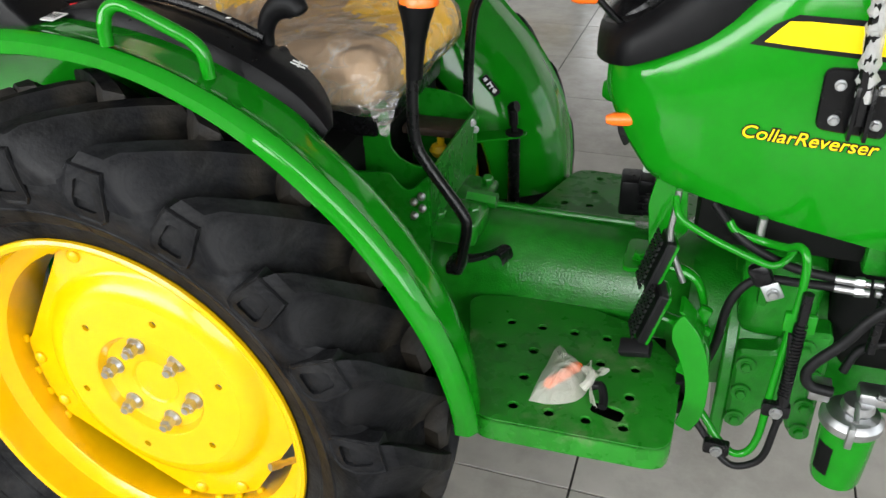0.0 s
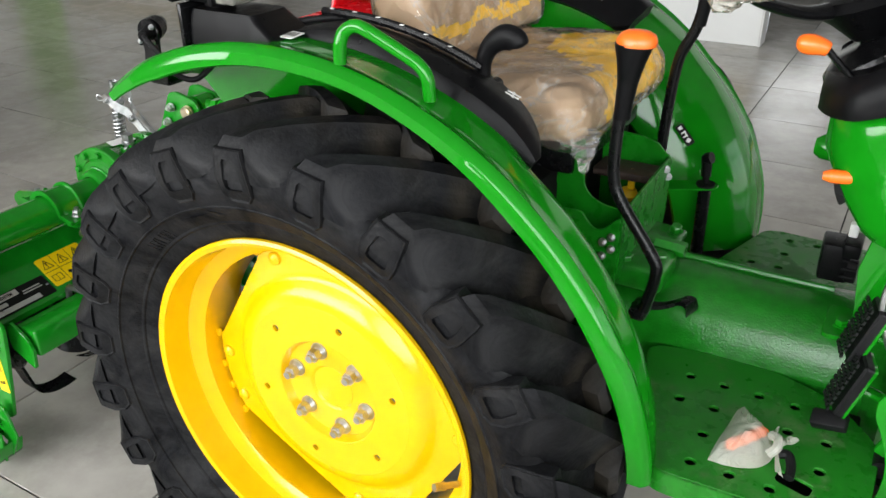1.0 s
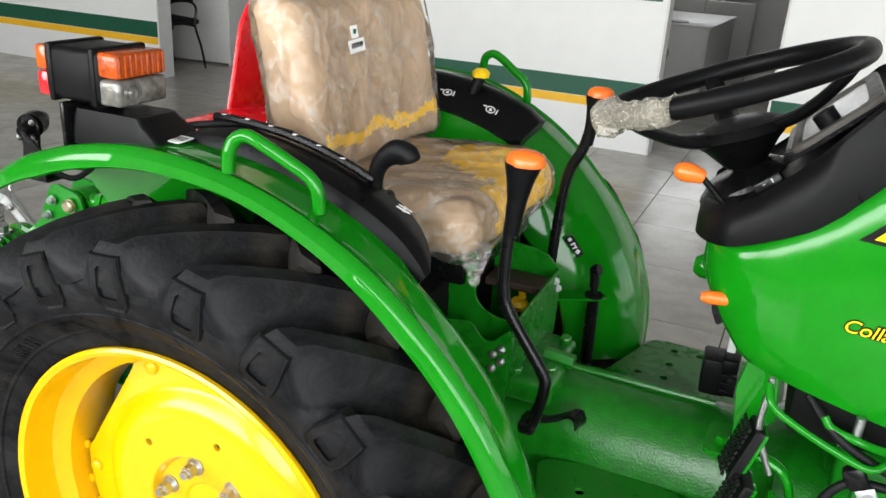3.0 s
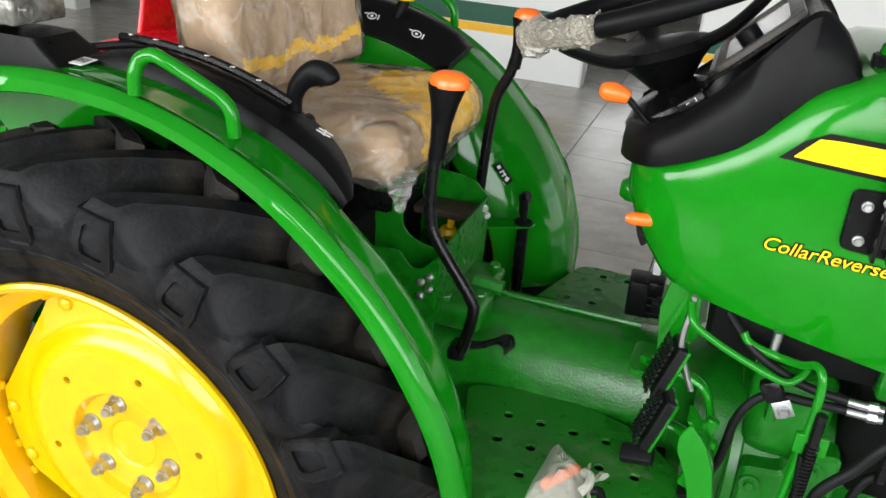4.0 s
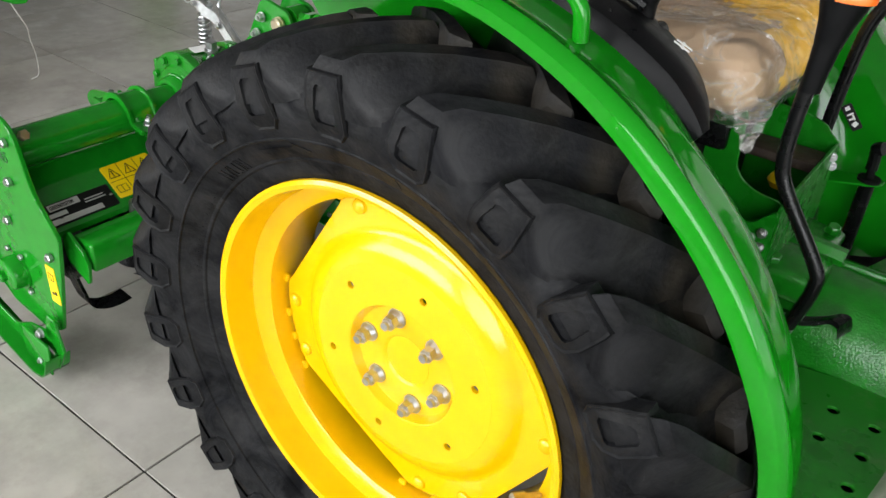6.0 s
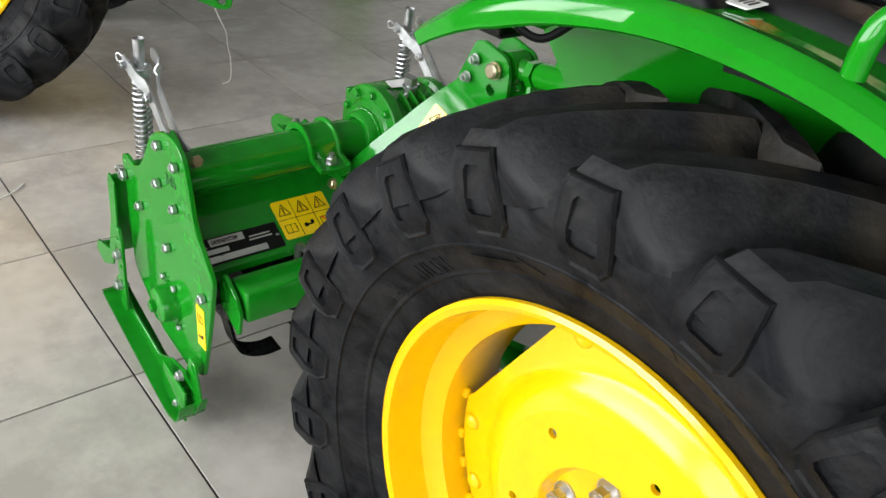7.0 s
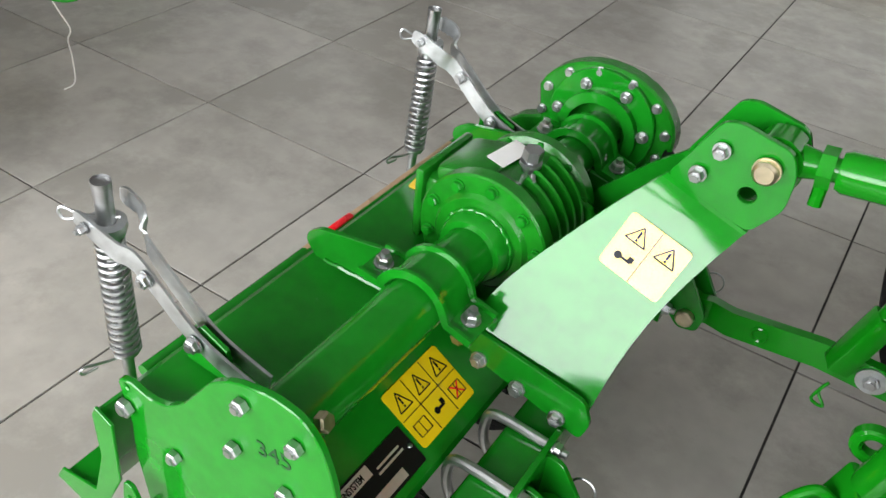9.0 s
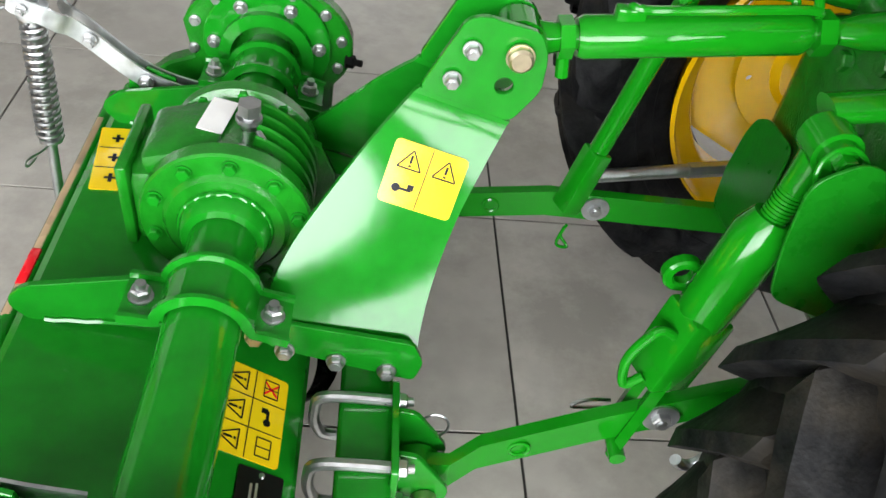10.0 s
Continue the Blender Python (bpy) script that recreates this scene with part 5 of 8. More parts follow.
# spring rods that hold the trailing board
def spring_rod(y):
    top = V(-1.347, y, 0.700)
    low = V(-1.385, y, 0.215)
    d = (low - top).normalized()
    bm = bmesh.new()
    u, w2 = across(d)
    cyl(bm, top + d * 0.003, top + d * 0.10, 0.0115, n=20)
    cyl(bm, top, top + d * 0.02, 0.0122, 0.0118, n=20, caps=False)
    rod = part("spring_rod", bm, STEEL, tiller, "zinc plated spring rod")
    part("rod_lower", cyl(bmesh.new(), top + d * 0.09, low, 0.0085, n=14), STEEL, rod)
    helix = []
    p0, p1, turns = 0.085, 0.295, 17
    for k in range(turns * 14 + 1):
        t = k / (turns * 14)
        a = 2 * math.pi * turns * t
        helix.append(top + d * (p0 + (p1 - p0) * t) + (u * math.cos(a) + w2 * math.sin(a)) * (0.0165 + 0.002 * t))
    part("spring", tube(bmesh.new(), helix, 0.0033, 6), STEEL, rod, "bright coil spring")
    cm = bmesh.new()
    for dd, r in ((0.062, 0.024), (0.072, 0.021)):
        cyl(cm, top + d * dd, top + d * (dd + 0.009), r, n=28)
    part("collar", cm, GALV, rod)
    cm = bmesh.new()
    cyl(cm, top + d * 0.293, top + d * 0.300, 0.018, n=24)
    part("washer", cm, STEEL, rod)
    clip = [V(-0.012, 0, 0), V(0.02, 0, 0.002), V(-0.02, 0, 0.0), V(-0.04, 0.004, 0.002), V(-0.058, 0.012, 0.002), V(-0.064, 0.004, 0), V(-0.058, -0.006, -0.002), V(-0.04, -0.004, 0)]
    c0 = top + d * 0.306
    part("clip", tube(bmesh.new(), smooth_path([c0 + V(p.x * 0.3 - 0.0, p.x, p.z) + V(0, p.y * 0.0, p.y * 0.4) for p in clip], 4), 0.0022, 6), STEEL, rod, "bent wire clip")
    c1 = top + d * 0.055
    part("clip", tube(bmesh.new(), smooth_path([c1 + V(p.x * 0.7, p.x * 0.5, p.y) for p in clip], 4), 0.0022, 6), STEEL, rod)
    # twin galvanised straps from the collar to the deck
    for s2 in (-1, 1):
        pts = [V(-1.372, y + s2 * 0.027, 0.652), V(-1.340, y + s2 * 0.027, 0.642), V(-1.312, y + s2 * 0.022, 0.625), V(-1.285, y + s2 * 0.012, 0.607), V(-1.200, y + s2 * 0.011, 0.535), V(-1.105, y + s2 * 0.011, 0.505)]
        if s2 > 0:
            pts = [p + V(0.02, 0, 0.014) if k < 2 else p for k, p in enumerate(pts)]
        ps = smooth_path(pts, 5)
        rings = []
        for k, p in enumerate(ps):
            dd = (ps[min(k + 1, len(ps) - 1)] - ps[max(k - 1, 0)]).normalized()
            sd = V(-dd.y, dd.x, 0).normalized()
            up = sd.cross(dd).normalized()
            hw = 0.014 if k > 1 else (0.009 if k == 0 else 0.0125)
            rings.append([p + up * hw + sd * 0.002, p - up * hw + sd * 0.002, p - up * hw - sd * 0.002, p + up * hw - sd * 0.002])
        st = bmesh.new()
        ring_loft(st, rings)
        part("strap", st, GALV, rod, "galvanised steel strap")
    for x, z, s2, r in ((-1.352, 0.645, 0.031, 0.0065), (-1.272, 0.598, 0.016, 0.0095), (-1.200, 0.534, 0.016, 0.0105)):
        part("bolt", bolt(bmesh.new(), (x, y - s2, z), (0, -1, 0), r, 0.008, 0.003), STEEL, rod)
    part("lug", plate([(-1.15, 0.475), (-1.235, 0.478), (-1.23, 0.53), (-1.20, 0.552), (-1.16, 0.535)], 0.007, (), 0.001, mat_y(y + 0.0)), GREEN_IMPL, tiller)
    part("foot_lug", plate([(-1.41, 0.20), (-1.36, 0.205), (-1.365, 0.245), (-1.40, 0.24)], 0.012, (), 0.001, mat_y(y)), GREEN_IMPL, tiller)
    part("bolt", bolt(bmesh.new(), (-1.385, y - 0.01, 0.222), (-0.3, -1, 0), 0.011, 0.010, 0.004), STEEL, tiller)


spring_rod(-0.592)
spring_rod(0.112)

# depth skid on the near side
def skid(y, s):
    sheetp = [(-1.318, 0.128), (-1.300, 0.112), (-1.02, 0.030), (-0.955, 0.024), (-0.925, 0.040), (-0.905, 0.085)]
    bm = bmesh.new()
    ps = smooth_path([(a, 0, b) for a, b in sheetp], 4)
    rings = [[V(p.x, y - 0.030, p.z), V(p.x, y + 0.030, p.z), V(p.x, y + 0.030, p.z + 0.006), V(p.x, y - 0.030, p.z + 0.006)] for p in ps]
    ring_loft(bm, rings)
    ob = part("skid", bm, GREEN_IMPL, tiller, "scuffed green depth skid")
    side = [(-1.345, 0.128), (-1.315, 0.168), (-1.285, 0.160), (-1.235, 0.118), (-1.09, 0.088), (-1.02, 0.125), (-0.945, 0.140), (-0.925, 0.195), (-0.898, 0.190), (-0.880, 0.110), (-0.925, 0.036), (-1.02, 0.034), (-1.30, 0.115)]
    part("skid_web", plate(rounded(side, 0.006), 0.006, [[(-0.975, 0.060), (-0.945, 0.055), (-0.925, 0.085), (-0.955, 0.098)]], 0.001, mat_y(y + 0.008)), GREEN_IMPL, ob)
    part("skid_toe", box(bmesh.new(), (-0.968, y - 0.012, 0.083), (0.105, 0.006, 0.085), Matrix.Rotation(0.12, 3, "Y"), 0.002), GREEN_IMPL, ob)
    strap = [(-1.265, 0.115), (-1.235, 0.115), (-1.222, 0.30), (-1.232, 0.335), (-1.248, 0.335), (-1.256, 0.30)]
    part("strap", plate(rounded(strap, 0.008), 0.007, [circle2(-1.240, 0.235, 0.006), circle2(-1.239, 0.305, 0.006)], 0.001, mat_y(y - 0.004)), GREEN_IMPL, ob)
    for x, z, r in ((-1.241, 0.268, 0.0105), (-1.258, 0.178, 0.0105), (-0.935, 0.148, 0.010), (-0.960, 0.058, 0.009)):
        part("bolt", bolt(bmesh.new(), (x, y - 0.008, z), (0, -1, 0), r, 0.009, 0.003), STEEL, ob)


skid(YS - 0.034, -1)
skid(YF + 0.034, 1)

# rotor with its blades
rotor = part("rotor", cyl(bmesh.new(), (HX, YS + 0.01, HZ), (HX, YF - 0.01, HZ), 0.036, n=24), BLACK_PAINT, tiller, "black rotor shaft")
for k in range(5):
    y = YS + 0.10 + 0.165 * k
    part("flange", cyl(bmesh.new(), (HX, y - 0.004, HZ), (HX, y + 0.004, HZ), 0.072, n=28), BLACK_PAINT, rotor)
    for j in range(4):
        a = radians(20 + 90 * j + 23 * k)
        sgn = 1 if (j + k) % 2 else -1
        R = Matrix.Rotation(-a, 3, "Y")
        line = [V(0.05, 0, 0), V(0.085, 0, 0.008), V(0.112, 0, 0.025), V(0.122, sgn * 0.016, 0.045), V(0.122, sgn * 0.04, 0.062), V(0.118, sgn * 0.06, 0.070)]
        rings = []
        for i, p in enumerate(smooth_path([q * 1.13 for q in line], 4)):
            wd = 0.021
            rings.append([V(HX, y, HZ) + R @ (p + V(dx, dy, dz)) for dx, dy, dz in ((wd * 0.5, 0.0035, wd), (wd * 0.5, -0.0035, wd), (-wd * 0.5, -0.0035, -wd), (-wd * 0.5, 0.0035, -wd))])
        bm = bmesh.new()
        ring_loft(bm, rings)
        part("blade", bm, BLACK_PAINT, rotor, "curved black tilling blade")

# ---- details of the tractor ----
def arc_pt(a, r, d, side=-1):
    t = radians(a)
    return V(r * math.cos(t), YC + side * d, AX + r * math.sin(t))


def console(side, a0, a1):
    """Black moulded console along the inner top of a fender."""
    rings = []
    n = 30
    for k in range(n + 1):
        a = a0 + (a1 - a0) * k / n
        r = float(np.interp(a, [4, 30, 50, 70, 90, 105, 131], [0.560, 0.570, 0.573, 0.580, 0.592, 0.603, 0.63]))
        taper = min(1.0, 0.10 + min(k, n - k) / 5) ** 0.6
        h = 0.020 * taper
        nose = min(1.0, (n - k) / 11)
        wide = min(1.0, 0.45 + k / 7) * max(0.10, math.sqrt(1 - (1 - nose) ** 2))  # rounds in to the outer edge at the front
        o, i = 0.408, 0.408 - 0.112 * wide
        rings.append([arc_pt(a, r - 0.06, o, side), arc_pt(a, r - 0.002, o, side), arc_pt(a, r + h * 0.7, o - 0.010 * wide, side), arc_pt(a, r + h, o - 0.012 - 0.023 * wide, side), arc_pt(a, r + h * 0.9, o - 0.012 - 0.044 * wide, side), arc_pt(a, r + h * 0.45, i + 0.012 * wide, side), arc_pt(a, r - 0.02, i, side), arc_pt(a, r - 0.04 - 0.06 * wide, i + 0.004 * wide, side)])
    bm = bmesh.new()
    ring_loft(bm, rings)
    return part("console", bm, PLASTIC, tractor, "black moulded fender console")


con = console(-1, 97, 54)


def far_panel(a0, a1):
    """Black control panel that slopes down to the driver on the far fender."""
    rings = []
    n = 26
    for k in range(n + 1):
        a = a0 + (a1 - a0) * k / n
        r = float(np.interp(a, [4, 30, 50, 70, 90, 105, 131], [0.560, 0.570, 0.573, 0.580, 0.592, 0.603, 0.63]))
        t = min(1.0, 0.35 + min(k, n - k) / 3)
        rings.append([arc_pt(a, rr, d, 1) for rr, d in ((r - 0.03, 0.395), (r + 0.008 * t, 0.392), (r + 0.014 * t, 0.380), (r + 0.016 * t, 0.352), (r + 0.012 * t, 0.338), (r - 0.005 - 0.030 * t, 0.276), (r - 0.010 - 0.032 * t, 0.270), (r - 0.05, 0.285))])
    bm = bmesh.new()
    ring_loft(bm, rings)
    return part("console", bm, PLASTIC, tractor, "black moulded control panel on the fender")


con2 = far_panel(108, 65)
# lever track with its white marks on the near console
track = [arc_pt(a, float(np.interp(a, [50, 70, 90, 110], [0.5965, 0.602, 0.614, 0.628])), 0.330) for a in range(96, 66, -3)]
part("lever_track", tube(bmesh.new(), track, 0.007, 8), BLACK_PAINT, tractor)
for a in (94, 90, 86, 82, 78, 74):
    p = arc_pt(a, float(np.interp(a, [50, 70, 90, 110], [0.5965, 0.602, 0.614, 0.628])), 0.336)
    part("mark", box(bmesh.new(), p + V(0, 0, 0.007), (0.007, 0.004, 0.0008)), WHITE_LABEL, tractor)
bars(tractor, axes_at((0.276, -0.475, 1.050), (0.8, 0, -0.55), (0, 1, 0)), [(0, 0, 0.022, 0.003, 0.5), (0, 0.008, 0.022, 0.003, 0.5), (0, 0.004, 0.003, 0.016, 0.3)], WHITE_LABEL, "symbol")
# hitch control knob: flat black paddle on its stem
kb = bmesh.new()
spine = smooth_path([(0.214, 0, 1.050), (0.213, 0, 1.068), (0.214, 0, 1.086), (0.222, 0, 1.104), (0.236, 0, 1.117), (0.252, 0, 1.122), (0.266, 0, 1.117), (0.271, 0, 1.109)], 4)
wid = np.interp(np.linspace(0, 1, len(spine)), [0, 0.2, 0.45, 0.65, 0.85, 0.95, 1], [0.010, 0.011, 0.0145, 0.0185, 0.018, 0.013, 0.004])
rings = []
for q, (p, w2) in enumerate(zip(spine, wid)):
    d = (spine[min(q + 1, len(spine) - 1)] - spine[max(q - 1, 0)]).normalized()
    nn = V(-d.z, 0, d.x)
    rings.append([V(p.x, -0.440, p.z) + nn * w2 * math.cos(t) + V(0, 1, 0) * min(0.0125, w2) * math.sin(t) for t in [2 * math.pi * k / 14 for k in range(14)]])
ring_loft(kb, rings)
knob = part("hitch_knob", kb, PLASTIC, tractor, "black plastic hitch control knob", crisp=60)
part("knob_base", box(bmesh.new(), (0.205, -0.437, 1.055), (0.035, 0.022, 0.024), Matrix.Rotation(0.5, 3, "Y"), 0.004), PLASTIC, knob)
part("stop_screw", cyl(bmesh.new(), (0.228, -0.462, 1.048), (0.228, -0.425, 1.048), 0.011, n=14), BLACK_PAINT, knob)
# yellow tipped lever on the far console
bm = tube(bmesh.new(), smooth_path([(0.080, 0.195, 1.030), (0.092, 0.207, 1.085), (0.103, 0.220, 1.124)], 5), [0.010] * 6 + [0.013] * 5, 12)
lv = part("pto_lever", bm, PLASTIC, tractor, "black lever with a yellow tip")
part("tip", lathe(bmesh.new(), [(0, 0.016), (0.012, 0.014), (0.020, 0.006), (0.018, -0.004), (0, -0.006)], c=(0.105, 0.222, 1.130), n=20, axis="Z"), YELLOW_PLASTIC, lv, "yellow plastic tip")
for a in (85.5, 75):
    t = radians(a)
    r = float(np.interp(a, [70, 90, 105], [0.580, 0.592, 0.603]))
    mm = axes_at(arc_pt(a, r - 0.0125, 0.304, 1), (math.sin(t), 0, -math.cos(t)), (0.6 * math.cos(t), 0.79, 0.6 * math.sin(t)))
    ringp = [mm @ V(0.010 * math.cos(u), 0.008 * math.sin(u), 0.001) for u in [2 * math.pi * q / 18 for q in range(18)]]
    part("symbol", tube(bmesh.new(), ringp, 0.0012, 5, closed=True), WHITE_LABEL, con2)
    bars(con2, mm, [(0, 0, 0.006, 0.006, 0.4), (0.015, 0, 0.003, 0.013, 0.1), (-0.015, 0.004, 0.007, 0.003, 0.2)], WHITE_LABEL, "symbol", 0.001)

# work lamps on their pedestals
def lamp(side):
    y0 = YC + side * 0.414
    def Y(d):
        return YC + side * d
    ped = bmesh.new()
    rings = []
    for z, x0, x1, d0, d1 in ((1.090, -0.228, -0.045, 0.365, 0.462), (1.112, -0.226, -0.060, 0.368, 0.462), (1.132, -0.224, -0.085, 0.374, 0.460), (1.143, -0.220, -0.095, 0.380, 0.458)):
        rings.append([V(*p, z) for p in rounded([(x0, Y(d0)), (x1, Y(d0)), (x1, Y(d1)), (x0, Y(d1))], 0.012)])
    ring_loft(ped, rings)
    t = new("lamp")
    t.parent = tractor
    tagged(t, label="black rear lamp with amber, clear and red lenses")
    part("pedestal", ped, PLASTIC, t, "black plastic lamp pedestal")
    c = V(-0.210, y0, 1.192)
    part("lamp_body", box(bmesh.new(), c, (0.112, 0.100, 0.078), bevel=0.010, seg=3), PLASTIC, t, "black plastic lamp housing")
    part("rim_band", box(bmesh.new(), c + V(0.040, 0, 0), (0.012, 0.106, 0.085), bevel=0.005), PLASTIC, t)
    part("rim_band", box(bmesh.new(), c + V(-0.042, 0, 0), (0.012, 0.106, 0.085), bevel=0.005), PLASTIC, t)
    fx = c.x + 0.066
    part("amber_lens", box(bmesh.new(), (fx, y0, 1.2115), (0.040, 0.097, 0.036), bevel=0.006, seg=3), AMBER, t, "ribbed amber lens")
    part("clear_lens", box(bmesh.new(), (fx, y0, 1.173), (0.040, 0.097, 0.038), bevel=0.006, seg=3), CLEARLENS, t, "ribbed clear lens with rings")
    for q in range(1, 7):
        ringp = [V(fx + 0.0205, y0 + side * 0.022 + 0.0027 * q * math.cos(u), 1.173 + 0.0027 * q * math.sin(u)) for u in [2 * math.pi * j / 24 for j in range(24)]]
        part("lens_ring", tube(bmesh.new(), ringp, 0.0009, 5, closed=True), CLEARLENS, t)
    for q in range(9):
        y = y0 - 0.043 + 0.0107 * q
        part("lens_rib", box(bmesh.new(), (fx + 0.0200, y, 1.2115), (0.003, 0.004, 0.030), bevel=0.001, seg=1), AMBER, t)
    part("amber_rear_lens", box(bmesh.new(), (c.x - 0.060, y0, 1.211), (0.026, 0.097, 0.036), bevel=0.005), AMBER, t)
    part("red_rear_lens", box(bmesh.new(), (c.x - 0.060, y0, 1.173), (0.026, 0.097, 0.036), bevel=0.005), REDLENS, t, "red lens")
    part("lens_stem", box(bmesh.new(), (c.x + 0.01, y0, 1.146), (0.03, 0.04, 0.012), bevel=0.003), PLASTIC, t)
    part("reflector_strip", box(bmesh.new(), (-0.233, y0 + side * 0.02, 1.115), (0.008, 0.07, 0.07), bevel=0.002), BLACK_PAINT, t)


lamp(-1)
lamp(1)
ob, m, w, h = sticker("barcode_label", (-0.075, -0.560, 1.1135), (-0.041, -0.560, 1.1125), (-0.075, -0.528, 1.1150), WHITE_LABEL, "white barcode label", tractor, 0.001)
bars(ob, m, [(w * (0.15 + 0.14 * k), h * 0.55, 0.0010 + 0.0005 * (k % 2), h * 0.5, 0) for k in range(6)], BLACK_LABEL, "barcode")
part("cable", tube(bmesh.new(), smooth_path([(-0.09, -0.49, 1.118), (-0.05, -0.46, 1.122), (-0.01, -0.42, 1.118), (0.02, -0.37, 1.100)], 6), 0.006, 8), BLACK_RUBBER, tractor)

# trailer socket on its bracket
sk = new("socket_bracket")
sk.parent = tractor
sk.matrix_basis = pose(0.046, -0.042, 0.008)
tagged(sk, label="black trailer socket on a bracket")
flag = [(-0.422 + 0.024 * math.cos(radians(a)), 1.072 + 0.023 * math.sin(radians(a))) for a in range(-20, 201, 20)] + [(-0.438, 1.042), (-0.444, 1.010), (-0.438, 0.985), (-0.394, 0.985), (-0.392, 1.010), (-0.402, 1.042)]
part("bracket", plate(rounded(flag, 0.004), 0.005, (), 0.001, mat_y(-0.490)), BLACK_PAINT, sk, "waisted black bracket plate")
part("bracket_foot", box(bmesh.new(), (-0.412, -0.474, 0.987), (0.040, 0.036, 0.006), bevel=0.002), BLACK_PAINT, sk)
bm = bmesh.new()
cyl(bm, (-0.424, -0.486, 1.074), (-0.436, -0.462, 1.076), 0.021, 0.0195, n=28)
cyl(bm, (-0.436, -0.462, 1.076), (-0.446, -0.443, 1.078), 0.0195, 0.012, n=28)
part("socket", bm, PLASTIC, sk, "domed black plastic socket")
part("socket_lid", box(bmesh.new(), (-0.450, -0.470, 1.062), (0.006, 0.030, 0.036), Matrix.Rotation(radians(25), 3, "Y"), 0.002), PLASTIC, sk)
part("gland", cyl(bmesh.new(), (-0.418, -0.492, 1.074), (-0.412, -0.512, 1.071), 0.0125, 0.0095, n=20), PLASTIC, sk)
for dx, dz in ((-0.020, -0.014), (0.018, -0.014), (0.020, 0.012)):
    part("screw", bolt(bmesh.new(), (-0.422 + 0.8 * dx, -0.4955, 1.072 + dz), (0, -1, 0), 0.0040, 0.0035), STEEL, sk)
part("cable", tube(bmesh.new(), smooth_path([(-0.413, -0.508, 1.072), (-0.398, -0.516, 1.066), (-0.382, -0.510, 1.045), (-0.370, -0.500, 1.015), (-0.340, -0.480, 1.000), (-0.31, -0.450, 1.030), (-0.27, -0.42, 1.06)], 7), 0.0050, 8), BLACK_RUBBER, sk)

# slow vehicle plate behind the seat, and its red carrier
tri = rounded([(-0.150, 1.045), (0.32, 1.045), (0.19, 1.275), (-0.055, 1.280), (-0.100, 1.225)], 0.015)
mx = Matrix(((0, 0, 1, -0.285), (1, 0, 0, 0), (0, 1, 0, 0), (0, 0, 0, 1)))
part("slow_vehicle_plate", plate(tri, 0.010, (), 0.003, mx @ Matrix.Rotation(0, 4, "X")), RED, tractor, "red plastic slow vehicle plate")
part("plate_top", box(bmesh.new(), (-0.288, 0.135, 1.283), (0.045, 0.27, 0.026), bevel=0.008), PLASTIC, tractor, "black plastic cap on the plate")
part("plate_carrier", box(bmesh.new(), (-0.20, -0.20, 1.055), (0.16, 0.24, 0.018), bevel=0.004), RED, tractor)
part("carrier_cover", box(bmesh.new(), (-0.16, -0.29, 1.066), (0.10, 0.07, 0.012), bevel=0.003), BLACK_PAINT, tractor)

# gear levers
def lever(pts, rad, knob_at, knob_dir, label, big=1.0):
    lv = part("gear_lever", tube(bmesh.new(), smooth_path(pts, 7), rad, 12), BLACK_PAINT, tractor, label)
    k, d = Vector(knob_at), Vector(knob_dir).normalized()
    bm = bmesh.new()
    u, w2 = V(1, 0, 0), V(0, 1, 0)
    rings = []
    for h, a, b in ((-0.105, 0.013, 0.013), (-0.08, 0.0135, 0.0135), (-0.05, 0.0155, 0.015), (-0.02, 0.021, 0.018), (0.0, 0.027, 0.021), (0.008, 0.029, 0.022)):
        rings.append([k + d * h * big + u * a * big * math.cos(t) + w2 * big * b * math.sin(t) for t in [2 * math.pi * q / 20 for q in range(20)]])
    ring_loft(bm, rings)
    part("grip", bm, PLASTIC, lv, "black plastic grip")
    bm = bmesh.new()
    rings = []
    for h, a, b in ((0.006, 0.0295, 0.0225), (0.014, 0.030, 0.0225), (0.022, 0.026, 0.019), (0.027, 0.017, 0.012), (0.0285, 0.004, 0.003)):
        rings.append([k + d * h * big + u * big * (a * math.cos(t) + 0.003) + w2 * big * b * math.sin(t) for t in [2 * math.pi * q / 20 for q in range(20)]])
    ring_loft(bm, rings)
    part("cap", bm, ORANGE, lv, "orange plastic cap")
    return lv


lever([(0.455, -0.325, 0.672), (0.462, -0.328, 0.70), (0.470, -0.330, 0.745), (0.462, -0.330, 0.775), (0.400, -0.330, 0.862), (0.386, -0.330, 0.900), (0.385, -0.330, 0.96), (0.390, -0.330, 1.04)], 0.0098, (0.398, -0.330, 1.098), (0.08, 0, 1), "bent black gear lever with an orange cap")
lever([(0.352, 0.05, 0.70), (0.356, 0.05, 0.84), (0.362, 0.05, 0.945), (0.370, 0.05, 1.000), (0.390, 0.05, 1.045), (0.398, 0.05, 1.078), (0.403, 0.05, 1.11)], 0.0105, (0.408, 0.05, 1.144), (0.12, 0, 1), "bent black gear lever with an orange cap", 0.84)
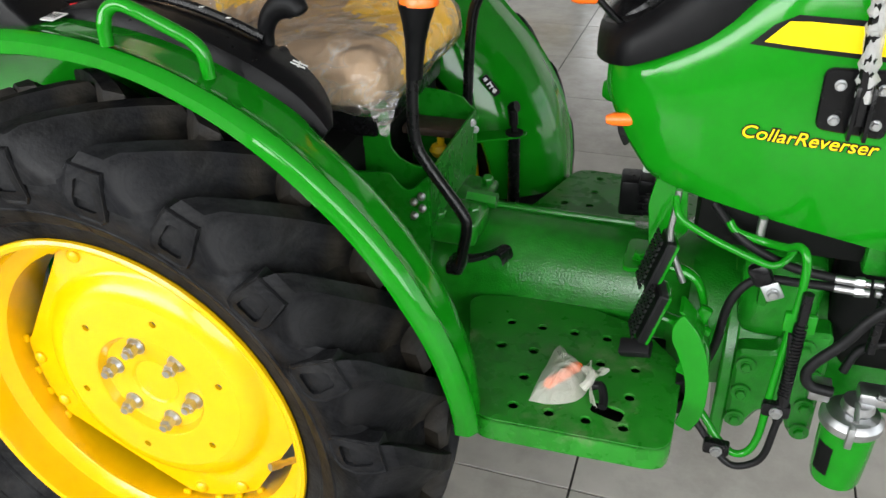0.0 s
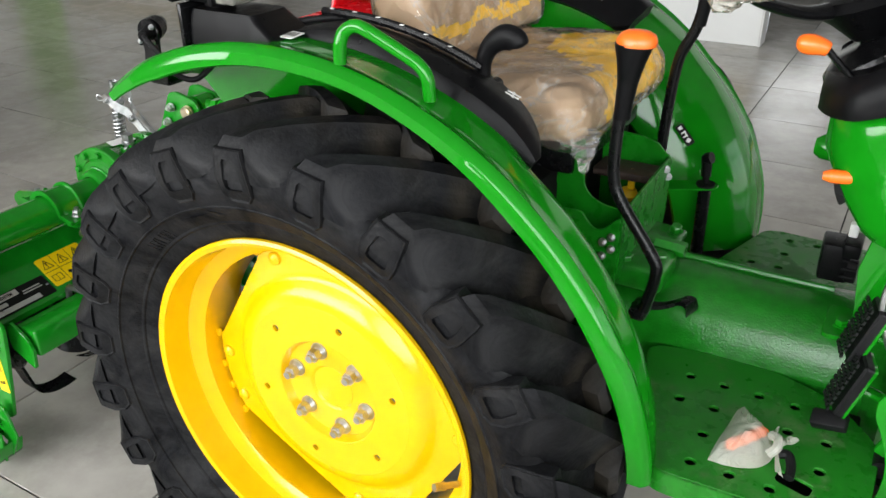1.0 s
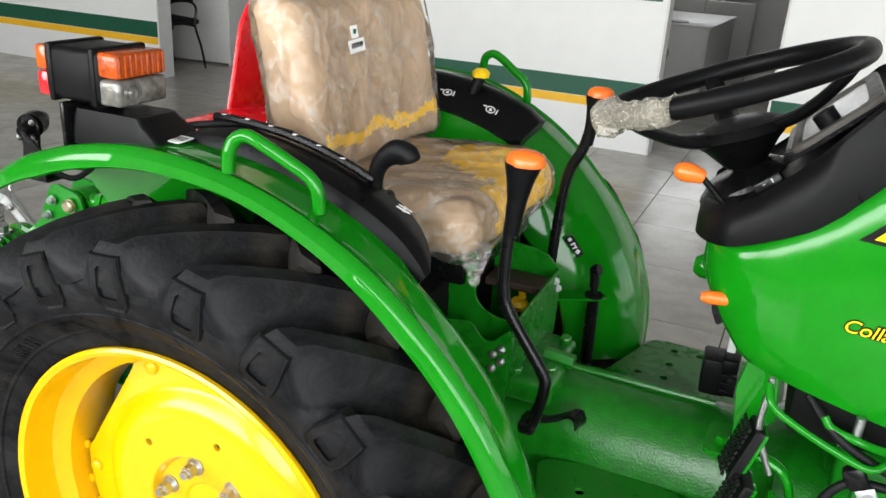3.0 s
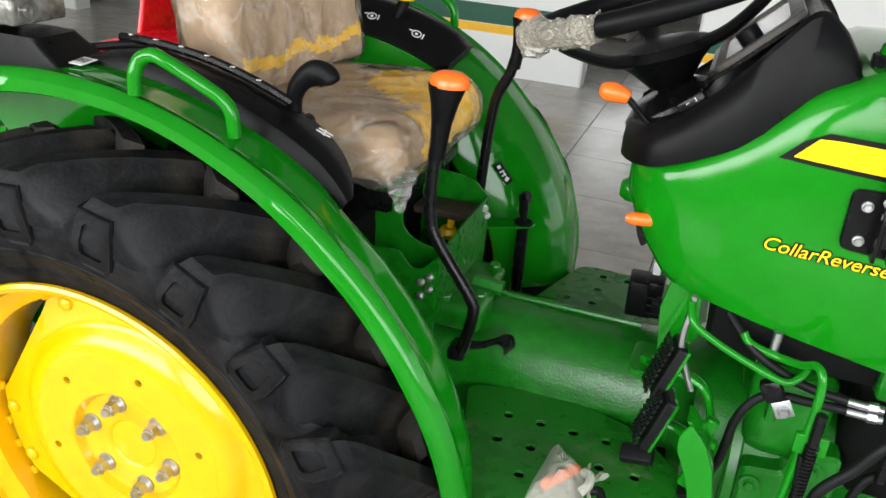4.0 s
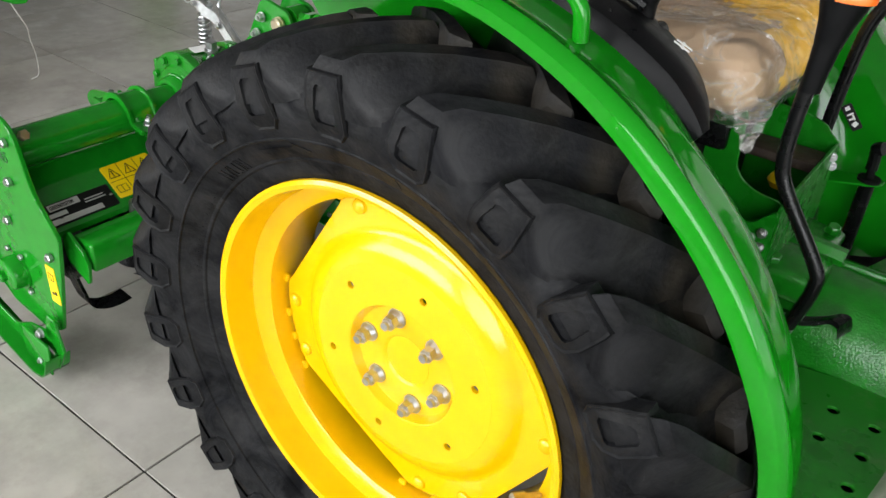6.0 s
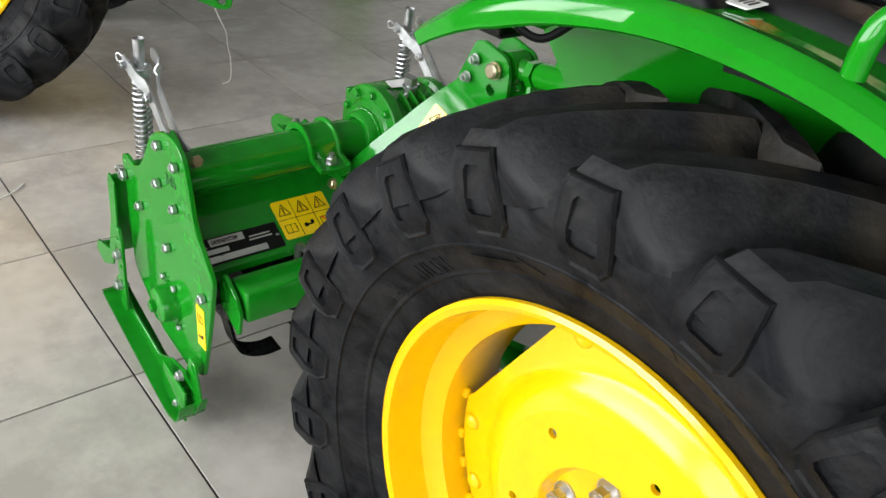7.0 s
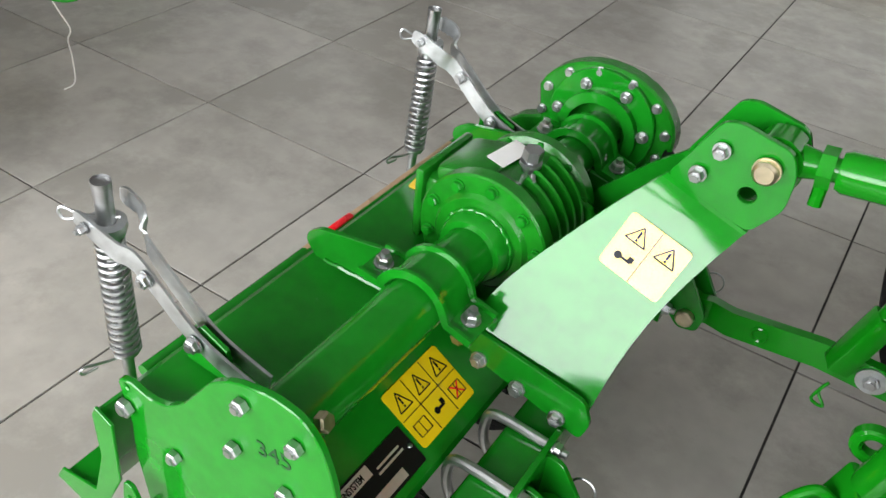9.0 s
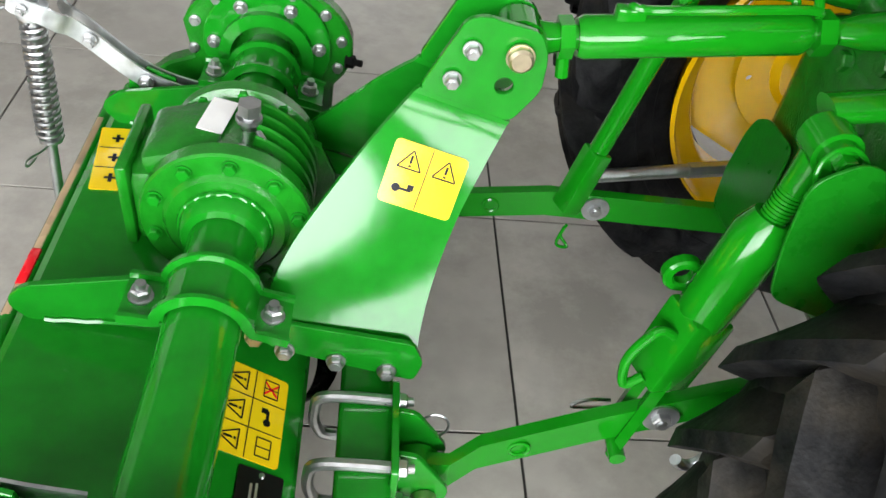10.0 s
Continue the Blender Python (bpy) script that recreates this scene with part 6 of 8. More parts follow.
# boot and foot hook by the near lever
part("lever_foot", box(bmesh.new(), (0.447, -0.312, 0.664), (0.030, 0.048, 0.022), bevel=0.007), BLACK_PAINT, tractor)
hk = [(0.430, -0.29, 0.660), (0.462, -0.262, 0.648), (0.485, -0.245, 0.650), (0.500, -0.240, 0.658), (0.512, -0.238, 0.655), (0.517, -0.238, 0.640)]
bm = bmesh.new()
ps = smooth_path(hk, 5)
rings = []
for i, p in enumerate(ps):
    hw = 0.008 + 0.010 * i / len(ps)
    rings.append([p + V(-0.3 * hw, -hw, 0.004), p + V(0.3 * hw, hw, 0.004), p + V(0.3 * hw, hw, -0.004), p + V(-0.3 * hw, -hw, -0.004)])
ring_loft(bm, rings)
part("foot_hook", bm, BLACK_PAINT, tractor, "black bent foot catch")

# rear casting: lift housing, seat pan brackets, lid with bolts
bm = bmesh.new()
box(bm, (0.20, YC, 0.62), (0.34, 0.30, 0.16), bevel=0.025, seg=3)
box(bm, (-0.10, YC, 0.66), (0.34, 0.30, 0.26), bevel=0.03, seg=3)
part("lift_housing", bm, GREEN_CAST, tractor, "green cast hydraulic lift housing")
lid = box(bmesh.new(), (0.412, -0.145, 0.700), (0.085, 0.165, 0.022), Matrix.Rotation(radians(6), 3, "Y"), 0.008)
part("casting_lid", lid, GREEN_CAST, tractor)
part("casting_boss", box(bmesh.new(), (0.415, -0.215, 0.690), (0.10, 0.10, 0.05), bevel=0.014, seg=3), GREEN_CAST, tractor)
for x, y, z in ((0.436, -0.085, 0.708), (0.445, -0.205, 0.707), (0.395, -0.245, 0.712), (0.452, -0.25, 0.700)):
    part("bolt", bolt(bmesh.new(), (x, y, z), (0.1, -0.2, 1), 0.011, 0.012, 0), GREEN_CAST, tractor)
part("casting_boss", cyl(bmesh.new(), (0.42, -0.16, 0.715), (0.475, -0.16, 0.712), 0.014, n=6), GREEN_CAST, tractor)
# dark box added under the seat to stand in for the deep shade
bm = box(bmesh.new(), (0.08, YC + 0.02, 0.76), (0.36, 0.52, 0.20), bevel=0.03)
part("under_seat_tank", bm, DARK, tractor, "dark box that stands in for the shade under the seat")
# brackets under the seat
def wavy(outline, y, turn=0.0, at=(0, 0, 0)):
    m2 = Matrix.Translation(at) @ Matrix.Rotation(turn, 4, "Z") @ Matrix.Translation((0, y, 0)) @ XZ
    return plate(rounded(outline, 0.012), 0.005, (), 0.0008, m2)


part("seat_bracket", wavy([(0.25, 0.66), (0.262, 0.92), (0.306, 0.92), (0.309, 0.835), (0.322, 0.818), (0.345, 0.807), (0.386, 0.803), (0.386, 0.66)], -0.245), GREEN_PLATE, tractor, "green pressed seat bracket")
part("seat_bracket", wavy([(0.10, 0.66), (0.10, 0.875), (0.25, 0.865), (0.335, 0.858), (0.369, 0.849), (0.380, 0.835), (0.395, 0.825), (0.395, 0.70), (0.33, 0.66)], -0.02), GREEN_PLATE, tractor, "green pressed seat bracket")
part("seat_bracket", wavy([(0.22, 0.64), (0.22, 0.80), (0.297, 0.808), (0.324, 0.809), (0.334, 0.795), (0.348, 0.781), (0.365, 0.784), (0.378, 0.80), (0.392, 0.812), (0.392, 0.64)], -0.290), GREEN_PLATE, tractor, "green pressed seat bracket with a notched edge")
front = plate(rounded([(-0.288, 0.690), (-0.288, 0.815), (-0.200, 0.821), (-0.060, 0.826), (-0.020, 0.826), (-0.020, 0.690)], 0.008), 0.005, (), 0.0008, Matrix(((0, 0, 1, 0.392), (1, 0, 0, 0), (0, 1, 0, 0), (0, 0, 0, 1))))
part("cross_web", front, GREEN_PLATE, tractor, "green cross web of the seat bracket")
part("brown_board", box(bmesh.new(), (0.325, -0.06, 0.800), (0.115, 0.065, 0.016), bevel=0.003), BROWN_DUST, tractor, "dusty brown strip under the seat")
part("seat_rail", box(bmesh.new(), (0.14, -0.085, 0.875), (0.30, 0.34, 0.05), bevel=0.01), BLACK_PAINT, tractor, "black seat base")
for x, z in ((0.366, 0.762), (0.380, 0.774), (0.381, 0.752), (0.366, 0.736)):
    part("bolt", bolt(bmesh.new(), (x, -0.293, z), (0, -1, 0), 0.0062, 0.006, 0.002), STEEL, tractor)
for x, y, z in ((0.285, -0.248, 0.895), (0.395, -0.050, 0.812), (0.395, -0.030, 0.790)):
    part("bolt", bolt(bmesh.new(), (x, y, z), (0.3, -1, 0), 0.0062, 0.006, 0.002), STEEL, tractor)
part("wiring", tube(bmesh.new(), smooth_path([(0.20, -0.31, 0.86), (0.235, -0.315, 0.80), (0.25, -0.31, 0.73), (0.30, -0.315, 0.69), (0.345, -0.33, 0.66)], 6), 0.008, 8), BLACK_RUBBER, tractor, "black wiring under the seat")
kn = bmesh.new()
lathe(kn, [(0, 0.012), (0.014, 0.010), (0.019, 0.0), (0.012, -0.012), (0, -0.014)], c=(0.334, -0.07, 0.757), n=18, axis="Z")
box(kn, (0.338, -0.07, 0.783), (0.014, 0.007, 0.05), bevel=0.003)
part("drain_knob", kn, YELLOW_PLASTIC, tractor, "yellow plastic knob")
# far side pin lever on its strap
part("pin_strap", plate(rounded([(0.34, 0.07), (0.365, 0.055), (0.455, 0.110), (0.462, 0.135), (0.44, 0.145), (0.335, 0.10)], 0.010), 0.005, (), 0.0008, Matrix.Translation((0, 0, 0.722))), GREEN, tractor)
bm = bmesh.new()
cyl(bm, (0.436, 0.118, 0.724), (0.436, 0.118, 0.730), 0.019, n=20)
cyl(bm, (0.436, 0.118, 0.728), (0.434, 0.118, 0.750), 0.007, n=12)
part("pin", bm, DARK, tractor)
part("pin_grip", tube(bmesh.new(), smooth_path([(0.434, 0.118, 0.745), (0.433, 0.118, 0.765), (0.432, 0.115, 0.782), (0.442, 0.112, 0.788)], 5), [0.010] * 10 + [0.012] * 6, 10), PLASTIC, tractor, "black pin grip")
part("pin_rod", cyl(bmesh.new(), (0.438, 0.118, 0.50), (0.436, 0.118, 0.722), 0.013, n=14), BLACK_PAINT, tractor)
ob, m, w, h = sticker("control_sticker", (0.347, 0.1655, 0.819), (0.379, 0.1655, 0.782), (0.360, 0.1685, 0.831), BLACK_LABEL, "small black sticker with white symbols", tractor, 0.003)
bars(ob, m, [(w * 0.15, h * 0.5, 0.007, 0.008, 0), (w * 0.38, h * 0.5, 0.003, 0.011, 0), (w * 0.52, h * 0.65, 0.010, 0.003, 0), (w * 0.56, h * 0.4, 0.003, 0.008, 0), (w * 0.78, h * 0.5, 0.008, 0.009, 0.4)], WHITE_LABEL, "symbol")

# tunnel ridge, oil spill shine and stiffening seam
part("tunnel_seam", tube(bmesh.new(), [(0.44, YC + 0.02, 0.672), (0.56, YC + 0.02, 0.671), (0.72, YC + 0.02, 0.671)], 0.006, 8), GREEN_CAST, tractor)

# cable connector box beside the column
cb = new("connector_box")
cb.parent = tractor
tagged(cb, label="dusty black electrical connector box")
part("shell", box(bmesh.new(), (0.707, -0.06, 0.714), (0.048, 0.062, 0.068), Matrix.Rotation(0.08, 3, "Z"), 0.005), PLASTIC, cb)
part("cap", box(bmesh.new(), (0.731, -0.06, 0.742), (0.028, 0.066, 0.025), bevel=0.004), PLASTIC, cb)
part("clip", box(bmesh.new(), (0.737, -0.081, 0.704), (0.018, 0.025, 0.037), bevel=0.003), PLASTIC, cb)
part("plug", box(bmesh.new(), (0.726, -0.05, 0.766), (0.015, 0.017, 0.025), bevel=0.003), WHITE_LABEL, cb, "white plastic plug")
for k in range(3):
    part("ridge", box(bmesh.new(), (0.7325, -0.0935, 0.695 + 0.015 * k), (0.025, 0.005, 0.006), bevel=0.001), PLASTIC, cb)

# upright bracket under the hood
bm = plate(rounded([(0.72, -0.30), (0.80, -0.285), (0.80, -0.20), (0.72, -0.20)], 0.018), 0.008, (), 0.001, Matrix.Translation((0, 0, 0.694)))
up = part("column_bracket", bm, GREEN, tractor, "green bent column bracket")
part("upright", plate([(0.760, 0.692), (0.812, 0.76), (0.800, 0.87), (0.765, 0.90), (0.748, 0.80)], 0.007, (), 0.001, mat_y(-0.262)), GREEN, up)
part("bolt", bolt(bmesh.new(), (0.745, -0.262, 0.699), (0, 0, 1), 0.011, 0.009), GREEN, up)
part("pull_rod", tube(bmesh.new(), smooth_path([(0.793, -0.335, 0.865), (0.792, -0.335, 0.840), (0.789, -0.335, 0.800), (0.792, -0.335, 0.772), (0.802, -0.335, 0.745), (0.817, -0.335, 0.711)], 6), 0.005, 10), STEEL, tractor, "bent zinc plated pull rod")

# brake pedals with rubber pads
def pedal(y, z0):
    pm = axes_at((0.778, y, z0), (0.30, 0.12, 1), (-0.2, 1, 0))
    pd = new("brake_pedal")
    pd.parent = tractor
    tagged(pd, label="brake pedal with worn ribbed rubber pad")
    out = rounded([(-0.046, -0.027), (0.046, -0.029), (0.046, 0.028), (-0.046, 0.027)], 0.005)
    part("pad", plate(out, 0.016, (), 0.003, pm), BLACK_RUBBER, pd, "ribbed black rubber pad")
    ribs = bmesh.new()
    for i in range(9):
        for j in range(5):
            c = pm @ V(-0.040 + 0.0100 * i, -0.021 + 0.0105 * j, 0.0168)
            box(ribs, c, (0.0062, 0.0066, 0.003), pm.to_3x3())
    tagged(part("studs", ribs, BLACK_RUBBER, pd), kind="stuff")
    part("plate", plate(out, 0.006, (), 0.001, pm @ Matrix.Translation((0, 0, -0.007))), GREEN, pd)
    part("pedal_arm", tube(bmesh.new(), smooth_path([pm @ V(0, 0, -0.006), (0.835, y, z0 - 0.02), (0.858, y + 0.01, z0 - 0.09), (0.868, y + 0.03, z0 - 0.17)], 6), 0.011, 10, flat=0.6), GREEN, pd)
    return pd


pedal(-0.325, 0.735)
pedal(-0.365, 0.668)
part("pad_edge", box(bmesh.new(), (0.762, -0.383, 0.608), (0.050, 0.028, 0.018), Matrix.Rotation(0.5, 3, "X") @ Matrix.Rotation(-0.3, 3, "Y"), 0.004), BLACK_RUBBER, tractor)
# pedal latch lugs
for k, (x, y, z) in enumerate(((0.850, -0.36, 0.665), (0.852, -0.375, 0.640), (0.842, -0.395, 0.610))):
    part("latch", box(bmesh.new(), (x, y, z), (0.020, 0.016, 0.050), Matrix.Rotation(0.35, 3, "Y"), 0.005), GREEN, tractor)

# curved guard plate at the front of the footplate
outer = [(0.825, 0.715), (0.850, 0.685), (0.866, 0.649), (0.876, 0.603), (0.877, 0.557), (0.872, 0.525), (0.860, 0.497)]
inner = [(0.836, 0.508), (0.843, 0.540), (0.845, 0.569), (0.842, 0.595), (0.836, 0.615), (0.826, 0.642), (0.814, 0.666), (0.812, 0.690)]
guard = part("guard_plate", plate(rounded(outer + inner, 0.008), 0.006, (), 0.001, mat_y(-0.425)), GREEN, tractor, "curved green guard plate")
bm = bmesh.new()
ring_loft(bm, [[V(p.x, -0.422, p.z), V(p.x, -0.380, p.z), V(p.x - 0.005, -0.380, p.z), V(p.x - 0.005, -0.422, p.z)] for p in smooth_path([(x - 0.001, 0, z) for x, z in outer], 4)])
part("flange", bm, GREEN, guard)
for z in (0.52, 0.56):
    part("rubber_stop", cyl(bmesh.new(), (0.842, -0.40, z), (0.842, -0.36, z), 0.014, n=16), BLACK_RUBBER, tractor)

# engine side: bolted front casting, pipes, hoses
bear = rounded([(0.914, 0.592), (0.973, 0.598), (0.980, 0.642), (1.046, 0.648), (1.048, 0.437), (1.028, 0.428), (1.010, 0.450), (1.002, 0.478), (0.966, 0.480), (0.945, 0.440), (0.916, 0.432)], 0.012)
part("engine_bearer", plate(bear, 0.050, (), 0.006, mat_y(-0.297)), GREEN_CAST, tractor, "green cast engine bearer with bosses")
part("clutch_housing", box(bmesh.new(), (0.965, -0.250, 0.675), (0.12, 0.09, 0.16), bevel=0.03, seg=3), GREEN_CAST, tractor)
bell = [(YC + 0.196 * math.cos(radians(a)), 0.505 + 0.196 * math.sin(radians(a))) for a in range(0, 181, 9)] + [(YC - 0.196, 0.40), (YC + 0.196, 0.40)]
part("bell_flange", plate(bell, 0.022, (), 0.004, Matrix(((0, 0, 1, 0.905), (1, 0, 0, 0), (0, 1, 0, 0), (0, 0, 0, 1)))), GREEN_CAST, tractor, "green cast bell housing flange")
# block behind the pipes, its near-black colour standing in for the bay's shade
part("engine_block", box(bmesh.new(), (1.22, -0.23, 0.66), (0.36, 0.12, 0.26), bevel=0.03, seg=3), DARK, tractor, "engine block, darkened to stand in for the shade of the bay")
for x, z in ((0.932, 0.568), (0.932, 0.513), (0.931, 0.457), (1.010, 0.619), (1.029, 0.566), (1.029, 0.506), (1.031, 0.455)):
    cyl_b = bmesh.new()
    cyl(cyl_b, (x, -0.315, z), (x, -0.328, z), 0.0155, n=20)
    bs_p = part("boss", cyl_b, GREEN_CAST, tractor)
    part("bolt", bolt(bmesh.new(), (x, -0.327, z), (0, -1, 0), 0.0085, 0.007, 0), GREEN_CAST, bs_p)
part("rib", box(bmesh.new(), (0.936, -0.300, 0.700), (0.016, 0.03, 0.050), bevel=0.006), GREEN_CAST, tractor)
part("rib", box(bmesh.new(), (1.08, -0.30, 0.79), (0.05, 0.05, 0.06), bevel=0.008), GREEN_CAST, tractor)
pipes = [([(0.790, -0.340, 0.856), (0.800, -0.36, 0.835), (0.831, -0.36, 0.815), (0.879, -0.36, 0.794), (0.931, -0.36, 0.777), (0.952, -0.352, 0.785), (0.962, -0.335, 0.797)], 0.0085, GREEN),
         ([(0.868, -0.335, 0.826), (0.880, -0.340, 0.813), (0.915, -0.345, 0.806), (0.945, -0.365, 0.812), (0.962, -0.385, 0.826), (0.972, -0.398, 0.812), (0.974, -0.40, 0.757), (0.970, -0.40, 0.679), (0.965, -0.40, 0.582), (0.963, -0.40, 0.500), (0.953, -0.40, 0.460), (0.932, -0.40, 0.449), (0.906, -0.395, 0.468), (0.878, -0.380, 0.498), (0.850, -0.37, 0.520)], 0.0095, GREEN)]
for pts, r, mt in pipes:
    part("oil_pipe", tube(bmesh.new(), smooth_path(pts, 7), r * 0.64, 12), mt, tractor, "green painted oil pipe")
hoses = [([(0.872, -0.32, 0.56), (0.880, -0.345, 0.618), (0.888, -0.345, 0.693), (0.918, -0.345, 0.740), (0.978, -0.345, 0.746), (1.04, -0.345, 0.748)], 0.0105),
         ([(0.845, -0.31, 0.838), (0.889, -0.345, 0.805), (0.934, -0.345, 0.780), (0.976, -0.345, 0.767), (1.03, -0.345, 0.762)], 0.0105),
         ([(0.974, -0.408, 0.700), (0.980, -0.412, 0.640), (0.986, -0.412, 0.579), (0.981, -0.412, 0.530), (0.975, -0.412, 0.470), (0.958, -0.41, 0.441), (0.930, -0.41, 0.433), (0.902, -0.405, 0.456), (0.868, -0.385, 0.488)], 0.0090),
         ([(1.30, -0.36, 0.80), (1.16, -0.385, 0.785), (1.095, -0.40, 0.768), (1.065, -0.405, 0.740), (1.041, -0.405, 0.695), (1.014, -0.405, 0.657), (1.005, -0.405, 0.632), (1.015, -0.405, 0.612), (1.045, -0.405, 0.608)], 0.0125),
         ([(1.16, -0.33, 0.63), (1.12, -0.33, 0.655), (1.08, -0.335, 0.64), (1.065, -0.34, 0.60)], 0.0105)]
for pts, r in hoses:
    part("hose", tube(bmesh.new(), smooth_path(pts, 7), r * 0.64, 12), BLACK_RUBBER, tractor, "black rubber hose")
for x, z in ((1.020, 0.7625), (1.022, 0.7475), (1.070, 0.7630), (1.075, 0.7485)):
    bm = bmesh.new()
    cyl(bm, (x, -0.347, z), (x + 0.045, -0.350, z + 0.001), 0.0062, n=16)
    cyl(bm, (x + 0.026, -0.348, z), (x + 0.038, -0.349, z + 0.001), 0.0082, n=6)
    part("hose_fitting", bm, STEEL, tractor, "zinc plated hose fitting")
part("hood_stay", cyl(bmesh.new(), (0.912, -0.335, 0.808), (0.912, -0.335, 0.838), 0.0065, n=14), STEEL, tractor, "short zinc plated stay")
# clips on pipes
cl = part("pipe_clip", box(bmesh.new(), (0.981, -0.400, 0.715), (0.044, 0.012, 0.032), bevel=0.004), GREEN, tractor)
part("bolt", bolt(bmesh.new(), (0.984, -0.407, 0.715), (0, -1, 0), 0.0075, 0.006), GREEN, cl)
part("hose_strap", box(bmesh.new(), (0.922, -0.355, 0.757), (0.030, 0.022, 0.036), Matrix.Rotation(-0.5, 3, "Y"), 0.008), BLACK_PAINT, tractor, "black rubber lined hose strap")
hs = part("strap_foot", box(bmesh.new(), (0.942, -0.358, 0.732), (0.026, 0.004, 0.028), Matrix.Rotation(-0.5, 3, "Y"), 0.002), GALV, tractor)
part("bolt", bolt(bmesh.new(), (0.943, -0.361, 0.731), (0, -1, 0), 0.0075, 0.007), STEEL, hs)
for x, y, z in ((0.976, -0.410, 0.562), (0.905, -0.408, 0.462)):
    hc = part("hose_clamp", box(bmesh.new(), (x, y, z), (0.040, 0.016, 0.024), bevel=0.004), BLACK_PAINT, tractor)
    part("bolt", bolt(bmesh.new(), (x, y - 0.009, z), (0, -1, 0), 0.0080, 0.006), STEEL, hc)
# corrugated conduits
for x, y, z in ((0.982, -0.410, 0.590), (1.09, -0.35, 0.70)):
    cd = bmesh.new()
    for k in range(22):
        cyl(cd, (x, y, z + 0.006 * k), (x, y, z + 0.006 * k + 0.003), 0.0095, n=12)
    cyl(cd, (x, y, z - 0.05), (x, y, z + 0.18), 0.0075, n=12)
    part("conduit", cd, BLACK_PAINT, tractor, "black corrugated cable conduit")
# dark box added under the hood in place of the shade there
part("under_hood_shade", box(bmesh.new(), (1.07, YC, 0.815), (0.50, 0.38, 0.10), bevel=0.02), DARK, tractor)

# fuel filter
ff = new("fuel_filter")
ff.parent = tractor
tagged(ff, label="green fuel filter with a steel head")
FX, FY = 1.082, -0.392
bm = lathe(bmesh.new(), [(0, 0.436), (0.029, 0.436), (0.034, 0.440), (0.036, 0.447), (0.0385, 0.50), (0.0395, 0.545), (0, 0.545)], c=(FX, FY, 0), n=36, axis="Z")
part("bowl", bm, GREEN, ff, "green painted filter bowl")
part("bowl_label", lathe(bmesh.new(), [(0.0388, 0.465), (0.0394, 0.52)], c=(FX, FY, 0), n=10, axis="Z", arc=(math.pi * 1.12, math.pi * 1.34)), DARK, ff)
bm = lathe(bmesh.new(), [(0.0395, 0.545), (0.0440, 0.550), (0.0440, 0.561), (0.0405, 0.566), (0.037, 0.570), (0.020, 0.573), (0, 0.573)], c=(FX, FY, 0), n=40, axis="Z")
part("clamp_ring", bm, STEEL, ff, "zinc plated clamp ring")
part("ring_screw", box(bmesh.new(), (FX - 0.005, FY - 0.044, 0.556), (0.010, 0.010, 0.038), bevel=0.002), STEEL, ff)
bm = lathe(bmesh.new(), [(0.020, 0.573), (0.024, 0.580), (0.022, 0.592), (0, 0.594)], c=(FX + 0.004, FY, 0), n=24, axis="Z")
box(bm, (FX + 0.03, FY + 0.01, 0.598), (0.06, 0.035, 0.022), bevel=0.006)
part("filter_head", bm, STEEL, ff, "bare metal filter head")
part("outlet", box(bmesh.new(), (FX - 0.052, FY, 0.600), (0.030, 0.024, 0.030), bevel=0.003), STEEL, ff)
part("lever", tube(bmesh.new(), [(FX + 0.0, FY - 0.012, 0.595), (FX - 0.002, FY - 0.04, 0.583)], 0.004, 8), STEEL, ff)
for x, y in ((FX + 0.03, FY - 0.008), (FX + 0.045, FY + 0.02)):
    part("screw", bolt(bmesh.new(), (x, y, 0.608), (0, 0, 1), 0.008, 0.006), STEEL, ff)

# ---- hood trim, dash and steering ----
def hood_y(x, z):
    zb, zt, hw = hood_section(x)
    t = (z - zb) / (zt - zb)
    return YC - float(np.interp(t, [0.0, 0.03, 0.35, 0.6, 0.88, 0.955], [hw - 0.018, hw - 0.006, hw + 0.003, hw + 0.004, hw + 0.0005, hw - 0.0045]))


def on_hood(pts, mat, name, label, lift=0.0012):
    """A film that follows the hood's side: an outline of (x, z) filled in strips along x."""
    xs = sorted({round(p[0], 4) for p in pts})
    grid = np.linspace(xs[0], xs[-1], 24)
    def bounds(x):
        zs = []
        n = len(pts)
        for i in range(n):
            (x0, z0), (x1, z1) = pts[i], pts[(i + 1) % n]
            if min(x0, x1) <= x <= max(x0, x1) and abs(x1 - x0) > 1e-9:
                zs.append(z0 + (z1 - z0) * (x - x0) / (x1 - x0))
        return min(zs), max(zs)
    bm = bmesh.new()
    prev = None
    for x in grid:
        lo, hi = bounds(float(np.clip(x, xs[0] + 1e-6, xs[-1] - 1e-6)))
        row = []
        for q in range(5):
            z = lo + (hi - lo) * q / 4
            row.append(bm.verts.new((x, hood_y(x, z) - lift, z)))
        if prev:
            for q in range(4):
                if (prev[q].co - prev[q + 1].co).length + (row[q].co - row[q + 1].co).length > 1e-4:
                    bm.faces.new((prev[q], prev[q + 1], row[q + 1], row[q]))
        prev = row
    bmesh.ops.remove_doubles(bm, verts=bm.verts, dist=1e-6)
    return part(name, bm, mat, tractor, label)


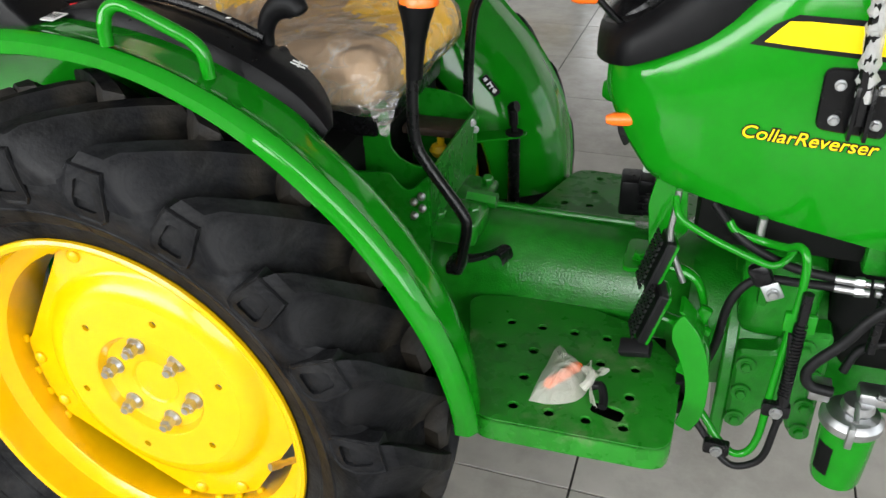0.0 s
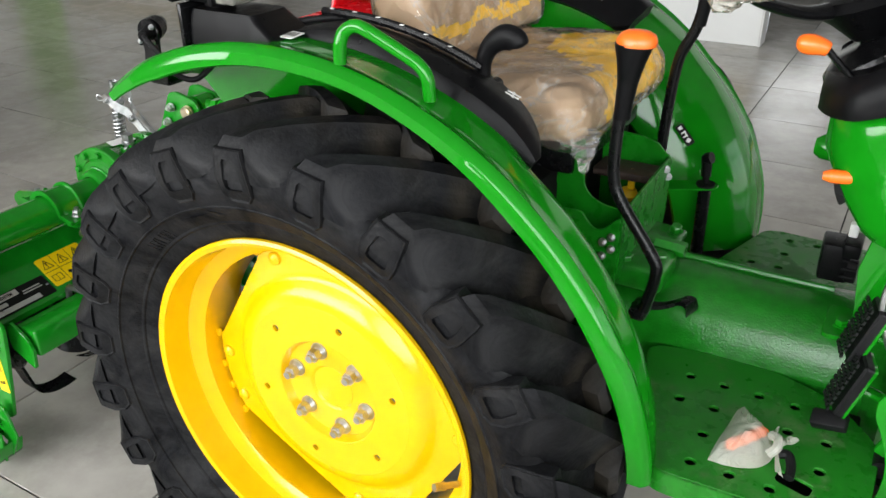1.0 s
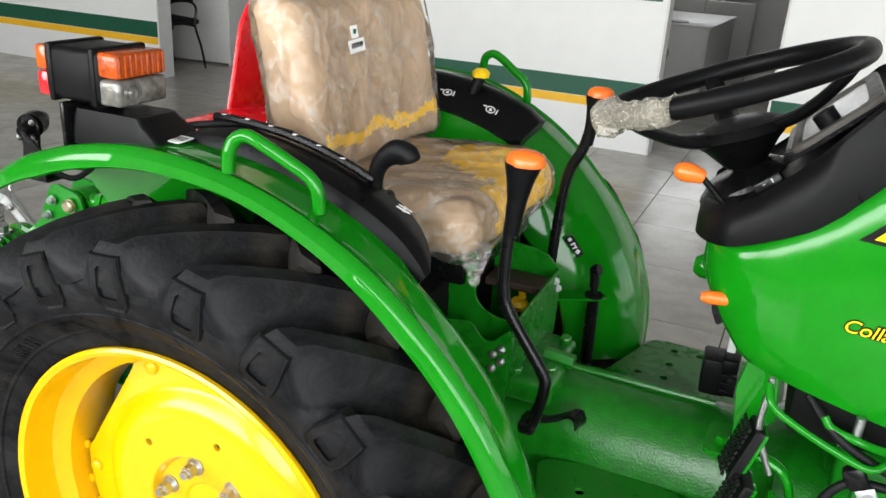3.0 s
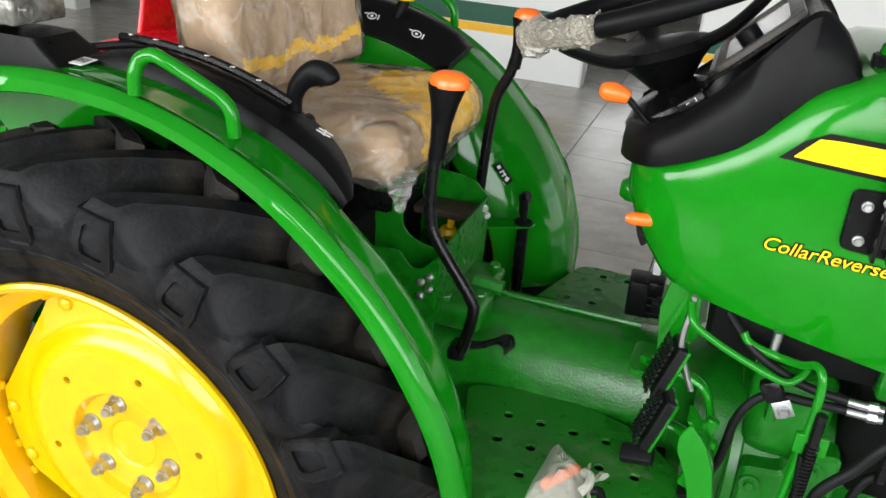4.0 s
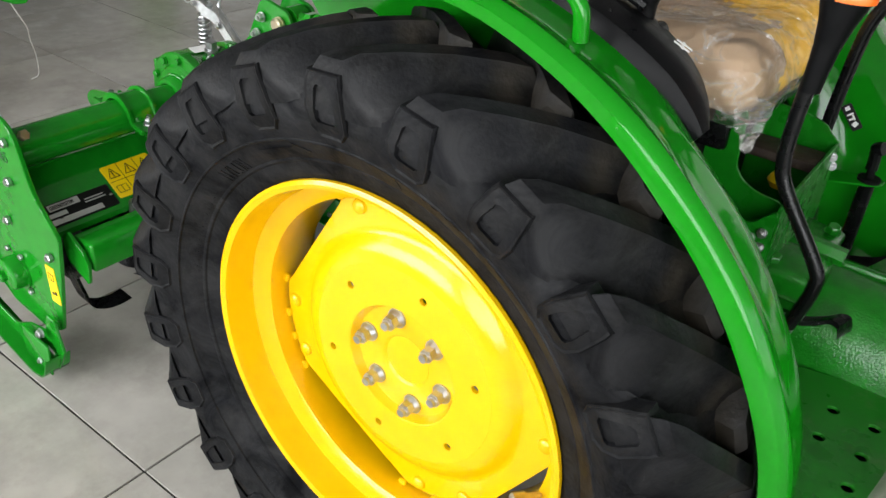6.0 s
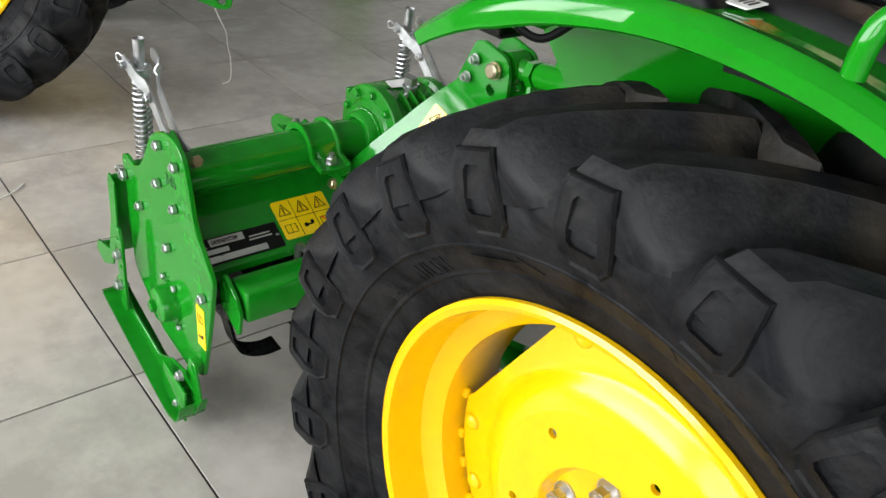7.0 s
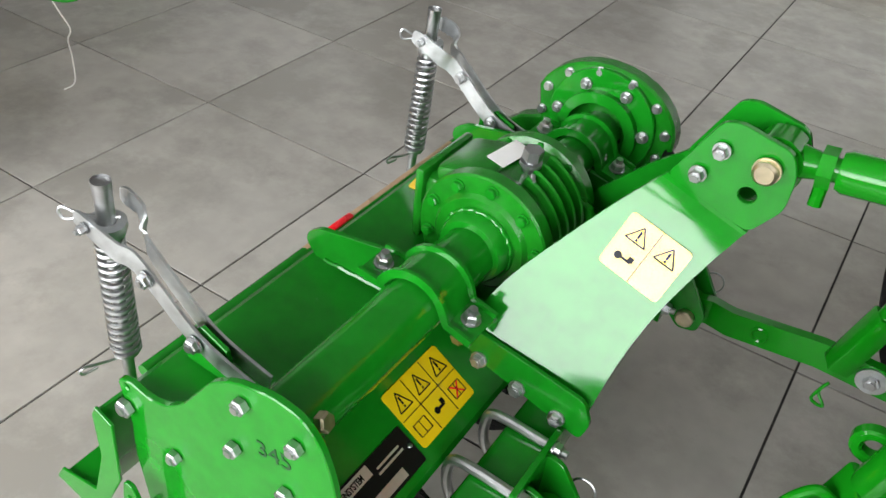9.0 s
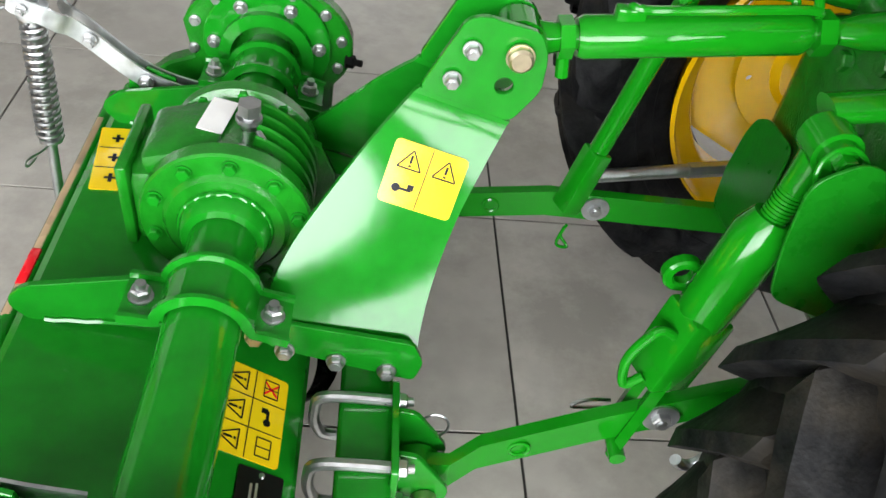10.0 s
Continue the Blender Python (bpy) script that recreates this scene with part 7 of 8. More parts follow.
on_hood([(0.853, 1.084), (0.893, 1.126), (1.45, 1.115), (1.45, 1.055)], BLACK_LABEL, "hood_decal", "black edged yellow hood stripe")
on_hood([(0.870, 1.089), (0.897, 1.119), (1.45, 1.108), (1.45, 1.064)], DECAL_YELLOW, "hood_stripe", "yellow hood stripe", 0.002)
tm = axes_at((0.860, hood_y(0.90, 0.96), 0.960), (1, 0, -0.035), (0, 0, 1))
slant = Matrix(((1.05, 0.22, 0, 0), (0, 1, 0, 0), (0, 0, 1, 0), (0, 0, 0, 1)))
for nm, mt, bold, lift in (("hood_lettering_edge", BLACK_LABEL, 0.0017, 0.0008), ("hood_lettering", DECAL_YELLOW, 0.0001, 0.0020)):
    ob = lettering("CollarReverser", 0.0258, tm @ slant, mt, tractor, nm, 0.0004, bold)
    for v in ob.data.vertices:
        v.co.y += hood_y(v.co.x, v.co.z) - hood_y(0.90, 0.96) - lift
# black bracket with four bolts and the wrapped tube that it carries
hbk = new("mirror_bracket")
hbk.parent = tractor
tagged(hbk, label="black bracket with four bolts and wrapped tube")
yb = hood_y(0.99, 1.03) - 0.004
part("base_plate", plate(rounded([(0.948, 0.985), (1.032, 0.978), (1.028, 1.068), (0.946, 1.066)], 0.012), 0.008, (), 0.002, mat_y(yb)), BLACK_PAINT, hbk, "black enamelled bracket plate")
for x in (0.985, 1.003):
    part("cheek", box(bmesh.new(), (x, yb - 0.018, 1.020), (0.005, 0.034, 0.070), bevel=0.001), BLACK_PAINT, hbk)
for x, z in ((0.967, 1.046), (0.968, 1.000), (1.016, 1.044), (1.017, 0.998)):
    part("bolt", bolt(bmesh.new(), (x, yb - 0.004, z), (0, -1, 0), 0.0060, 0.006), STEEL, hbk)
wrap = bmesh.new()
pts = [V(0.994 - 0.03 * t, yb - 0.022 - 0.03 * t, 1.035 + 0.36 * t) for t in np.linspace(0, 1, 40)]
tube(wrap, pts, [0.0112 + 0.0018 * math.sin(k * 2.7) for k in range(40)], 14)
for v in wrap.verts:
    v.co += V(noise.noise(v.co * 90), noise.noise(v.co * 90 + V(9, 0, 0)), 0) * 0.004
part("bubble_wrap", wrap, clear("bubble_film", (0.85, 0.85, 0.82), 0.2, 1.0, 140, alpha=0.55), hbk, "clear bubble wrap round the tube")
part("tube", tube(bmesh.new(), [pts[0] - V(0, 0, 0.03), pts[-1]], 0.009, 10), BLACK_PAINT, hbk)

# orange stub lever and key slot at the rear of the hood
part("hood_slot", plate(rounded([(0.692, 0.925), (0.704, 0.900), (0.714, 0.912), (0.710, 0.960), (0.697, 0.968), (0.690, 0.950)], 0.010), 0.006, (), 0.001, mat_y(-0.284)), BLACK_PAINT, tractor)
bm = tube(bmesh.new(), smooth_path([(0.735, -0.270, 0.952), (0.712, -0.298, 0.9510), (0.686, -0.300, 0.9485)], 5), [0.0098] * 11, 12)
cyl(bm, (0.686, -0.300, 0.9485), (0.676, -0.3005, 0.9474), 0.0098, 0.0060, n=12)
part("stub_lever", bm, ORANGE, tractor, "orange plastic stub lever")
part("rear_boss", lathe(bmesh.new(), [(0, -0.030), (0.013, -0.028), (0.020, -0.018), (0.022, 0.0), (0.013, 0.020), (0, 0.024)], c=(0.670, -0.10, 0.920), n=24, axis="X"), GREEN, tractor)

# dash cowl: black collar rising to the instrument hood
rings = []
cowl_x = [0.645, 0.675, 0.72, 0.78, 0.83, 0.862, 0.895, 0.925]
low_line = smooth_path([(x, 0, z) for x, z in zip(cowl_x, (1.026, 1.034, 1.046, 1.074, 1.106, 1.135, 1.160, 1.175))], 5)
high_line = smooth_path([(x, 0, z) for x, z in zip(cowl_x, (1.068, 1.080, 1.104, 1.165, 1.228, 1.262, 1.245, 1.205))], 5)
for p, q in zip(low_line, high_line):
    x, z0, z1 = p.x, p.z, q.z
    hw = float(np.interp(x, [0.72, 0.80, 0.862, 0.925], [0.199, 0.206, 0.201, 0.19])) * (1 if x > 0.71 else math.sqrt(max(0.30, 1 - ((0.71 - x) / 0.078) ** 2)))
    top_in = hw - 0.035
    rings.append([V(x, YC - hw, z0 - 0.005), V(x, YC - hw - 0.004, (z0 + z1) / 2), V(x, YC - hw + 0.012, z1 - 0.006), V(x, YC - hw + 0.026, z1), V(x, YC - top_in, z1 - 0.012), V(x, YC + top_in, z1 - 0.012), V(x, YC + hw - 0.026, z1), V(x, YC + hw - 0.012, z1 - 0.006), V(x, YC + hw + 0.004, (z0 + z1) / 2), V(x, YC + hw, z0 - 0.005)])
bm = bmesh.new()
ring_loft(bm, rings)
dash = part("dash_cowl", bm, PLASTIC, tractor, "black moulded dash cowl", crisp=50)
gm = axes_at((0.80, YC, 1.196), (0.72, 0, 0.69), (0, 1, 0))
part("instrument_panel", plate(rounded([(-0.075, -0.135), (0.07, -0.135), (0.07, 0.135), (-0.075, 0.135)], 0.02), 0.006, (), 0.001, gm), BLACK_PAINT, dash)
part("instrument_glass", plate(rounded([(-0.045, -0.11), (0.055, -0.11), (0.055, 0.11), (-0.045, 0.11)], 0.015), 0.003, (), 0, gm @ Matrix.Translation((0, 0, 0.006))), CLEARLENS, dash, "glossy instrument window")
part("bezel", plate(rounded([(-0.058, -0.13), (0.075, -0.13), (0.075, 0.13), (-0.058, 0.13)], 0.02), 0.010, [rounded([(-0.045, -0.11), (0.055, -0.11), (0.055, 0.11), (-0.045, 0.11)], 0.015)], 0.002, gm @ Matrix.Translation((0, 0, 0.006))), BEZEL, dash)
part("panel_knob", cyl(bmesh.new(), gm @ V(0.0, -0.09, 0.004), gm @ V(0.0, -0.09, 0.028), 0.016, n=18), PLASTIC, dash)
sw = part("rocker_switch", box(bmesh.new(), (0.735, YC - 0.145, 1.118), (0.040, 0.028, 0.022), Matrix.Rotation(radians(-40), 3, "Y"), 0.003), BLACK_PAINT, dash)
bars(sw, axes_at((0.728, YC - 0.1595, 1.120), (0.77, 0, 0.64), (-0.64, 0, 0.77)), [(0.0, 0.0, 0.004, 0.001, 0), (0.012, 0.0, 0.001, 0.006, 0)], WHITE_LABEL, "mark")
bm = lathe(bmesh.new(), [(0, 0.03), (0.05, 0.028), (0.075, 0.01), (0.085, -0.02), (0.088, -0.06)], n=32, axis="Z")
for v in bm.verts:
    v.co = Matrix.Rotation(radians(-35), 3, "Y") @ v.co + V(0.700, YC, 1.075)
part("column_shroud", bm, BLACK_PAINT, tractor, "glossy black steering column shroud")

# steering wheel
sc, tilt = V(0.645, YC, 1.228), radians(-21)
SR = Matrix.Rotation(tilt, 3, "Y")
st = new("steering_wheel")
st.parent = tractor
tagged(st, label="black steering wheel with wrapped rim")
rim_pts = [sc + SR @ V(0.192 * math.cos(2 * math.pi * k / 64), 0.192 * math.sin(2 * math.pi * k / 64), 0) for k in range(64)]
part("rim", tube(bmesh.new(), rim_pts, 0.0165, 14, closed=True), PLASTIC, st, "thick black steering wheel rim")
for a in (105, 222, 345):
    d = V(math.cos(radians(a)), math.sin(radians(a)), 0)
    pts = smooth_path([sc + SR @ (d * 0.02 + V(0, 0, -0.078)), sc + SR @ (d * 0.09 + V(0, 0, -0.068)), sc + SR @ (d * 0.155 + V(0, 0, -0.032)), sc + SR @ (d * 0.19)], 5)
    part("spoke", tube(bmesh.new(), pts, [0.026 - 0.0007 * k for k in range(len(pts))], 12, flat=0.45), PLASTIC, st, "broad black spoke")
hub = lathe(bmesh.new(), [(0, -0.056), (0.04, -0.058), (0.066, -0.066), (0.074, -0.080), (0.055, -0.098), (0.03, -0.13), (0, -0.13)], n=32, axis="Z")
for v in hub.verts:
    v.co = SR @ v.co + sc
part("hub", hub, PLASTIC, st, "black steering wheel hub")
part("column", tube(bmesh.new(), [sc + SR @ V(0, 0, -0.1), sc + SR @ V(0, 0, -0.22)], 0.022, 14), BLACK_PAINT, st)
# crumpled film left on the rim
crumple = bmesh.new()
arc = [sc + SR @ V(0.192 * math.cos(radians(a)), 0.192 * math.sin(radians(a)), 0) for a in np.linspace(208, 254, 26)]
tube(crumple, arc, [0.0205 + (0.007 if k < 4 else 0.003 if k < 7 else 0) for k in range(26)], 22)
for v in crumple.verts:
    v.co += V(noise.noise(v.co * 60), noise.noise(v.co * 60 + V(5, 5, 5)), noise.noise(v.co * 60 + V(0, 9, 0))) * 0.008 + V(noise.noise(v.co * 140), 0, noise.noise(v.co * 140 + V(0, 9, 0))) * 0.003
part("wrap_film", crumple, film("crumpled_film", 0.12, 0.9, 60, 0.26, 0.34, (0.74, 0.69, 0.57)), st, "crumpled clear film on the rim", crisp=32)
# throttle lever with an orange knob
tl2 = part("throttle_lever", tube(bmesh.new(), [(0.694, -0.270, 1.070), (0.672, -0.275, 1.090), (0.645, -0.282, 1.118)], 0.008, 10, flat=0.6), BLACK_PAINT, tractor, "black throttle lever with an orange knob")
bm = tube(bmesh.new(), smooth_path([(0.648, -0.282, 1.116), (0.640, -0.284, 1.119), (0.630, -0.286, 1.121), (0.618, -0.288, 1.122), (0.608, -0.289, 1.1215)], 4), [0.009, 0.010, 0.0105, 0.011, 0.0115, 0.012, 0.0127, 0.0133, 0.0137, 0.014, 0.014, 0.0137, 0.013, 0.012, 0.0105, 0.008, 0.004], 16)
part("knob", bm, ORANGE, tl2, "orange plastic knob")
# fuel cap on the hood
bm = lathe(bmesh.new(), [(0, 0.044), (0.030, 0.042), (0.040, 0.034), (0.042, 0.022), (0.040, 0.020)], c=(0.985, YC - 0.145, 1.195), n=30, axis="Z")
fc = part("fuel_cap", bm, GREEN, tractor, "green fuel cap with a black neck")
part("neck", lathe(bmesh.new(), [(0.040, 0.022), (0.046, 0.020), (0.046, -0.002), (0.040, -0.02)], c=(0.985, YC - 0.145, 1.195), n=30, axis="Z"), BLACK_RUBBER, fc)
for k in range(22):
    a = 2 * math.pi * k / 22
    part("grip_rib", box(bmesh.new(), (0.985 + 0.0465 * math.cos(a), YC - 0.145 + 0.0465 * math.sin(a), 1.205), (0.005, 0.005, 0.018), Matrix.Rotation(a, 3, "Z")), BLACK_RUBBER, fc)

# ---- three point hitch of the tractor ----
def lower_link(ys, s):
    """ys: offset sign side; s=-1 near."""
    yp = YH + s * 0.275
    line = [V(-0.775, yp + s * -0.005, 0.316), V(-0.735, yp, 0.322), V(-0.695, yp - s * 0.022, 0.334), V(-0.55, yp - s * 0.040, 0.378 if s < 0 else 0.366), V(-0.40, yp - s * 0.055, 0.424 if s < 0 else 0.372), V(-0.12, yp - s * 0.085, 0.49 if s < 0 else 0.385)]
    bm = bmesh.new()
    rings = []
    for i, p in enumerate(line):
        rings.append([p + V(0, -0.009, -0.026), p + V(0, 0.009, -0.026), p + V(0, 0.009, 0.026), p + V(0, -0.009, 0.026)])
    ring_loft(bm, rings)
    cyl(bm, line[0] + V(0, -0.018, 0), line[0] + V(0, 0.018, 0), 0.030, n=26)
    lk = part("lower_link", bm, GREEN, tractor, "flat green lower link arm")
    part("ball", cyl(bmesh.new(), line[0] + V(0, -0.024, 0), line[0] + V(0, 0.024, 0), 0.019, n=20), GREEN_CAST, lk)
    b = line[3].lerp(line[4], 0.55)
    part("bolt", bolt(bmesh.new(), b + V(0, -0.0095, 0), (0, -1, 0), 0.013, 0.010, 0.004), STEEL, lk)
    part("washer", cyl(bmesh.new(), b + V(0, -0.009, 0), b + V(0, -0.013, 0), 0.024, n=24), GALV, lk)
    hole = line[2].lerp(line[3], 0.35)
    ringp = [hole + V(0.013 * math.cos(t), -0.010, 0.013 * math.sin(t)) for t in [2 * math.pi * k / 18 for k in range(18)]]
    part("eye", tube(bmesh.new(), ringp, 0.003, 6, closed=True), GREEN, lk)
    return line


Ln = lower_link(0, -1)
Lf = lower_link(0, 1)

# near lift rod with its adjuster
def rod_at(t):
    return V(-0.516, -0.372, 0.350).lerp(V(-0.405, -0.335, 0.812), t)


lr = new("lift_rod")
lr.parent = tractor
tagged(lr, label="green adjustable lift rod")
for dy in (-0.020, 0.016):
    a, b = rod_at(0.0) + V(0, dy, 0), rod_at(0.30) + V(0, dy, 0)
    part("fork", tube(bmesh.new(), [a - (b - a) * 0.12, b], 0.015, 4, flat=0.35), GREEN, lr)
part("sleeve", box(bmesh.new(), rod_at(0.37), (0.060, 0.062, 0.115), (rod_at(1) - rod_at(0)).to_track_quat("Z", "Y").to_matrix(), 0.006), GREEN, lr, "square green sleeve")
part("adjuster", tube(bmesh.new(), [rod_at(0.46), rod_at(0.50), rod_at(0.74), rod_at(0.79)], [0.030, 0.0325, 0.0325, 0.023], 22), GREEN, lr)
th = bmesh.new()
for k in range(9):
    c = 0.79 + 0.0095 * k
    cyl(th, rod_at(c), rod_at(c + 0.006), 0.0165, n=16)
cyl(th, rod_at(0.78), rod_at(0.90), 0.0145, n=16)
part("thread", th, GREEN, lr)
bm = bmesh.new()
cyl(bm, rod_at(0.99) + V(0, -0.022, 0), rod_at(0.99) + V(0, 0.018, 0), 0.026, n=28)
tube(bm, [rod_at(0.86), rod_at(0.97)], [0.016, 0.021], 14)
part("eye_end", bm, GREEN, lr)
bm = bmesh.new()
cyl(bm, rod_at(0.99) + V(0, -0.034, 0), rod_at(0.99) + V(0, -0.02, 0), 0.020, n=24)
cyl(bm, rod_at(0.99) + V(0, -0.048, 0), rod_at(0.99) + V(0, -0.034, 0), 0.012, n=6)
part("pin_nut", bm, GREEN, lr)
ringp = [rod_at(0.985) + V(0.026 * math.cos(t), -0.043 + 0.010 * math.sin(t), -0.006 + 0.025 * math.sin(t)) for t in [2 * math.pi * k / 26 for k in range(26)]]
part("pin_ring", tube(bmesh.new(), ringp, 0.003, 8, closed=True), GREEN, lr, "green painted pin ring")
hd = smooth_path([rod_at(0.42) + V(-0.026, -0.02, 0.01), rod_at(0.44) + V(-0.050, -0.02, 0.005), rod_at(0.38) + V(-0.066, -0.02, -0.012), rod_at(0.30) + V(-0.052, -0.02, -0.02), rod_at(0.29) + V(-0.03, -0.02, 0)], 6)
part("adjuster_handle", tube(bmesh.new(), hd, 0.0065, 10), GREEN, lr, "bent green adjuster handle")
ec = rod_at(0.53) + V(-0.026, 0.040, 0)
eye_out = [(ec.x + 0.025 * math.cos(radians(a)), ec.z + 0.025 * math.sin(radians(a))) for a in range(40, 320, 20)] + [(ec.x + 0.055, ec.z - 0.026), (ec.x + 0.055, ec.z + 0.022)]
part("chain_eye", plate(eye_out, 0.018, [circle2(ec.x, ec.z, 0.0115, 18)], 0.003, mat_y(ec.y)), GREEN, lr, "green cast eye")
part("eye_web", box(bmesh.new(), ec + V(0.045, -0.02, 0), (0.03, 0.06, 0.04), bevel=0.006), GREEN, lr)
sh = [V(-0.425 + 0.020 * math.cos(t), -0.415, 0.372 + 0.024 * math.sin(t)) for t in np.linspace(-2.6, 2.0, 18)]
part("shackle", tube(bmesh.new(), sh, 0.008, 10), GALV, tractor, "galvanised shackle")
part("cotter", tube(bmesh.new(), smooth_path([(-0.495, -0.345, 0.372), (-0.53, -0.35, 0.376), (-0.575, -0.352, 0.378), (-0.555, -0.345, 0.384), (-0.52, -0.34, 0.38)], 5), 0.0025, 6), STEEL, tractor)
part("pin", cyl(bmesh.new(), rod_at(0.0) + V(0, -0.04, 0), rod_at(0.0) + V(0, 0.035, 0), 0.011, n=16), GREEN, lr)
# lift arms
for s in (-1, 1):
    e = rod_at(0.99) if s < 0 else V(-0.392, 2 * YH + 0.335 - 0.03, 0.80)
    part("lift_arm", tube(bmesh.new(), smooth_path([e + V(0, -s * 0.03, 0.02), e + V(0.09, -s * 0.035, 0.030), e + V(0.22, -s * 0.06, 0.02), e + V(0.30, -s * 0.07, 0.0)], 6), [0.024] * 7 + [0.028] * 6 + [0.034] * 6, 16, flat=0.55), GREEN, tractor, "green cast lift arm")
# far lift rod
fr0, fr1 = V(-0.522, 0.060, 0.385), V(-0.405, 0.105, 0.80)
part("far_lift_rod", tube(bmesh.new(), [fr0.lerp(fr1, 0.22), fr1], 0.017, 16), GREEN, tractor, "plain green lift rod")
part("rod_fork", box(bmesh.new(), fr0.lerp(fr1, 0.12), (0.040, 0.036, 0.12), (fr1 - fr0).to_track_quat("Z", "Y").to_matrix(), 0.004), GREEN, tractor)
part("cotter", tube(bmesh.new(), smooth_path([(-0.522, 0.030, 0.365), (-0.530, 0.025, 0.345), (-0.515, 0.02, 0.325), (-0.535, 0.02, 0.33), (-0.525, 0.03, 0.36)], 5), 0.0028, 6), GREEN, tractor)
part("check_turnbuckle", tube(bmesh.new(), [(-0.46, 0.125, 0.40), (-0.30, 0.14, 0.415)], 0.012, 12), GALV, tractor, "grey check chain turnbuckle")
part("check_bolt", tube(bmesh.new(), [(-0.30, 0.14, 0.415), (-0.22, 0.15, 0.42)], 0.014, 6), STEEL, tractor)

# top link
tl0, tl1 = V(-0.700, YH, 0.790), V(-0.20, YH + 0.012, 0.842)


def top_at(t):
    return tl0.lerp(tl1, t)


tk = new("top_link")
tk.parent = tractor
tagged(tk, label="green turnbuckle top link")
bm = bmesh.new()
cyl(bm, tl0 + V(0, -0.020, 0), tl0 + V(0, 0.020, 0), 0.032, n=28)
tube(bm, [top_at(0.04), top_at(0.10)], [0.022, 0.016], 14)
part("ball_end", bm, GREEN, tk)
part("thread", tube(bmesh.new(), [top_at(0.08), top_at(0.16)], 0.015, 16), GREEN, tk)
bm = bmesh.new()
cyl(bm, top_at(0.092), top_at(0.125), 0.025, n=6)
tube(bm, [top_at(0.108), top_at(0.108) + V(0.004, -0.012, -0.045)], 0.008, 8)
part("lock_nut", bm, GREEN, tk, "green lock nut with a tail")
part("barrel", tube(bmesh.new(), [top_at(0.135), top_at(0.15), top_at(0.655), top_at(0.67)], [0.022, 0.0255, 0.0255, 0.022], 28), GREEN, tk, "round green turnbuckle barrel")
bm = cyl(bmesh.new(), top_at(0.685), top_at(0.725), 0.027, n=6)
part("lock_nut", bm, GREEN, tk)
part("thread", tube(bmesh.new(), [top_at(0.66), top_at(0.80)], 0.015, 16), GREEN, tk)
part("end_fork", tube(bmesh.new(), [top_at(0.74), top_at(0.80), top_at(1.0)], [0.018, 0.028, 0.036], 16, flat=0.7), GREEN, tk)
hdl = smooth_path([top_at(0.24) + V(0, 0, 0.012), top_at(0.245) + V(0, 0, 0.035), top_at(0.30) + V(0, -0.006, 0.034), top_at(0.64) + V(0, -0.006, 0.032), top_at(0.675) + V(0, -0.004, 0.026), top_at(0.665) + V(0, 0, 0.055), top_at(0.70) + V(0, 0, 0.07)], 6)
part("handle", tube(bmesh.new(), hdl, 0.006, 10), GREEN, tk, "bent green rod handle")
hdl = smooth_path([top_at(0.36) + V(0, 0.006, 0.028), top_at(0.40) + V(0, 0.018, 0.040), top_at(0.60) + V(0, 0.014, 0.040), top_at(0.63) + V(0, 0.006, 0.03)], 6)
part("handle", tube(bmesh.new(), hdl, 0.0055, 10), GREEN, tk)
part("handle_foot", box(bmesh.new(), top_at(0.245) + V(0, 0, 0.022), (0.035, 0.020, 0.030), bevel=0.004), GREEN, tk)
# rear face of the tractor
bm = bmesh.new()
box(bm, (-0.205, YC, 0.77), (0.12, 0.18, 0.16), bevel=0.02, seg=3)
box(bm, (-0.11, YC, 0.50), (0.14, 0.22, 0.28), bevel=0.03, seg=3)
part("rear_casting", bm, GREEN_CAST, tractor)
for x, y, z in ((-0.266, YC - 0.05, 0.81), (-0.266, YC + 0.03, 0.77), (-0.266, YC - 0.06, 0.73)):
    part("bolt", bolt(bmesh.new(), (x, y, z), (-1, 0, 0), 0.014, 0.012), GREEN_CAST, tractor)
bk = part("latch_box", box(bmesh.new(), (-0.270, -0.235, 0.842), (0.04, 0.010, 0.07), bevel=0.003), GALV, tractor)
part("bolt", bolt(bmesh.new(), (-0.270, -0.241, 0.845), (0, -1, 0), 0.012, 0.010), STEEL, bk)
# shield panels below the fenders, in the darker green that stands in for their shade
sm = Matrix(((0, 0, 1, -0.288), (1, 0, 0, 0), (0, 1, 0, 0), (0, 0, 0, 1)))
part("inner_shield", plate(rounded([(0.034, 0.430), (0.042, 0.50), (0.030, 0.575), (0.014, 0.612), (-0.020, 0.632), (-0.10, 0.640), (-0.11, 0.50), (-0.08, 0.440)], 0.016), 0.004, (), 0.001, sm), GREEN_PLATE, tractor, "upright green shield plate")
near_out = rounded([(-0.425, 0.645), (-0.440, 0.72), (-0.445, 0.80), (-0.40, 0.83), (-0.34, 0.80), (-0.345, 0.70), (-0.30, 0.60), (-0.36, 0.62)], 0.02)
part("inner_panel", plate(near_out, 0.005, (), 0.001, mat_y(-0.395)), GREEN_PLATE, tractor, "green inner fender panel")

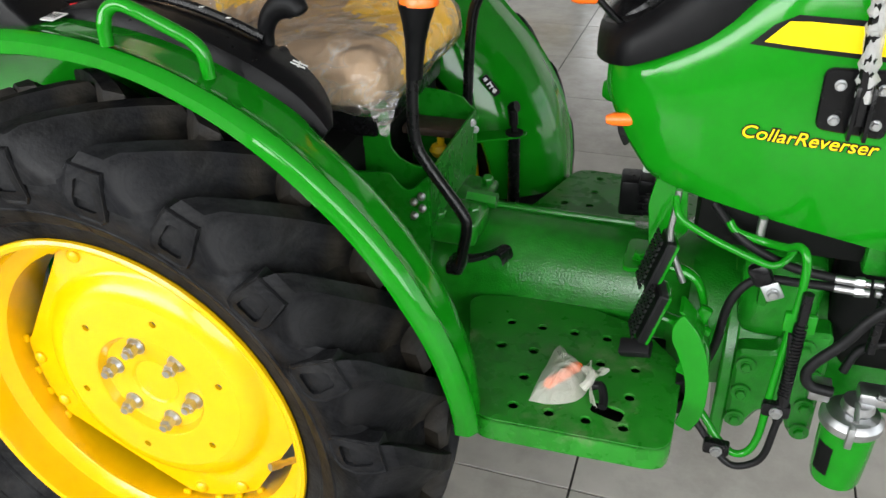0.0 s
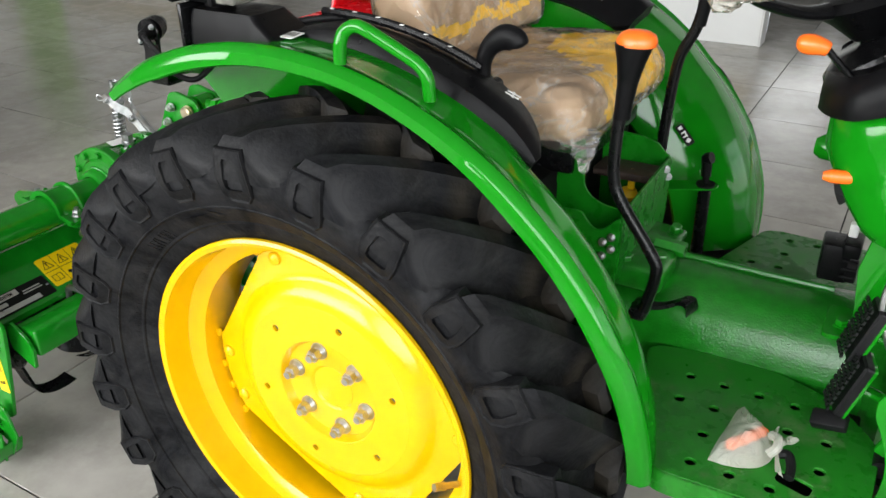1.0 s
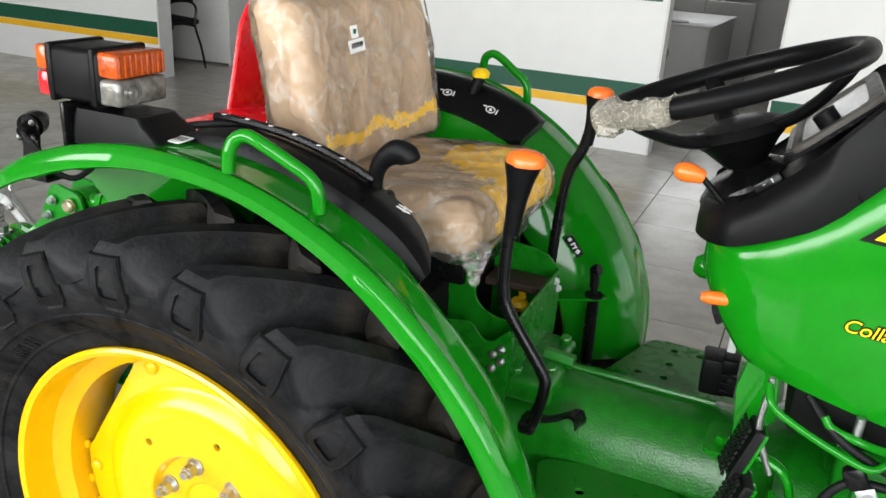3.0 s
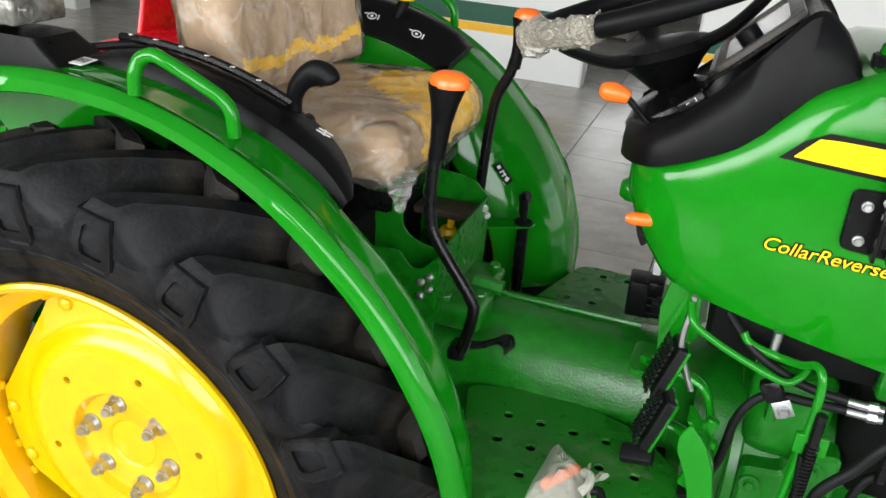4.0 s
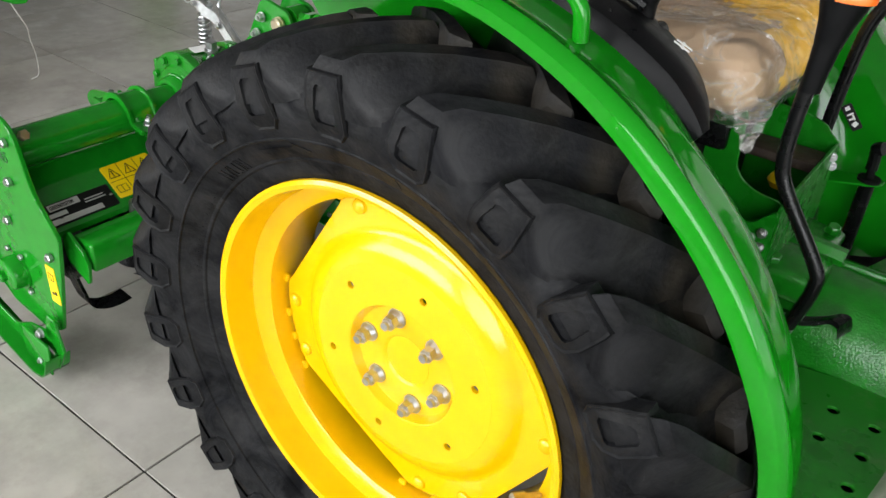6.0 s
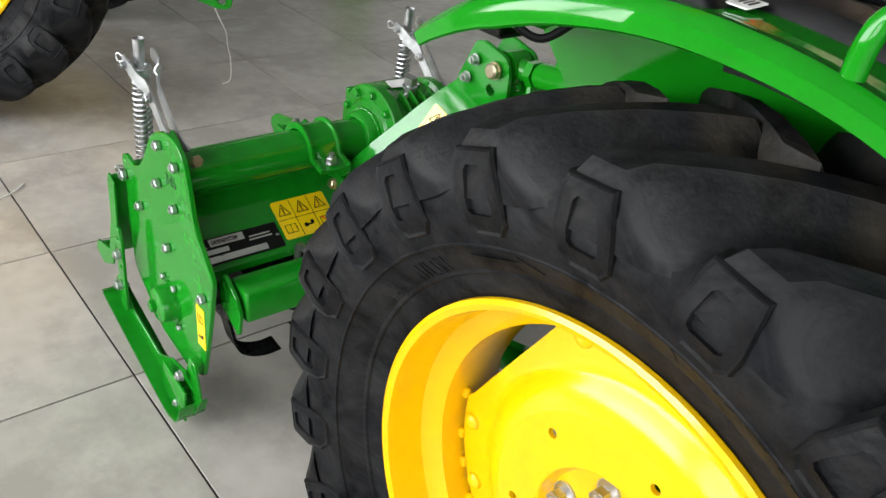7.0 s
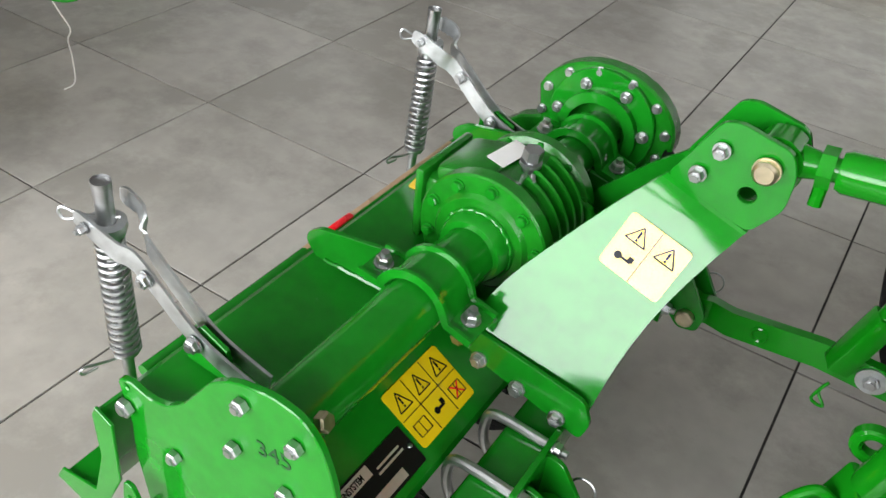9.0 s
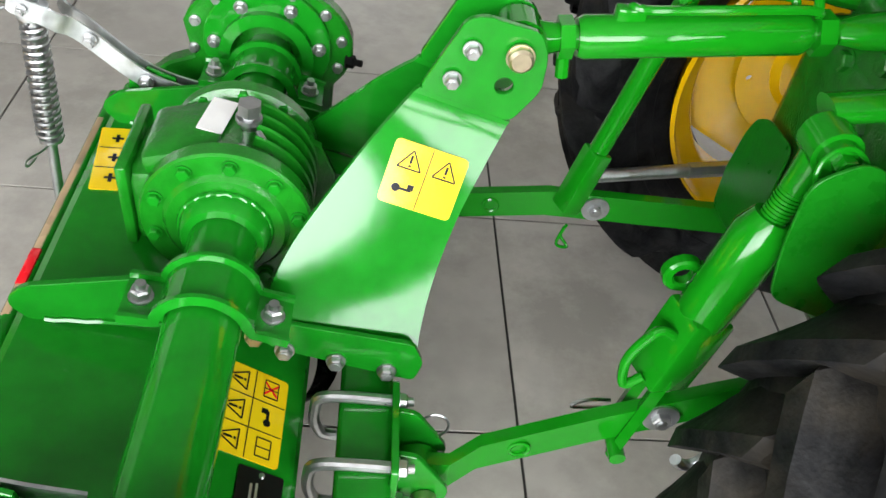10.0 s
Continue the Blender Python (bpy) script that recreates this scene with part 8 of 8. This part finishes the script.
# ---- small bag left on the footplate ----
bag = thing("plastic_bag", "knotted milky plastic bag with an orange part inside, on the footplate", "bag")
out = smooth_path([(x, y, 0.5665) for x, y in ((0.622, -0.506), (0.645, -0.506), (0.668, -0.500), (0.690, -0.486), (0.702, -0.462), (0.700, -0.432), (0.686, -0.408), (0.662, -0.385), (0.643, -0.362), (0.634, -0.370), (0.630, -0.41), (0.624, -0.46), (0.622, -0.506))], 4)[:-1]
mid = V(0.664, -0.452, 0.5665)
bm = bmesh.new()
rings = []
for q in range(9):
    t = q / 8.6
    ring = []
    for k, p in enumerate(out):
        c = p.lerp(mid, t)
        c.z += 0.036 * math.sin(min(1, t * 1.25) * math.pi / 2) + 0.007 * fold(c, (40, 40, 1)) * (0 if q == 0 else 1)
        ring.append(c)
    rings.append(ring)
ring_loft(bm, rings)
sack = part("sack", bm, MILKY, bag, "milky crumpled plastic film", crisp=60)
for ends in (((0.724, -0.500, 0.577), (0.712, -0.486, 0.572)), ((0.730, -0.424, 0.590), (0.716, -0.412, 0.580)), ((0.700, -0.408, 0.590), (0.690, -0.412, 0.575))):
    a, b = V(*ends[0]), V(*ends[1])
    c = V(0.702, -0.456, 0.590)
    bm = bmesh.new()
    rings = []
    for q in range(7):
        t = q / 6
        lo, hi = (c + V(0.002, -0.006, 0)).lerp(a, t), (c + V(-0.002, 0.006, 0)).lerp(b, t)
        rings.append([lo.lerp(hi, r / 4) + V(0, 0, 0.004 * math.sin(3.1 * r + q)) for r in range(5)] + [lo.lerp(hi, r / 4) + V(0, 0, -0.003 + 0.004 * math.sin(3.1 * r + q)) for r in (4, 3, 2, 1, 0)])
    ring_loft(bm, rings)
    part("knot_tail", bm, MILKY, bag, "gathered film end")
part("knot", tube(bmesh.new(), smooth_path([(0.694, -0.44, 0.592), (0.704, -0.452, 0.600), (0.706, -0.468, 0.596), (0.697, -0.476, 0.586)], 4), 0.007, 8), MILKY, bag)
part("orange_piece", tube(bmesh.new(), [(0.640, -0.482, 0.580), (0.645, -0.477, 0.5825), (0.681, -0.428, 0.586), (0.685, -0.422, 0.584)], [0.004, 0.009, 0.009, 0.004], 10), ORANGE, bag, "orange plastic piece in the bag")
part("dark_piece", tube(bmesh.new(), smooth_path([(0.706, -0.462, 0.580), (0.722, -0.462, 0.585), (0.730, -0.478, 0.578), (0.731, -0.496, 0.573)], 4), 0.007, 8), BLACK_RUBBER, bag, "black rubber piece")

# ---- second tractor parked behind ----
parked = thing("parked_tractor", "second green tractor with yellow wheels parked behind", "tractor", at=(-2.876, -0.758, 0))
P2 = Matrix.Rotation(radians(53), 4, "Z")
bigger = Matrix.Diagonal((1.27, 1.05, 1.27, 1))
rear_wheel(0, -1, parked, P2 @ Matrix.Translation((0, 0, 0.675)) @ bigger)
rear_wheel(0, 1, parked, P2 @ Matrix.Translation((0, 1.25, 0.675)) @ bigger)


def part2(name, bm, mat, label=""):
    bmesh.ops.transform(bm, matrix=P2, verts=bm.verts)
    return part(name, bm, mat, parked, label)


bm = bmesh.new()
cyl(bm, (0, 0.03, 0.675), (0, 1.22, 0.675), 0.07)
box(bm, (-0.25, 0.625, 0.70), (0.9, 0.30, 0.34), bevel=0.04, seg=3)
part2("rear_axle_housing", bm, GREEN_CAST, "green cast axle housing")
arm = plate(rounded([(0.05, 0.50), (0.30, 0.505), (0.55, 0.49), (0.80, 0.417), (0.845, 0.425), (0.850, 0.465), (0.825, 0.485), (0.60, 0.555), (0.30, 0.57), (0.05, 0.565)], 0.022), 0.016, [circle2(0.812, 0.452, 0.016, 20)], 0.002, Matrix.Translation((0.156, 0, -0.003)) @ XZ)
for v in arm.verts:
    v.co.y += 0.205 - 0.13 * (v.co.x - 0.3)
part2("lower_link", arm, GREEN, "flat green lower link arm with an eye")
eye = [V(0.968 + 0.018 * math.cos(t), 0.108, 0.449 + 0.018 * math.sin(t)) for t in [2 * math.pi * k / 20 for k in range(20)]]
part2("eye_rim", tube(bmesh.new(), eye, 0.004, 6, closed=True), GREEN)
st = thing("string", "thin white plastic string hanging to the floor", "string")
part("strand", tube(bmesh.new(), smooth_path([(-2.452, 0.075, 0.430), (-2.47, 0.11, 0.36), (-2.50, 0.15, 0.29), (-2.60, 0.20, 0.21), (-2.66, 0.24, 0.12), (-2.69, 0.25, 0.03), (-2.72, 0.23, 0.003)], 6), 0.0022, 6), STRING, st)
scrap = part("string_scrap", tube(bmesh.new(), smooth_path([(-2.11, -0.80, 0.003), (-2.13, -0.74, 0.004), (-2.18, -0.69, 0.003)], 5), 0.002, 6), STRING)
tagged(scrap, "short white string scrap on the floor", "string")

# ---- partition: lime door, mat, signs ----
door = part("door_1", box(bmesh.new(), (-7.985, 4.385, 1.05), (0.86, 0.03, 2.10), bevel=0.003), LIME)
tagged(door, "lime green panel door in the partition", kind="structure")
for x in (-8.435, -7.535):
    part("door_frame", box(bmesh.new(), (x, 4.375, 1.06), (0.05, 0.05, 2.12), bevel=0.004), DESK, door)
part("door_frame", box(bmesh.new(), (-7.985, 4.375, 2.13), (0.95, 0.05, 0.05), bevel=0.004), DESK, door)
bm = bmesh.new()
box(bm, (-8.35, 3.93, 0.006), (1.26, 0.86, 0.012), bevel=0.004)
tagged(part("door_mat", bm, MAT_GREEN), "dark green bristle door mat on the tiles", "door mat")


def sign(x0, x1, z0, z1, label):
    sg = part("sign", plate(rounded([(x0, z0), (x1, z0), (x1, z1), (x0, z1)], 0.006), 0.008, (), 0.001, mat_y(4.389)), STRIPE_GREEN)
    return tagged(sg, label, "sign", "office signs")


sg = sign(-0.735, -0.255, 1.058, 1.285, "green office sign with yellow lettering")
lettering("SALES", 0.062, axes_at((-0.620, 4.3845, 1.180), (1, 0, 0), (0, 0, 1)), DECAL_YELLOW, sg, "sign_lettering", 0.0006, 0.0007)


def glyph_row(sg, x0, x1, z, h, n):
    """A row of unreadable round letters as plain bars."""
    w = (x1 - x0) / n
    for k in range(n):
        part("print", box(bmesh.new(), (x0 + w * (k + 0.5), 4.384, z), (w * 0.78, 0.002, h)), DECAL_YELLOW, sg)
        part("print", box(bmesh.new(), (x0 + w * (k + 0.5), 4.3828, z - 0.1 * h), (w * 0.38, 0.002, h * 0.34)), STRIPE_GREEN, sg)


glyph_row(sg, -0.600, -0.405, 1.130, 0.034, 4)
sg = sign(-5.235, -4.770, 1.075, 1.30, "green office sign with yellow print")
glyph_row(sg, -5.125, -4.865, 1.135, 0.038, 5)
part("print", box(bmesh.new(), (-4.995, 4.384, 1.225), (0.25, 0.002, 0.045)), DECAL_YELLOW, sg)

# partition end trims
for k, x in enumerate((-4.672, -2.128, -0.212, 0.542)):
    wall("trim_partition_end_%d" % (k + 1), x - 0.008, x + 0.008, 4.392, 4.558, 0, 2.2, DESK)

# ---- offices behind the partition ----
wall("wall_office_divider", -2.05, -1.95, 4.55, 10.6, 0, 3.4, WALL, "white office dividing wall")
wall("wall_back_1", -12.0, -5.9, 6.62, 6.75, 0, 3.4, WALL)
wall("wall_back_2", -5.02, -4.76, 6.60, 6.75, 0, 3.4, WALL, "white door jamb wall")
wall("wall_back_3", -4.745, -4.12, 6.60, 6.75, 0, 3.4, WALL)
wall("wall_back_4", -4.12, -2.05, 6.60, 6.75, 0, 3.4, GREY_WALL, "grey office wall")
wall("trim_door_edge", -4.76, -4.745, 6.59, 6.75, 0, 2.1, BROWN, "brown door edge")
# near-black wall added behind the doorway in place of an unlit room
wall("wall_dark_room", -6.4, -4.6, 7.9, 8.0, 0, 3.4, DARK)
wall("wall_right_back", -1.95, 9.0, 8.62, 8.75, 0, 1.0, WALL)
wall("wall_right_back_high", -1.95, 9.0, 8.62, 8.75, 2.2, 3.4, WALL)
wall("wall_right_back_west", -1.95, -0.86, 8.62, 8.75, 1.0, 2.2, WALL)
wall("wall_right_back_east", 0.02, 9.0, 8.62, 8.75, 1.0, 2.2, WALL)
win = tagged(new("window_1"), "office window with bright closed blinds", kind="structure")
part("window_frame", plate([(-0.86, 1.0), (0.02, 1.0), (0.02, 2.2), (-0.86, 2.2)], 0.06, [[(-0.80, 1.06), (-0.04, 1.06), (-0.04, 2.14), (-0.80, 2.14)]], 0.004, mat_y(8.64)), DESK, win)
for k in range(27):
    part("slat", box(bmesh.new(), (-0.42, 8.66, 1.075 + 0.04 * k), (0.75, 0.034, 0.002), Matrix.Rotation(0.5, 3, "X")), BLIND, win)
glow = bpy.data.materials.new("daylight_outside")
glow.use_nodes = True
gb = glow.node_tree.nodes["Principled BSDF"]
gb.inputs["Base Color"].default_value = (0.8, 0.85, 0.9, 1)
gb.inputs["Emission Color"].default_value = (0.95, 0.98, 1, 1)
gb.inputs["Emission Strength"].default_value = 1.4
wall("backdrop", -0.9, 0.06, 8.76, 8.78, 0.95, 2.25, glow, "bright daylight outside the office window")
part("window_sill", box(bmesh.new(), (-0.45, 8.53, 0.945), (1.0, 0.20, 0.03), bevel=0.005), DESK, win)


def cabinet(x0, x1, y, h, label):
    cb2 = thing("cabinet", label, "cabinet", "office cabinets", ((x0 + x1) / 2, y, 0))
    w = x1 - x0
    part("body", box(bmesh.new(), (0, 0.19, h / 2), (w - 0.004, 0.36, h), bevel=0.004), DESK, cb2)
    dr = part("cabinet_door", box(bmesh.new(), (0, 0, h / 2 + 0.03), (w - 0.012, 0.018, h - 0.09), bevel=0.003), DESK, cb2)
    part("lock", cyl(bmesh.new(), (-w / 2 + 0.05, -0.009, h - 0.08), (-w / 2 + 0.05, -0.016, h - 0.08), 0.010, n=16), STEEL, dr, "small steel lock")


for x in (-0.98, -0.46):
    cabinet(x, x + 0.52, 8.26, 0.88, "light grey office cabinet under the window")
cabinet(0.34, 0.95, 8.15, 0.70, "low light grey office cabinet")


def desk(at, turn, w, d, label):
    dk = thing("desk", label, "desk", "office desks", at)
    dk.rotation_euler = (0, 0, turn)
    part("desktop", box(bmesh.new(), (0, 0, 0.737), (w, d, 0.026), bevel=0.004), DESK, dk)
    for s in (-1, 1):
        part("side_panel", box(bmesh.new(), (s * (w / 2 - 0.03), 0, 0.362), (0.025, d - 0.03, 0.724), bevel=0.003), DESK, dk)
    part("front_panel", box(bmesh.new(), (0, -d / 2 + 0.03, 0.372), (w - 0.085, 0.02, 0.704), bevel=0.003), DESK, dk)
    return dk


desk((-5.27, 5.67, 0), radians(6), 1.20, 0.76, "white laminate office desk with panel front")
desk((-0.72, 7.30, 0), radians(-2), 1.20, 1.60, "white laminate office desk with papers")
paper = part("paper_sheet", box(bmesh.new(), (-0.42, 6.78, 0.752), (0.30, 0.21, 0.003), Matrix.Rotation(0.3, 3, "Z")), DESK)
tagged(paper, "grey printed sheet lying on the desk", "paper")
folder = part("folder", box(bmesh.new(), (-0.55, 6.70, 0.757), (0.32, 0.23, 0.008), Matrix.Rotation(0.15, 3, "Z"), 0.002), GREY_WALL)
tagged(folder, "grey folder under the sheet on the desk", "folder")
mo = thing("monitor", "black computer monitor seen from behind on the desk", "monitor", at=(-5.42, 5.60, 0.75))
part("monitor_foot", box(bmesh.new(), (0, 0, 0.006), (0.22, 0.16, 0.012), bevel=0.004), PLASTIC, mo)
part("monitor_neck", box(bmesh.new(), (0, 0.02, 0.09), (0.05, 0.03, 0.17), bevel=0.006), PLASTIC, mo)
part("screen", box(bmesh.new(), (0, 0, 0.28), (0.46, 0.04, 0.29), Matrix.Rotation(0.1, 3, "X"), 0.008), PLASTIC, mo)
kbd = part("keyboard", box(bmesh.new(), (-5.13, 5.62, 0.760), (0.34, 0.13, 0.018), Matrix.Rotation(0.1, 3, "Z"), 0.004), PLASTIC)
tagged(kbd, "black keyboard on the office desk", "keyboard")


def office_chair(at, turn, label):
    ch = thing("office_chair", label, "chair", "office chairs", at)
    ch.rotation_euler = (0, 0, turn)
    part("seat", soft_block((0, 0, 0.46), (0.47, 0.46, 0.07), 0.03, 10), FABRIC, ch)
    bk2 = soft_block((0, 0.23, 0.74), (0.45, 0.06, 0.46), 0.028, 10)
    part("backrest", bk2, FABRIC, ch)
    part("gas_column", cyl(bmesh.new(), (0, 0, 0.10), (0, 0, 0.43), 0.025), BLACK_PAINT, ch)
    part("spine", box(bmesh.new(), (0, 0.235, 0.50), (0.06, 0.02, 0.20), bevel=0.004), BLACK_PAINT, ch)
    for k in range(5):
        a = 2 * math.pi * k / 5
        leg = part("leg", tube(bmesh.new(), [(0.03 * math.cos(a), 0.03 * math.sin(a), 0.11), (0.28 * math.cos(a), 0.28 * math.sin(a), 0.07)], 0.018, 10), BLACK_PAINT, ch)
        part("castor", cyl(bmesh.new(), (0.28 * math.cos(a), 0.28 * math.sin(a) - 0.02, 0.03), (0.28 * math.cos(a), 0.28 * math.sin(a) + 0.02, 0.03), 0.03), BLACK_PAINT, leg)


office_chair((-5.10, 6.30, 0), 0.2, "black office chair behind the desk")
office_chair((-0.62, 8.32, 0), 0.0, "black office chair under the window")


def visitor_chair(at, turn, frame_mat, label):
    """Padded chair on a bent tube frame with looped arms."""
    ch = thing("visitor_chair", label, "chair", "visitor chairs", at)
    ch.rotation_euler = (0, 0, turn)
    part("seat", soft_block((0, 0, 0.455), (0.46, 0.45, 0.06), 0.026, 12), FABRIC, ch, "black padded seat")
    bk2 = soft_block((0, -0.25, 0.72), (0.44, 0.05, 0.36), 0.024, 12)
    part("backrest", bk2, FABRIC, ch, "black padded back")
    for s in (-1, 1):
        x = s * 0.265
        part("side_frame", tube(bmesh.new(), smooth_path([(x, 0.24, 0.012), (x, 0.20, 0.22), (x, 0.14, 0.43), (x, 0.16, 0.58), (x, 0.10, 0.645), (x, -0.05, 0.655), (x, -0.20, 0.63), (x, -0.27, 0.70), (s * 0.20, -0.28, 0.80)], 5), 0.0115, 10), frame_mat, ch)
        part("rear_leg", tube(bmesh.new(), smooth_path([(x, -0.10, 0.43), (x, -0.20, 0.25), (x, -0.30, 0.012)], 5), 0.0115, 10), frame_mat, ch)
        part("armrest", tube(bmesh.new(), smooth_path([(x, 0.12, 0.655), (x, -0.02, 0.672), (x, -0.18, 0.655)], 5), 0.021, 10, flat=0.6), PLASTIC, ch, "black plastic armrest")
    part("cross_bar", tube(bmesh.new(), [(-0.265, 0.145, 0.42), (0.265, 0.145, 0.42)], 0.0105, 8), frame_mat, ch)


visitor_chair((-5.02, 4.88, 0), radians(-15), BLACK_PAINT, "black padded visitor chair before the desk")
visitor_chair((-0.56, 5.05, 0), radians(10), CHROME, "black visitor chair on a chrome tube frame")

# ---- floor tiles, 0.6 m, laid on the grout bed ----
def tile_bm(bm, cx, cy, s=0.5945, h=0.012):
    r = s / 2
    low = [bm.verts.new((cx + a * r, cy + b * r, -0.006)) for a, b in ((-1, -1), (1, -1), (1, 1), (-1, 1))]
    mid = [bm.verts.new((cx + a * r, cy + b * r, -0.0004)) for a, b in ((-1, -1), (1, -1), (1, 1), (-1, 1))]
    top = [bm.verts.new((cx + a * (r - 0.0004), cy + b * (r - 0.0004), 0)) for a, b in ((-1, -1), (1, -1), (1, 1), (-1, 1))]
    for a, b in ((low, mid), (mid, top)):
        for i in range(4):
            bm.faces.new((a[i], a[(i + 1) % 4], b[(i + 1) % 4], b[i]))
    bm.faces.new(top)


bm = bmesh.new()
tile_bm(bm, 0, 0)
first = part("tile", bm, TILE, floor, "grey stone-look porcelain floor tile", crisp=20)
rest = bmesh.new()
for i in range(-20, 16):
    for j in range(-11, 18):
        cx, cy = 0.345 + 0.6 * i, 0.161 + 0.6 * j
        if not (-12.4 < cx < 8.9 and -6.9 < cy < 10.9):
            continue
        if -12 <= i <= 4 and -4 <= j <= 12:
            ob = first if (i, j) == (0, 0) else new("tile", first.data)
            ob.parent = floor
            ob.location = (cx, cy, 0)
        else:
            tile_bm(rest, cx, cy)
tagged(part("tiles_far", rest, TILE, floor, crisp=20), kind="stuff")
